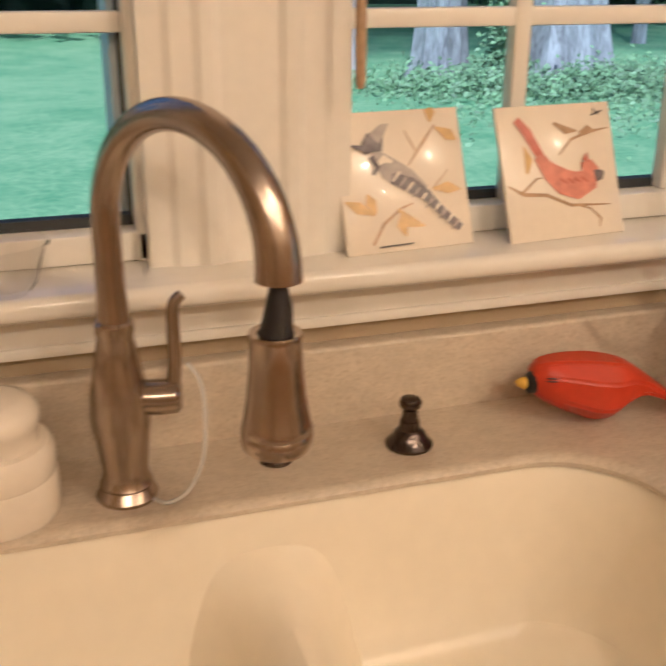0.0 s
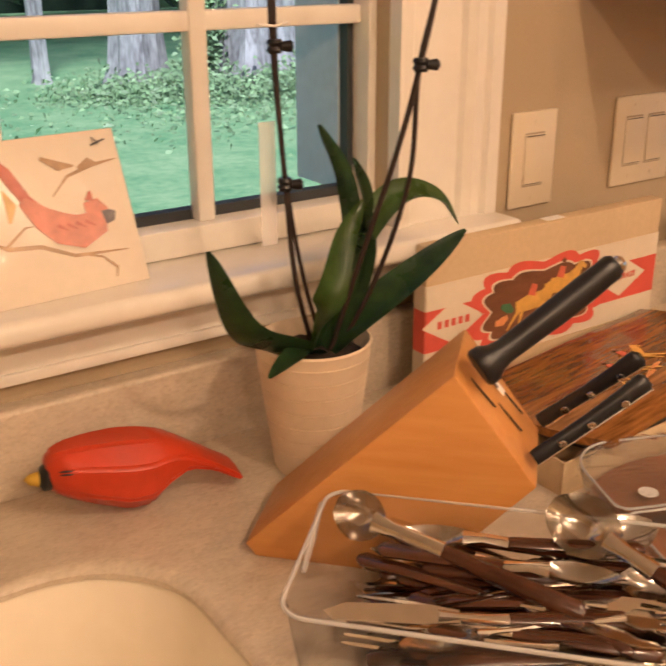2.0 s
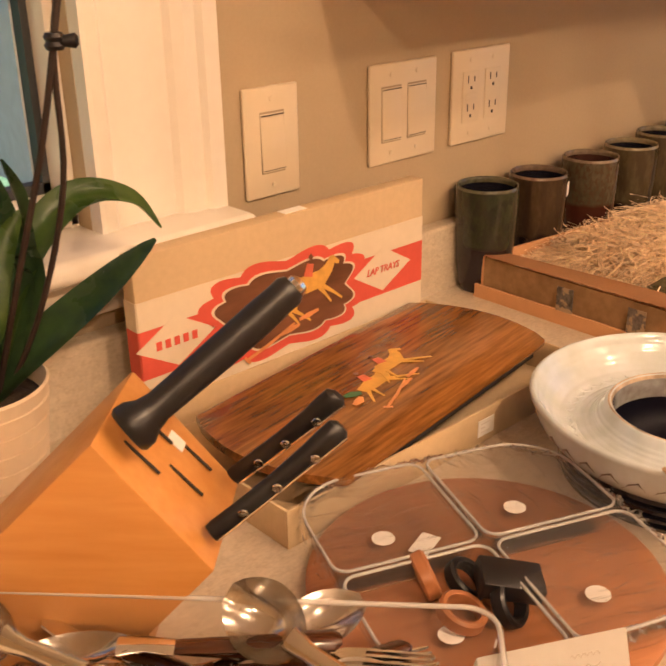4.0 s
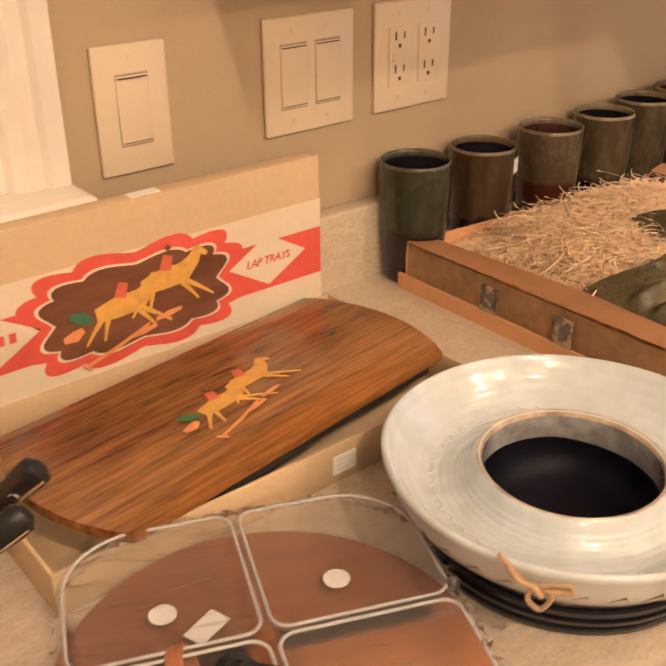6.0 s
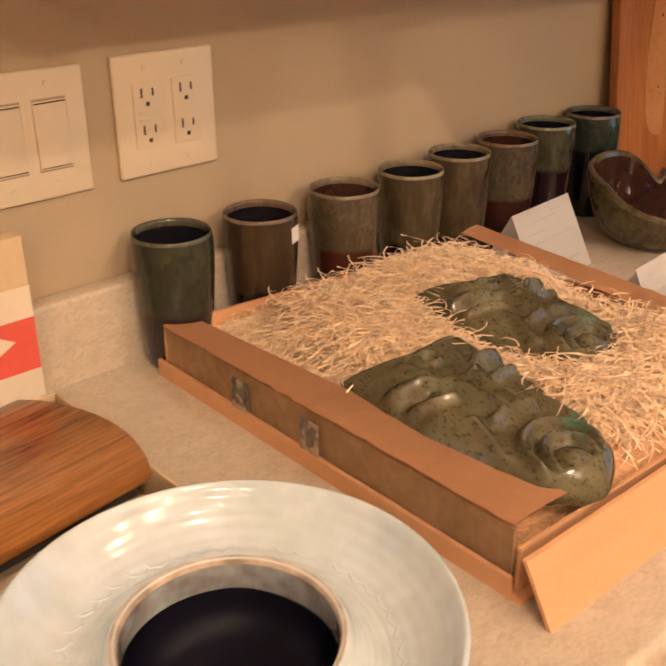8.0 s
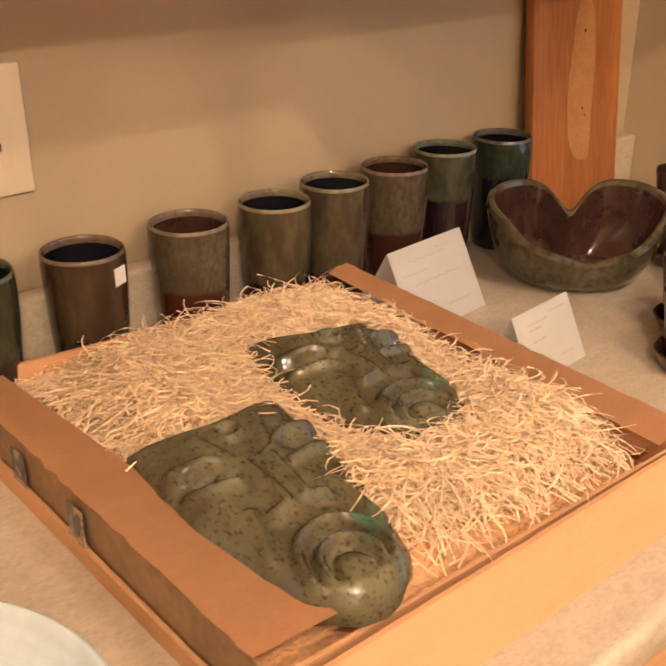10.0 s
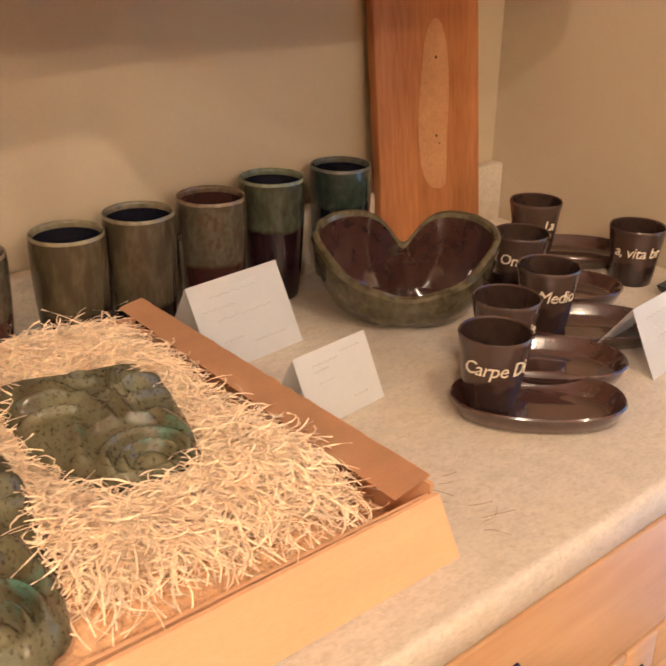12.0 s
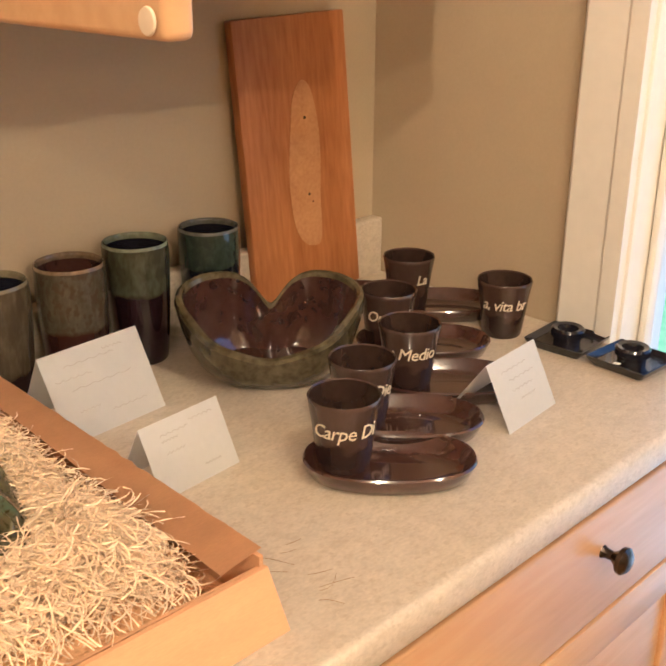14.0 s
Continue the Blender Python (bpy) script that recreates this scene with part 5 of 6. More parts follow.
# ---- divided server ----
t = thing("divided_server", "round brown wooden server with four clear compartments under cling film", "serving dish", pose(1.017, 0.477, CZ) @ pose(0, 0, 0, 0, 0, -22.5))
part("wooden_base", lathe([(0, 0), (0.132, 0), (0.139, 0.003), (0.139, 0.010), (0.135, 0.013), (0, 0.013)], 72), SUSAN, t)
for k in range(4):
    b = shell(0.119, 0.119, 0.030, [0.012, 0.012, 0.012, 0.052], 0.006, 0.002)
    for v in b.verts:
        v.co.y = -v.co.y
    part("compartment", b, CLEAR, t, "clear plastic compartment", at=pose(0, 0, 0.0135) @ pose(0, 0, 0, 0, 0, 90 * k) @ pose(0.0025, 0.0025, 0))
    rp = [(x + 0.0595, y + 0.0595, 0.0305) for x, y in roundrect(0.118, 0.118, [0.052, 0.012, 0.012, 0.012], 8)]
    part("compartment_rim", sweep(rp + rp[:1], 0.0013, 8, caps=False), CLEARRIM, t, "", at=pose(0, 0, 0.0135) @ pose(0, 0, 0, 0, 0, 90 * k) @ pose(0.0025, 0.0025, 0))
    part("sticker", lathe([(0, 0.0), (0.0095, 0), (0.0095, 0.0004), (0, 0.0004)], 20), CARD, t, "round cream sticker", at=pose(0, 0, 0.0145) @ pose(0, 0, 0, 0, 0, 90 * k) @ pose(0.06, 0.06, 0.0062))
for k, keep in enumerate((1, 1, 0, 1)):
    if not keep:
        continue
    b = bmesh.new()
    n = 34
    vs = {}
    for i in range(n):
        for j in range(n):
            x, y = 0.118 * i / (n - 1), 0.118 * j / (n - 1)
            cx, cy = max(0.0, x - 0.066), max(0.0, y - 0.066)
            q = max(cx, cy) / max(1e-6, math.hypot(cx, cy))
            x, y = x - cx * (1 - q), y - cy * (1 - q)
            z = 0.045 - 0.003 * math.sin(math.pi * i / (n - 1)) * math.sin(math.pi * j / (n - 1)) + 0.006 * noise.noise(Vector((x * 60 + k * 7, y * 25, 0))) * (0.3 + noise.noise(Vector((x * 14, y * 14, k))))
            vs[i, j] = b.verts.new((x, y, z + 0.0005))
    for i in range(n - 1):
        for j in range(n - 1):
            b.faces.new((vs[i, j], vs[i + 1, j], vs[i + 1, j + 1], vs[i, j + 1]))
    p = part("cling_film", b, FILM, t, "crinkled cling film", at=pose(0, 0, 0, 0, 0, 90 * k))
    p.visible_shadow = False
for k, a0, a1, out in ((0, -8, 96, 0.012), (1, 82, 188, 0.014), (3, 262, 368, 0.012)):
    b = bmesh.new()
    n = 90
    rows = []
    for i in range(n + 1):
        a = radians(a0 + (a1 - a0) * i / n)
        q = max(abs(math.cos(a)), abs(math.sin(a)))
        r0 = 0.119 / q if q > 0.86 else 0.137 + 0.010 * (q - 0.70)
        row = []
        for e in range(6):
            w = out * e / 5 * (0.7 + 0.8 * noise.noise(Vector((i * 0.21, k * 5.0, 0))))
            z = 0.0455 + 0.012 * (e / 5) * noise.noise(Vector((i * 0.45, e * 0.6, k + 3.0))) - 0.5 * w
            row.append(b.verts.new(((r0 + w) * math.cos(a), (r0 + w) * math.sin(a), z + 0.0025 * noise.noise(Vector((i * 1.3, e * 1.1, k))))))
        rows.append(row)
    for p, q in zip(rows, rows[1:]):
        for e in range(5):
            b.faces.new((p[e], p[e + 1], q[e + 1], q[e]))
    p = part("film_edge", b, FILM, t, "crumpled edge of the cling film")
    p.visible_shadow = False
part("price_tag", bx(-0.014, 0.014, -0.008, 0.008, 0.0, 0.0005), CARD, t, "white paper tag", False, pose(-0.034, 0.038, 0.023, 0, 0, 40))
server_m = pose(1.017, 0.477, CZ)
for p, r, m, ax in (((-0.052, 0.016, 0.030), 0.017, SUSAN, (70, 0, 60)), ((-0.028, -0.004, 0.0245), 0.016, BLACK, (30, 20, 0)), ((-0.030, -0.045, 0.03), 0.017, BLACK, (60, 0, 20)), ((-0.062, -0.028, 0.028), 0.016, SUSAN, (15, 10, 0))):
    nr = thing("napkin_ring", "dark wooden napkin ring lying in the clear server" if m is SUSAN else "black napkin ring lying in the clear server", "napkin ring", server_m @ pose(*p, *ax), "napkin rings")
    part("ring", lathe([(r, -0.006), (r + 0.002, -0.004), (r + 0.002, 0.004), (r, 0.006), (r - 0.003, 0.005), (r - 0.003, -0.005), (r, -0.006)], 30), m, nr)
nb = thing("black_block", "black square napkin holder resting across the server", "napkin holder", server_m @ pose(-0.022, -0.038, 0.040, 12, 14, -38))
part("block", bx(-0.024, 0.024, -0.014, 0.014, -0.008, 0.008, 0.002), BLACK, nb)


def tent_card(x, y, z, turn, w, h, spread, label, lines, rear=None):
    """A folded place card; x, y is the middle of its ridge."""
    t = thing("tent_card", label, "card", pose(x, y, z) @ pose(0, 0, 0, 0, 0, turn), "place cards")
    b = bmesh.new()
    q = [(-w / 2, -spread, 0), (w / 2, -spread, 0), (w / 2, 0, h), (-w / 2, 0, h), (w / 2, rear or spread, 0), (-w / 2, rear or spread, 0)]
    v = [b.verts.new(p) for p in q]
    b.faces.new((v[0], v[1], v[2], v[3]))
    b.faces.new((v[3], v[2], v[4], v[5]))
    bmesh.ops.solidify(b, geom=b.faces[:], thickness=0.0005)
    part("folded_card", b, CARD, t, "", False)
    a = math.degrees(math.atan2(h, spread))
    sl = math.hypot(h, spread)
    for u, vv, L in lines:
        pts = [(u * w + L * w * i / 14, vv * sl + 0.0013 * math.sin(i * 2.1 + vv * 30)) for i in range(15)]
        blob(stroke(pts, 0.00045), "handwriting", PALEINK, t, 0.0, 0.0003, "", pose(0, -spread, 0, a) @ pose(0, 0, 0.0006))
    return t


tent_card(2.016, 0.795, CZ, 5, 0.132, 0.088, 0.046, "folded white card with faint handwriting beside the box", [(-0.3, 0.82, 0.5), (-0.42, 0.68, 0.35), (-0.3, 0.55, 0.6), (-0.3, 0.3, 0.2), (0.0, 0.2, 0.35), (0.1, 0.88, 0.2)])
tent_card(2.010, 0.621, CZ, 5, 0.102, 0.066, 0.032, "small folded white card with faint handwriting", [(-0.3, 0.8, 0.35), (0.08, 0.86, 0.3), (-0.28, 0.55, 0.22), (0.1, 0.2, 0.2), (-0.3, 0.72, 0.2)])
tent_card(2.362, 0.474, CZ, 5, 0.104, 0.072, 0.036, "folded white card with faint handwriting by the mugs", [(-0.3, 0.8, 0.5), (-0.2, 0.65, 0.5), (-0.2, 0.5, 0.4), (-0.1, 0.35, 0.3)], 0.05)
tent_card(0.935, 0.362, CZ, -28, 0.10, 0.070, 0.030, "folded white card with handwriting in front of the clear server", [(-0.1, 0.75, 0.4), (0.0, 0.6, 0.35), (-0.1, 0.4, 0.45), (0.1, 0.85, 0.2)])

# ---- ring bowl ----
t = thing("ring_bowl", "wide grey-white stoneware bowl with an inner collar on a black foot", "bowl", pose(1.277, 0.457, CZ))
prof = [(0.080, 0.020), (0.098, 0.026), (0.118, 0.037), (0.132, 0.053), (0.1395, 0.071), (0.1415, 0.0770), (0.1400, 0.0800), (0.1365, 0.0790), (0.128, 0.066), (0.115, 0.054), (0.101, 0.0475), (0.090, 0.0475), (0.082, 0.052), (0.0765, 0.059), (0.0720, 0.0665), (0.0695, 0.068), (0.0668, 0.0665), (0.0660, 0.058), (0.0665, 0.046), (0.068, 0.040)]
prof = [(p.x, p.y + (0.00045 * math.sin(k * 1.9) if 42 < k < 80 else 0)) for k, p in enumerate(smoothline([(r, z, 0) for r, z in prof], 6))]
part("dish", lathe(prof, 96, wob=0.012), WHITEGLAZE, t)
part("collar_rim", lathe([(0.0716, 0.0668), (0.0697, 0.0686), (0.0668, 0.0671), (0.0657, 0.064)], 96, wob=0.012), RIMGLAZE, t, "toasted brown rim")
part("well_wall", lathe([(0.0657, 0.0642), (0.0655, 0.058), (0.0660, 0.046), (0.0672, 0.040)], 96, wob=0.012), INNERGLAZE, t, "grey and brown streaked inside of the collar")
part("well", lathe([(0.0666, 0.0440), (0.0660, 0.034), (0.062, 0.022), (0.05, 0.013), (0, 0.010)], 64), WELLGLAZE, t, "black glazed inside")
part("foot", lathe([(0, 0), (0.102, 0), (0.109, 0.002), (0.1105, 0.006), (0.1065, 0.0085), (0.1105, 0.011), (0.1115, 0.0145), (0.1075, 0.0165), (0.1115, 0.019), (0.1115, 0.0225), (0.1075, 0.0245), (0.110, 0.027), (0.108, 0.030), (0.090, 0.0295)], 96), DARKGLAZE, t, "black ridged foot")
# pressed pattern round the well and on the outer wall
for k in range(44):
    a = 2 * math.pi * k / 44
    part("pressed_mark", sweep([(0.1035, -0.007, 0.0478), (0.1005, 0.0, 0.0472), (0.1035, 0.007, 0.0478), (0.1075, 0.010, 0.0496)], [0.0006, 0.0012, 0.0012, 0.0006], 6), WHITEGLAZE, t, at=pose(0, 0, 0.0, 0, 0, math.degrees(a)))
for k in range(36):
    a = 2 * math.pi * k / 36
    part("pressed_mark", sweep([(0.1255, -0.010, 0.045), (0.1325, -0.002, 0.0545), (0.1352, 0.006, 0.0595), (0.130, 0.011, 0.0505)], [0.0008, 0.0014, 0.0014, 0.0006], 6), GREYGLAZE, t, at=pose(0, 0, 0.0, 0, 0, math.degrees(a)))
bow = part("reed_bow", sweep(smoothline([(-0.022, -0.004, 0.022), (-0.006, -0.002, 0.004), (0.004, -0.002, 0.0), (0.012, -0.003, -0.006), (0.006, -0.004, -0.016), (-0.002, -0.003, -0.010), (0.002, -0.003, 0.0), (0.020, -0.004, 0.006), (0.024, -0.005, 0.001), (0.008, -0.004, -0.001)], 6), 0.0019, 8), REED, t, "knotted reed bow", at=pose(-0.121, -0.066, 0.064) @ pose(0, 0, 0, 0, 0, -52))
part("cord", sweep(smoothline([(-0.016, -0.004, 0.014), (-0.008, -0.006, 0.006), (0.0, -0.006, 0.003), (0.006, -0.006, -0.004)], 6), 0.0022, 8), REED, bow)
pb = thing("paper_scrap", "small folded white paper scrap lying inside the ring bowl", "paper", pose(1.264, 0.456, CZ + 0.0120) @ pose(0, 0, 0, 4, -6, 35))
part("paper", bx(-0.011, 0.011, -0.008, 0.008, 0, 0.0008), CARD, pb, smooth=False)

# ---- tumblers ----
TUMBLERS = [
    (1.524, 0.890, 0.146, 0.0425, (0.075, 0.090, 0.050), (0.018, 0.011, 0.016), 0.052, "green-glazed stoneware tumbler with a dark purple foot"),
    (1.638, 0.890, 0.142, 0.0415, (0.13, 0.085, 0.045), (0.016, 0.009, 0.010), 0.042, "mottled brown stoneware tumbler with a price label"),
    (1.754, 0.881, 0.147, 0.0420, (0.17, 0.145, 0.085), (0.05, 0.014, 0.009), 0.066, "olive stoneware tumbler with a dark red foot"),
    (1.866, 0.882, 0.147, 0.0415, (0.16, 0.125, 0.065), (0.016, 0.008, 0.008), 0.046, "streaked ochre stoneware tumbler"),
    (1.952, 0.880, 0.153, 0.0410, (0.15, 0.115, 0.065), (0.016, 0.008, 0.008), 0.034, "streaked brown-green stoneware tumbler"),
    (2.051, 0.883, 0.153, 0.0420, (0.16, 0.135, 0.085), (0.035, 0.012, 0.009), 0.062, "speckled olive stoneware tumbler with a dark foot"),
    (2.148, 0.892, 0.157, 0.0415, (0.12, 0.125, 0.075), (0.016, 0.007, 0.010), 0.082, "pale green stoneware tumbler with a black lower half"),
    (2.263, 0.893, 0.154, 0.0410, (0.065, 0.090, 0.065), (0.008, 0.009, 0.014), 0.090, "blue-green mottled stoneware tumbler"),
]
RIMS = [(0.10, 0.10, 0.06), (0.20, 0.14, 0.09), (0.22, 0.17, 0.11), (0.26, 0.22, 0.12), (0.20, 0.17, 0.10), (0.20, 0.14, 0.08), (0.19, 0.21, 0.13), (0.12, 0.12, 0.10)]
for k, (x, y, h, r, up, low, line, label) in enumerate(TUMBLERS):
    t = thing("tumbler", label, "cup", pose(x, y, CZ) @ pose(0, 0, 0, 0, 0, 37 * k), "row of tumblers")
    mott = tuple(0.26 * c + 0.5 * d for c, d in zip(up, low))
    g = glaze("tumbler_glaze", tuple(c * 0.44 for c in up), low, line + 0.014, 0.11, 0.30, 30 + 9 * k, 0.003, (0.004, 0.008, 0.002, 0.007, 0.009, 0.002, 0.006, 0.003)[k], mott, (95, 55, 190, 60, 70, 150, 45, 110)[k], (1, 1, 0.3) if k in (1, 3, 4) else (1, 1, 0.7))
    prof = [(0, 0.0), (r * 0.74, 0.0), (r * 0.79, 0.003), (r * 0.83, 0.014), (r * 0.90, h * 0.28), (r * 0.955, h * 0.5), (r * 0.985, h * 0.68), (r * 1.0, h * 0.82), (r * 1.0, h * 0.92), (r * 0.985, h - 0.004)]
    part("cup_body", lathe(prof, 56, wob=0.035, seed=k * 3.1), g, t)
    part("rim", lathe([(r * 0.985, h - 0.0042), (r * 0.975, h - 0.001), (r * 0.952, h), (r * 0.925, h - 0.001), (r * 0.905, h - 0.004), (r * 0.90, h - 0.008)], 56, wob=0.035, seed=k * 3.1), mat("tumbler_rim", tuple(c * 0.7 for c in RIMS[k]), 0.16, vary=0.35, scale=60, fine=140, bump=0.04, coat=0.4), t, "thin paler glazed rim")
    part("inside", lathe([(r * 0.90, h - 0.008), (r * 0.895, h * 0.7), (r * 0.80, 0.03), (r * 0.6, 0.012), (0, 0.010)], 56, wob=0.035, seed=k * 3.1), BROWNGLAZE if k in (2, 5) else DARKGLAZE, t, "dark glazed inside")
    if k == 1:
        part("price_label", prism([(-0.0085, -0.009), (0.0085, -0.009), (0.0085, 0.009), (-0.0085, 0.009)], 0, 0.0006), CARD, t, "small white price label", False, pose(0, 0, 0, 0, 0, -37) @ pose(r * 0.440, -r * 0.905, h - 0.022) @ pose(0, 0, 0, 90, 0, 26))

# ---- box of masks ----
t = thing("cardboard_box", "open shallow cardboard box with torn folded-in flaps, filled with shavings", "box", pose(0, 0, CZ))
BLc, FLc, FRc, BRc = Vector((1.492, 0.868, 0)), Vector((1.492, 0.415, 0)), Vector((1.928, 0.398, 0)), Vector((1.905, 0.822, 0))


def slab(a, c, z0, z1, th, lean=0.0, mat_=CARDBOARD, name="side", rag=0.0):
    """A board standing on the line a-c, of thickness th towards its right, its top leaning outwards; rag tears its top edge."""
    d = (c - a).normalized()
    nrm = Vector((d.y, -d.x, 0))
    b = bmesh.new()
    n = 40 if rag else 12
    rows = []
    for k in range(n + 1):
        p = a + (c - a) * (k / n)
        top = z1 + (rag * noise.noise(Vector((k * 0.7, z1 * 40, 3))) if rag else 0)
        rows.append([b.verts.new(q) for q in (p + Vector((0, 0, z0)), p + Vector((0, 0, top)) + nrm * lean, p + nrm * (th + lean) + Vector((0, 0, top)), p + nrm * th + Vector((0, 0, z0)))])
    for p, q in zip(rows, rows[1:]):
        for i in range(4):
            b.faces.new((p[i], p[(i + 1) % 4], q[(i + 1) % 4], q[i]))
    b.faces.new(rows[0])
    b.faces.new(rows[-1][::-1])
    return part(name, b, mat_, t, smooth=False)


part("bottom", prism([(1.486, 0.876), (1.486, 0.40), (1.93, 0.39), (1.908, 0.826)], 0, 0.003), CARDBOARD, t, smooth=False)
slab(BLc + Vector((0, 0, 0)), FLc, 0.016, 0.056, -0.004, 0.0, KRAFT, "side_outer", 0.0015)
slab(BLc + Vector((-0.006, 0.006, 0)), FLc + Vector((-0.006, -0.004, 0)), 0.003, 0.018, -0.004, 0.0, CARDBOARD, "side_lower", 0.001)
slab(BRc, BLc, 0.003, 0.058, -0.004, 0.0, CARDBOARD, "side_back")
slab(FRc, BRc, 0.003, 0.050, -0.004, 0.0, CARDBOARD, "side_right")


def flap(a, c, w0, w1, z0, z1, drop, name="top_flap", rag=0.002):
    """A flap folded in over the box: from edge a-c inwards by w0 at a and w1 at c, dropping by drop."""
    d = (c - a).normalized()
    inn = Vector((-d.y, d.x, 0))
    b = bmesh.new()
    n = 36
    rows = []
    for k in range(n + 1):
        u = k / n
        p = a + (c - a) * u + Vector((0, 0, z0 + (z1 - z0) * u))
        w = w0 + (w1 - w0) * u
        e = rag * noise.noise(Vector((k * 0.9, w0 * 50, 1)))
        rows.append([b.verts.new(p - inn * (0.003 + e)), b.verts.new(p + inn * w * 0.5 - Vector((0, 0, drop * 0.4))), b.verts.new(p + inn * w - Vector((0, 0, drop)))])
    for p, q in zip(rows, rows[1:]):
        for i in range(2):
            b.faces.new((p[i], p[i + 1], q[i + 1], q[i]))
    bmesh.ops.solidify(b, geom=b.faces[:], thickness=0.003)
    return part(name, b, CARDBOARD, t, smooth=False)


flap(BLc + Vector((0, -0.004, 0)), FLc + Vector((0, 0.0, 0)), 0.036, 0.062, 0.060, 0.062, 0.004, "top_flap", 0.0028)
flap(FRc + Vector((0.001, 0.006, 0)), BRc + Vector((0.002, -0.012, 0)), 0.040, 0.026, 0.052, 0.082, 0.004)
slab(Vector((1.480, 0.372, 0)), Vector((1.924, 0.366, 0)), 0.0005, 0.046, 0.004, -0.026, CARDBOARD, "front_flap", 0.0008)
slab(Vector((1.495, 0.41, 0)), Vector((1.928, 0.398, 0)), 0.003, 0.040, -0.003, 0.0, CARDBOARD, "side_front")
for q in (0.30, 0.52):
    c = BLc + (FLc - BLc) * q
    part("torn_tape", bx(c.x - 0.0055, c.x - 0.0042, c.y - 0.012, c.y + 0.012, 0.018, 0.050, 0.0004), TAPE, t, "torn dark tape", False)


def heap(x, y):
    """Height of the shavings over the box bottom."""
    u, v = (x - 1.50) / 0.42, (y - 0.41) / 0.44
    edge = max(0.0, min(1.0, min(u - 0.10, 1 - u) * 6)) * max(0.25, min(1.0, min(v, 1 - v) * 6))
    dip = 0.034 * math.exp(-((x - 1.765) / 0.075) ** 4 - ((y - 0.605) / 0.09) ** 4)
    return 0.012 + 0.015 * max(0.0, min(1.0, (1 - u) * 5)) - dip + 0.040 * edge + 0.016 * max(0, v - 0.45) * edge + 0.010 * noise.noise(Vector((x * 14, y * 14, 2)))


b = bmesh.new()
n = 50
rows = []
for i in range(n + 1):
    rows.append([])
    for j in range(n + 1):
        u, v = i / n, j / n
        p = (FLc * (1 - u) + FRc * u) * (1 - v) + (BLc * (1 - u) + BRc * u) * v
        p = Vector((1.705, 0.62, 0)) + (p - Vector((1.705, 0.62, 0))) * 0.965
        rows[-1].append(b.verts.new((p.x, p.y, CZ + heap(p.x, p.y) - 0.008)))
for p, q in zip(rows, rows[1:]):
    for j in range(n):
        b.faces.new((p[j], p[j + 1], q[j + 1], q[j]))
part("shavings_bed", b, SHAVINGBED, t, "packed wood shavings, gap shade put into their colour", at=pose(0, 0, -CZ))
rnd = random.Random(5)
verts, faces = [], []
for k in range(36000):
    u, v = rnd.uniform(0.135, 0.885), rnd.uniform(0.09, 0.98)
    if rnd.random() < 0.12:
        u, v = rnd.uniform(0.13, 0.90), rnd.uniform(0.93, 0.995)
    p = (FLc * (1 - u) + FRc * u) * (1 - v) + (BLc * (1 - u) + BRc * u) * v
    q = pose(0, 0, 0, 0, 0, 6) @ (p - Vector((1.590, 0.520, 0)))
    if abs(p.x - 1.762) < 0.066 and abs(p.y - 0.610) < 0.092 and rnd.random() < 0.985:
        continue
    if abs(q.x) < 0.054 + 0.024 * (q.y + 0.12) / 0.24 and abs(q.y) < 0.118:
        continue
    z = CZ + heap(p.x, p.y) + rnd.uniform(-0.008, 0.010)
    a, cu, ln = rnd.uniform(0, 6.28), rnd.gauss(0, 75), rnd.uniform(0.022, 0.062)
    tilt, wd = rnd.gauss(0, 0.16), rnd.uniform(0.0004, 0.0007)
    c = Vector((p.x, p.y, z))
    steps = 6
    n0 = len(verts)
    for s in range(steps + 1):
        w = Vector((-math.sin(a), math.cos(a), rnd.gauss(0, 0.5))) * wd
        verts += [c - w, c + w]
        c = c + Vector((math.cos(a), math.sin(a), tilt)) * (ln / steps)
        a += cu * ln / steps
        tilt -= 0.06
    faces += [(n0 + 2 * s, n0 + 2 * s + 1, n0 + 2 * s + 3, n0 + 2 * s + 2) for s in range(steps)]
me = bpy.data.meshes.new("wood_shavings")
me.from_pydata(verts, [], faces)
me.materials.append(SHAVING)
tagged(new("wood_shavings", me), "curly pale wood shavings heaped in the box", "packing", kind="stuff")


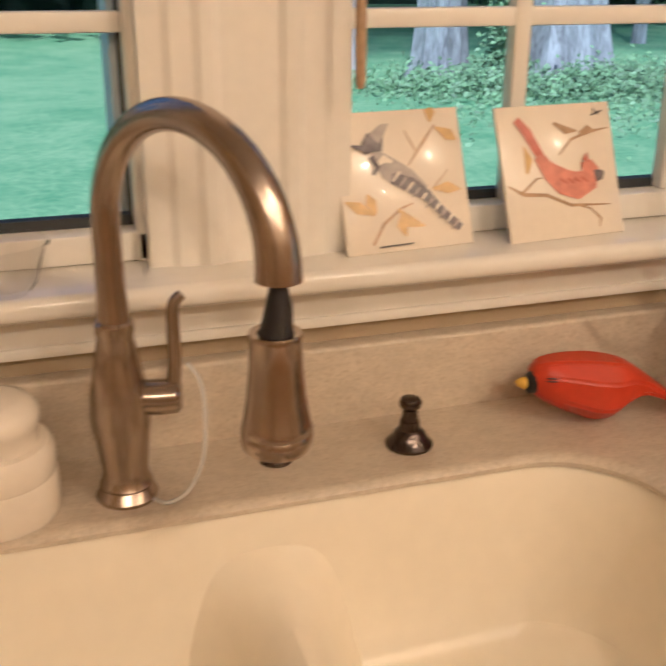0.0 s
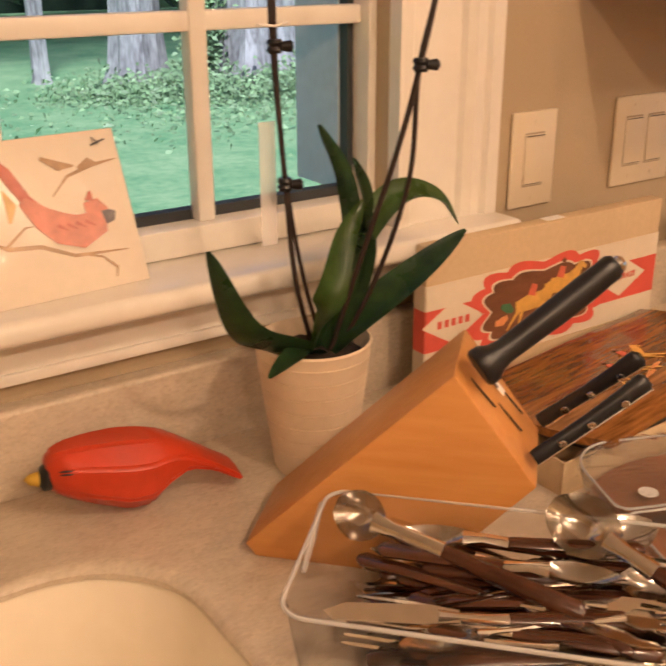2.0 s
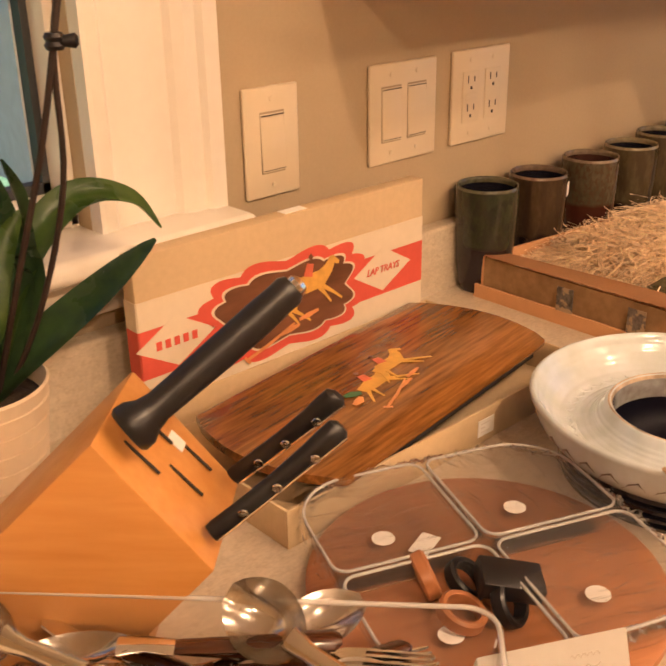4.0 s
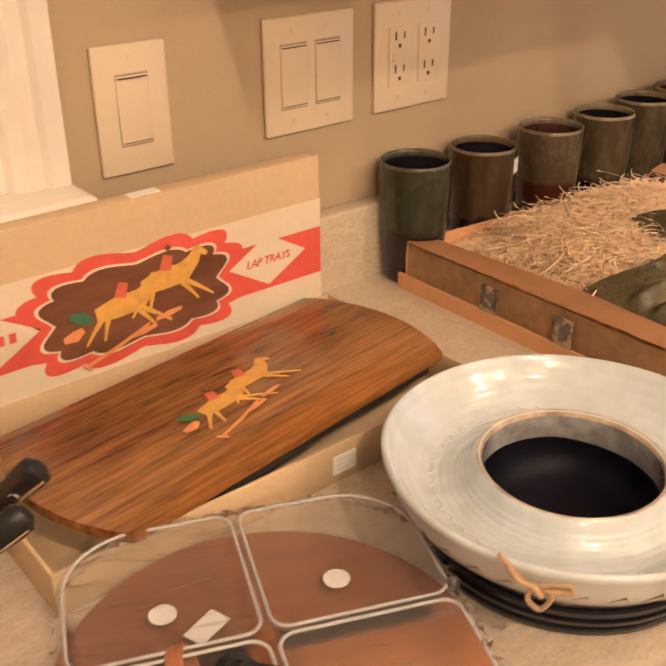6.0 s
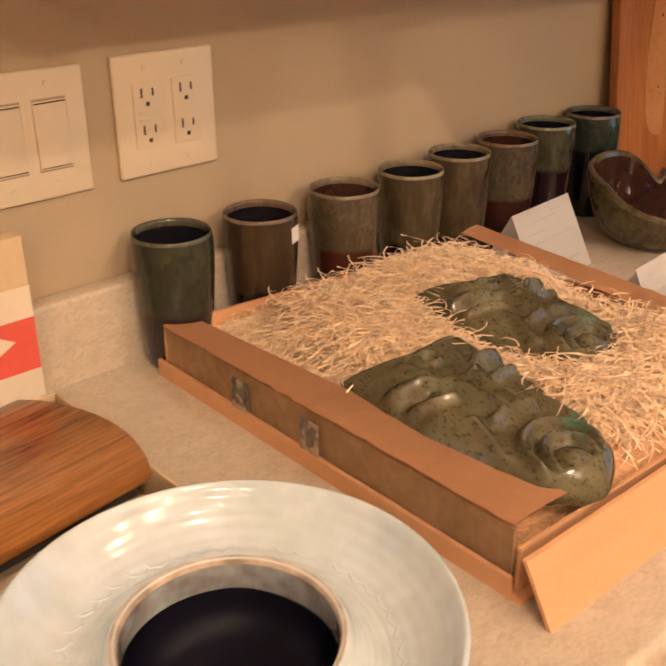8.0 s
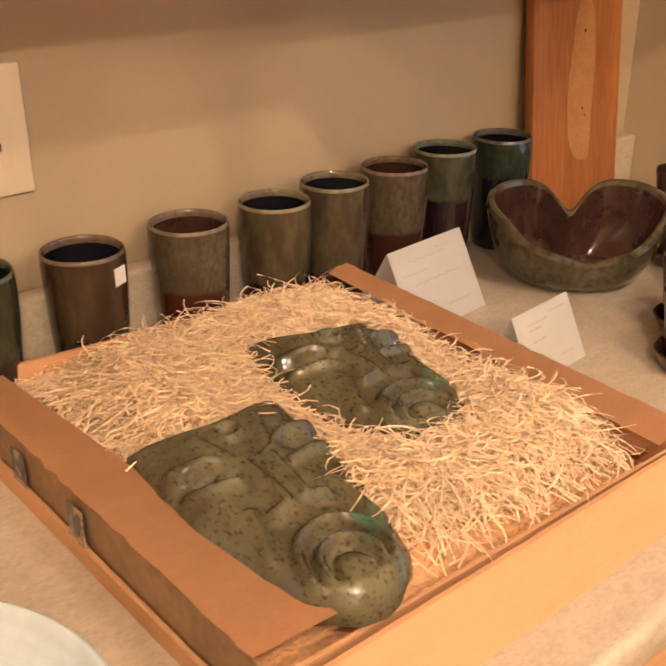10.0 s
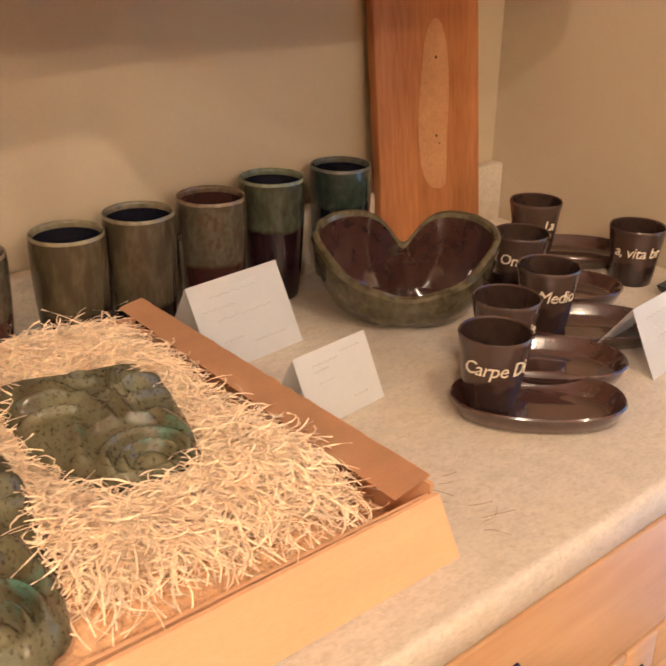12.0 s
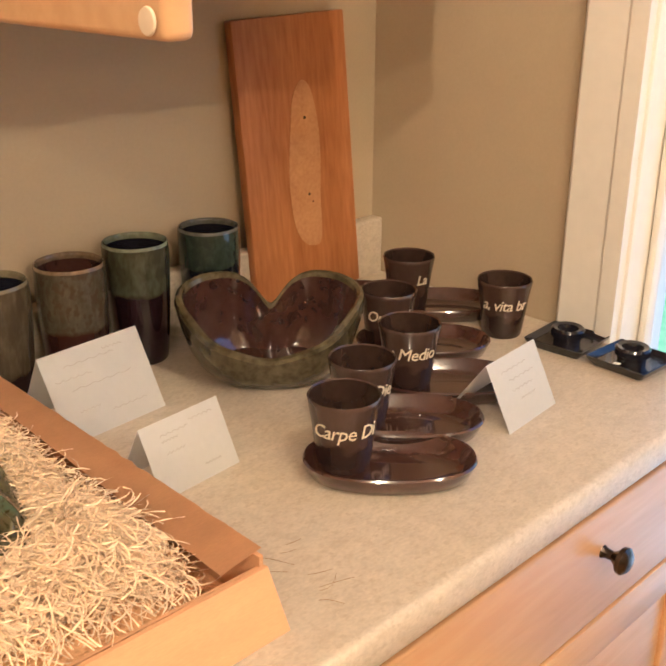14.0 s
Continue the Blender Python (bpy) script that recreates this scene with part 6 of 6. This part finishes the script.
def mask(m, L, wide, label, seed, sink=0.0):
    """A glazed ceramic relief mask as one plain sheet; y runs from chin (0) to brow (L); wide is its width at the brow."""
    b = bmesh.new()
    nu, nv = 110, 130
    rows = []
    # raised lines in face units: flaring brows, lids, sides of the nose, wings of the nose, cheek folds
    lines = []
    for s in (-1, 1):
        lines += [((0.17 * s, 0.66), (0.50 * s, 0.735), 0.0095, 0.030), ((0.50 * s, 0.735), (0.90 * s, 0.745), 0.0085, 0.034), ((0.34 * s, 0.60), (0.86 * s, 0.635), 0.0055, 0.022), ((0.17 * s, 0.66), (0.13 * s, 0.42), 0.0085, 0.024), ((0.13 * s, 0.42), (0.34 * s, 0.40), 0.0075, 0.026), ((0.17 * s, 0.66), (0.40 * s, 0.86), 0.006, 0.026), ((0.52 * s, 0.45), (0.82 * s, 0.24), 0.005, 0.030)]

    def near(u, v, a, c):
        ax, ay, cx, cy = a[0] * 0.31, a[1], c[0] * 0.31, c[1]
        px, py = u * 0.31, v
        t = max(0.0, min(1.0, ((px - ax) * (cx - ax) + (py - ay) * (cy - ay)) / ((cx - ax) ** 2 + (cy - ay) ** 2)))
        return math.hypot(px - ax - t * (cx - ax), py - ay - t * (cy - ay))

    for j in range(nv + 1):
        v = j / nv
        half = wide / 2 * (0.62 + 0.36 * min(1.0, v / 0.55) ** 0.9 + 0.02 * v)
        if v < 0.12:
            half *= 0.72 + 0.28 * math.sqrt(max(0.0, 1 - ((0.12 - v) / 0.12) ** 2))
        row = []
        for i in range(nu + 1):
            u = -1 + 2 * i / nu
            ylocal = L * v + v ** 3 * (0.019 * abs(u) ** 1.6 - 0.008) + (1 - v) ** 4 * 0.016 * u * u + 0.004 * math.sin(u * 2.2 + seed) * v
            rise = min(1.0, (v / 0.07) ** 0.6) * (1 if v < 0.93 else 1 - 0.75 * ((v - 0.93) / 0.07) ** 2)
            z = 0.024 * (1 - abs(u) ** 5) ** 0.6 * rise
            z += max(1.15 * h * math.exp(-(near(u, v, a, c) / w) ** 2) for a, c, h, w in lines) * rise
            z += 0.007 * math.exp(-(u / 0.13) ** 2 - ((v - 0.50) / 0.13) ** 2)
            z -= 0.007 * math.exp(-((abs(u) - 0.56) / 0.26) ** 2 - ((v - 0.685) / 0.022) ** 2)
            ring = math.hypot(u * 0.31, v - 0.86)
            z += (0.005 * math.exp(-((ring - 0.045) / 0.014) ** 2) - 0.003 * math.exp(-(ring / 0.02) ** 2)) * rise
            rr = math.hypot(u / 0.68, (v - 0.10) / 0.205)
            if v > 0.08:
                fade = min(1.0, (v - 0.08) / 0.05)
                z += (0.0085 * math.exp(-((rr - 0.98) / 0.10) ** 2) - 0.004 * math.exp(-((rr - 0.80) / 0.07) ** 2) + 0.006 * math.exp(-((rr - 0.64) / 0.07) ** 2) - 0.005 * math.exp(-((rr - 0.46) / 0.08) ** 2) + 0.006 * math.exp(-(rr / 0.30) ** 2)) * fade
            z += 0.0012 * noise.noise(Vector((u * 3 + seed, v * 6, 0)))
            row.append(b.verts.new((u * half, ylocal, z - 0.008 - sink)))
        rows.append(row)
    for p, q in zip(rows, rows[1:]):
        for i in range(nu):
            b.faces.new((p[i], p[i + 1], q[i + 1], q[i]))
    bmesh.ops.solidify(b, geom=b.faces[:], thickness=0.006)
    ob = part("ceramic_mask", b, MASKGLAZE, None, "")
    ob.matrix_world = m
    return tagged(ob, label, "mask", "ceramic masks")


mask(pose(1.581, 0.403, CZ + 0.052) @ pose(0, 0, 0, 3, -2, -7), 0.240, 0.138, "glossy olive-green ceramic mask lying on wood shavings", 1.0)
mask(pose(1.754, 0.516, CZ + 0.055) @ pose(0, 0, 0, 4, 4, -5), 0.194, 0.146, "glossy olive-green ceramic mask half sunk in shavings", 2.4)

for k in range(8):
    x, y, a = rnd.uniform(1.935, 2.0), rnd.uniform(0.355, 0.46), rnd.uniform(-1.2, 0.4)
    ln = rnd.uniform(0.015, 0.045)
    f = thing("loose_fibre", "thin dark packing fibre lying on the counter by the box", "fibre", pose(x, y, CZ + 0.0006, 0, 0, math.degrees(a)), "loose packing fibres")
    part("strand", sweep(smoothline([(0, 0, 0), (ln * 0.4, rnd.uniform(-0.004, 0.004), 0.0012), (ln, rnd.uniform(-0.006, 0.006), 0)], 4), 0.00022, 5), KRAFT, f)

# ---- heart bowl ----
t = thing("heart_bowl", "heart-shaped stoneware bowl, olive rim and dark brown glaze inside", "bowl", pose(2.240, 0.745, CZ) @ pose(0, 0, 0, 0, 0, math.degrees(math.atan2(0.75, 0.66))))


def heart_pick(a, table):
    """Smoothly between rows of (degrees from the notch, value)."""
    d = abs(math.degrees(math.atan2(math.sin(a), math.cos(a))))
    for (a0, v0), (a1, v1) in zip(table, table[1:]):
        if d <= a1:
            u = (d - a0) / (a1 - a0)
            u = u * u * (3 - 2 * u)
            return v0 + (v1 - v0) * u
    return table[-1][1]


def heart_mean(a, table):
    return sum(heart_pick(a + radians(k), table) for k in range(-12, 13, 2)) / 13


def heart_r(a):
    return heart_mean(a, ((0, 0.040), (14, 0.052), (48, 0.086), (90, 0.117), (140, 0.098), (180, 0.078)))


def heart_z(a):
    return heart_mean(a, ((0, 0.068), (40, 0.109), (68, 0.112), (97, 0.098), (140, 0.060), (180, 0.042)))


def heart_shell(levels):
    b = bmesh.new()
    rings = []
    n = 96
    for f, zf, off in levels:
        ring = []
        for i in range(n):
            a = 2 * math.pi * i / n
            r = heart_r(a) * f + 0.05 * (1 - f) * (0.4 + 0.6 * f)
            ring.append(b.verts.new((r * math.cos(a) + off[0] * math.cos(a), r * math.sin(a) + off[0] * math.sin(a), heart_z(a) * zf + off[1])))
        rings.append(ring)
    for p, q in zip(rings, rings[1:]):
        for i in range(n):
            b.faces.new((p[i], p[(i + 1) % n], q[(i + 1) % n], q[i]))
    return b, rings


b, rings = heart_shell([(0.20, 0.0, (0, 0)), (0.40, 0.0, (0, 0.0005)), (0.50, 0.05, (0, 0)), (0.66, 0.18, (0, 0)), (0.82, 0.42, (0, 0)), (0.94, 0.72, (0, 0)), (0.99, 0.92, (0, 0)), (1.0, 0.96, (0.0005, 0)), (1.0, 1.0, (-0.001, 0.0025)), (1.0, 1.0, (-0.005, 0.0045)), (1.0, 1.0, (-0.009, 0.0025)), (1.0, 0.97, (-0.0105, 0))])
b.faces.new(rings[0])
part("outer_wall", b, OLIVERIM, t, "mottled olive outside")
b, rings = heart_shell([(1.0, 0.97, (-0.0105, 0)), (0.97, 0.85, (-0.010, 0)), (0.90, 0.62, (-0.009, 0.002)), (0.78, 0.38, (-0.008, 0.003)), (0.62, 0.19, (-0.006, 0.004)), (0.42, 0.09, (0, 0.005)), (0.15, 0.07, (0, 0.005))])
b.faces.new(rings[-1])
part("inner_glaze", b, BROWNGLAZE, t, "dark brown glossy inside")
fleck(BROWNGLAZE, (0.085, 0.050, 0.040), 9, 0.60, 0.80)
pb = thing("paper_scrap", "tiny white paper scrap in the heart bowl", "paper", pose(2.195, 0.695, CZ + 0.024) @ pose(0, 0, 0, 0, 10, 30))
part("paper", bx(-0.006, 0.006, -0.004, 0.004, 0, 0.0006), CARD, pb, smooth=False)

# ---- mugs on oval saucers ----
PDIR = math.degrees(math.atan2(-0.70, 0.72))


def saucer(x, y, label="dark brown glazed oval saucer"):
    t = thing("oval_saucer", label, "saucer", pose(x, y, CZ) @ pose(0, 0, 0, 0, 0, PDIR), "oval saucers")
    b = bmesh.new()
    loops = []
    for ins, z in ((0.030, 0.0), (0.012, 0.0), (0.007, 0.003), (0.002, 0.0145), (0.0, 0.0195), (0.0015, 0.0215), (0.0045, 0.0195), (0.010, 0.0095), (0.016, 0.005), (0.035, 0.0045)):
        L, w = 0.176 - 2 * ins, 0.106 - 2 * ins
        loops.append([b.verts.new((xx, yy, z)) for xx, yy in [(L / 2 * math.copysign(abs(math.cos(a)) ** 0.86, math.cos(a)), w / 2 * math.copysign(abs(math.sin(a)) ** 0.86, math.sin(a))) for a in [2 * math.pi * k / 48 for k in range(48)]]])
    for p, q in zip(loops, loops[1:]):
        for i in range(len(p)):
            j = (i + 1) % len(p)
            b.faces.new((p[i], p[j], q[j], q[i]))
    b.faces.new(loops[0][::-1])
    b.faces.new(loops[-1])
    part("dish", b, BROWNGLAZE, t)
    return t


def mug(x, y, z, word, turn, label):
    t = thing("espresso_cup", label, "cup", pose(x, y, z) @ pose(0, 0, 0, 0, 0, turn), "lettered cups")
    g = glaze("cup_glaze", (0.056, 0.032, 0.024), (0.030, 0.017, 0.015), 0.030, 0.15, 0.15, 30, 0.002, 0.012)
    part("cup_body", lathe([(0, 0), (0.0255, 0), (0.027, 0.002), (0.0285, 0.012), (0.0335, 0.052), (0.0370, 0.074), (0.0376, 0.0775), (0.0366, 0.0795), (0.0350, 0.078)], 52), g, t)
    part("inside", lathe([(0.0350, 0.078), (0.0335, 0.066), (0.030, 0.04), (0.026, 0.010), (0.022, 0.006), (0, 0.0055)], 52), MUGBROWN, t)
    lettering(word, 0.0205, LETTER, t, pose(0, 0, 0.050), 0.0343, "lettering", "cream slip lettering")
    return t


MUGS = [(2.133, 0.511, 1, "Carpe Di", 0), (2.212, 0.562, 1, "Die", -42), (2.327, 0.594, 1, "n Medio", -6), (2.397, 0.692, 1, "Omnia l", -2), (2.527, 0.770, 1, "La", -35), (2.553, 0.620, 0, "a, vita br", -4)]
for x, y, on, word, tr in MUGS:
    if on:
        saucer(x + 0.046 * 0.72 - 0.012 * 0.70, y - 0.046 * 0.70 - 0.012 * 0.72)
    facing = math.degrees(math.atan2(-0.09 - y, 1.52 - x)) + 90
    mug(x, y, CZ + (0.0048 if on else 0.0), word, facing - tr, "dark brown cup with cream script standing on an oval saucer" if on else "dark brown cup with cream script on the counter")
saucer(2.48, 0.845, "dark brown glazed oval saucer beside the board")

# ---- candle holders ----
for x, y, turn in ((2.578, 0.531, 4), (2.580, 0.437, -3)):
    t = thing("candle_holder", "square black glazed dish with a round candle cup", "candle holder", pose(x, y, CZ) @ pose(0, 0, 0, 0, 0, turn), "candle holders")
    b = bmesh.new()
    loops = []
    for s, z in ((0.030, 0.0), (0.034, 0.0), (0.041, 0.009), (0.0425, 0.013), (0.041, 0.0135), (0.036, 0.006), (0.02, 0.0045)):
        loops.append([b.verts.new((xx, yy, z)) for xx, yy in roundrect(2 * s, 2 * s, 0.004, 4)])
    for p, q in zip(loops, loops[1:]):
        for i in range(len(p)):
            j = (i + 1) % len(p)
            b.faces.new((p[i], p[j], q[j], q[i]))
    b.faces.new(loops[0][::-1])
    b.faces.new(loops[-1])
    part("dish", b, DARKGLAZE, t)
    part("candle_cup", lathe([(0, 0.0046), (0.018, 0.0046), (0.018, 0.012), (0.022, 0.016), (0.0225, 0.024), (0.020, 0.027), (0.014, 0.0255), (0.012, 0.018), (0, 0.016)], 32), DARKGLAZE, t)
    if y < 0.5:
        part("price_label", bx(-0.006, 0.006, -0.004, 0.004, 0, 0.0006), CARD, t, "tiny white price label", False, pose(-0.027, 0.004, 0.009, 0, 12, 20))

# ---- leaning board ----
bm_ = Matrix.Translation((2.457, 0.898, CZ)) @ pose(0, 0, 0, -4.0, 0, 0) @ pose(0, 0, 0, 0, -2.0, 0)
t = thing("pine_board", "orange-stained pine board with a pale streak, leaning on the wall", "board", bm_)
part("plank", bx(-0.104, 0.104, 0.0, 0.016, 0.0048, 0.4100, 0.003), BOARDWOOD, t)
streak = [(0.000, 0.085), (0.022, 0.082), (0.030, 0.10), (0.032, 0.15), (0.038, 0.22), (0.036, 0.27), (0.026, 0.31), (0.010, 0.322), (-0.008, 0.30), (-0.018, 0.25), (-0.026, 0.19), (-0.024, 0.13), (-0.014, 0.10)]
blob([(q.x, q.y) for q in smoothline([(x, y, 0) for x, y in streak + streak[:1]], 6)[:-1]], "pale_streak", BOARDPALE, t, 0.0, 0.0006, "pale sapwood streak", pose(0, 0.0001, 0, 90))
for x, z, r in ((0.012, 0.270, 0.002), (0.010, 0.160, 0.0018), (0.016, 0.148, 0.0012)):
    part("knot", lathe([(0, 0.0012), (r, 0.0008), (r * 1.3, 0)], 12), STEM, t, "small dark knot", at=pose(x, -0.0002, z, 90))

# porch floor seen through the glazed door
setting("porch_floor", bx(RX + 0.13, 12.0, -8.0, 0.9, -0.20, -0.06), OUTFRAME, "pale painted porch floor outside the door")

# ---- outside ----
b = bmesh.new()
N = 60
gv = [[b.verts.new((-150 + 300 * (i / N), -60 + 210 * (j / N), -0.35 + 0.008 * max(0, min(60, -60 + 210 * (j / N))) + 0.12 * noise.noise(Vector((i * 0.4, j * 0.3, 0))))) for j in range(N + 1)] for i in range(N + 1)]
for i in range(N):
    for j in range(N):
        b.faces.new((gv[i][j], gv[i + 1][j], gv[i + 1][j + 1], gv[i][j + 1]))
setting("ground", b, GRASS, "sunlit green lawn with shaded patches", True)


def lawn(x, y):
    return -0.35 + 0.008 * min(60, y)


def tree(x, y, r, h, lean, seed, label, limbs=5):
    t = thing("tree", label, "tree", pose(x, y, lawn(x, y)))
    rnd = random.Random(seed)
    b = bmesh.new()
    rings = []
    for k in range(14):
        z = h * (k / 13) ** 1.4
        rr = r * (1 + 0.75 * math.exp(-z / (r * 1.2))) * (1 - 0.55 * z / h)
        ring = []
        for i in range(28):
            a = 2 * math.pi * i / 28
            f = 1 + 0.16 * math.sin(3 * a + seed) + 0.09 * math.sin(7 * a + seed * 2) + 0.05 * noise.noise(Vector((math.cos(a) * 3, math.sin(a) * 3, z * 1.5 + seed)))
            ring.append(b.verts.new((rr * f * math.cos(a) + lean * z, rr * f * math.sin(a), z - 0.2)))
        rings.append(ring)
    for p, q in zip(rings, rings[1:]):
        for i in range(28):
            b.faces.new((p[i], p[(i + 1) % 28], q[(i + 1) % 28], q[i]))
    for k in range(limbs):
        a, z = rnd.uniform(0, 6.28), h * rnd.uniform(0.5, 0.85)
        d = Vector((math.cos(a), math.sin(a), rnd.uniform(0.4, 0.9)))
        o = Vector((lean * z, 0, z))
        join(b, sweep([o, o + d * h * 0.12, o + d * h * 0.27 + Vector((0, 0, h * 0.05))], [r * 0.3, r * 0.2, r * 0.06], 8))
    part("trunk", b, BARK, t)
    verts, faces = [], []
    for k in range(int(220 + 1400 * min(1, r))):
        a, q = rnd.uniform(0, 6.28), rnd.uniform(0.1, 1) ** 0.5
        c = Vector((lean * h + h * 0.36 * q * math.cos(a), h * 0.36 * q * math.sin(a), h * rnd.uniform(0.62, 1.08)))
        u = Vector((rnd.gauss(0, 1), rnd.gauss(0, 1), rnd.gauss(0, 0.6))).normalized()
        v = u.orthogonal().normalized()
        s = h * rnd.uniform(0.012, 0.03)
        n0 = len(verts)
        verts += [c + u * s, c + v * s * 0.5, c - u * s, c - v * s * 0.5]
        faces.append((n0, n0 + 1, n0 + 2, n0 + 3))
    me = bpy.data.meshes.new("crown")
    me.from_pydata(verts, [], faces)
    me.materials.append(IVY)
    cr = new("crown", me)
    cr.parent = t
    return t


def leaves(name, label, spots, size, material, seed, parent=None):
    """Many small leaves, each a bent diamond, round the given spots (x, y, z, spread, rise, count)."""
    rnd = random.Random(seed)
    verts, faces = [], []
    for x, y, z, sx, sz, count in spots:
        for k in range(count):
            c = Vector((x + rnd.gauss(0, sx), y + rnd.gauss(0, sx * 0.7), z + abs(rnd.gauss(0, sz))))
            u = Vector((rnd.gauss(0, 1), rnd.gauss(0, 1), rnd.gauss(0, 0.7))).normalized()
            v = u.orthogonal().normalized()
            s = size * rnd.uniform(0.6, 1.4)
            n0 = len(verts)
            verts += [c + u * s, c + v * s * 0.6 + Vector((0, 0, s * 0.2)), c - u * s, c - v * s * 0.6 + Vector((0, 0, s * 0.2))]
            faces.append((n0, n0 + 1, n0 + 2, n0 + 3))
    me = bpy.data.meshes.new(name)
    me.from_pydata(verts, [], faces)
    me.materials.append(material)
    return tagged(new(name, me), label, "ivy" if "ivy" in name else "foliage", kind="stuff")


tree(5.60, 12.5, 0.30, 15, 0.0, 1, "broad pale grey tree trunk with ivy round its foot")
tree(7.05, 11.9, 0.50, 16, 0.01, 2, "broad pale grey tree trunk with ivy round its foot")
tree(4.55, 13.4, 0.11, 10, 0.0, 3, "slender grey tree trunk on the lawn", 3)
tree(11.2, 16.0, 0.12, 10, 0.0, 5, "slender grey tree trunk on the lawn", 3)
leaves("ivy_bed", "low ivy and ground cover round the tree trunks", [(5.5, 11.6, -0.27, 0.7, 0.12, 3000), (6.6, 11.0, -0.27, 0.8, 0.14, 5000), (7.6, 10.9, -0.27, 0.6, 0.16, 3000), (6.25, 11.8, 0.0, 0.16, 0.8, 2200), (6.3, 10.0, -0.29, 1.3, 0.04, 3500)], 0.038, IVY, 4)
spots = [(random.uniform(-16, 26), random.uniform(19, 25), random.uniform(0.0, 3.0), 1.2, 1.0, 120) for k in range(70)]
leaves("undergrowth", "dark leafy undergrowth at the edge of the lawn", spots, 0.3, IVY, 6)
b = bmesh.new()
pv = [[b.verts.new((-70 + 160 * i / 40, 27 + 2 * math.sin(i), -1 + 13 * j)) for j in range(2)] for i in range(41)]
for i in range(40):
    b.faces.new((pv[i][0], pv[i + 1][0], pv[i + 1][1], pv[i][1]))
setting("backdrop", b, WOODS, "dark woods beyond the lawn", True)
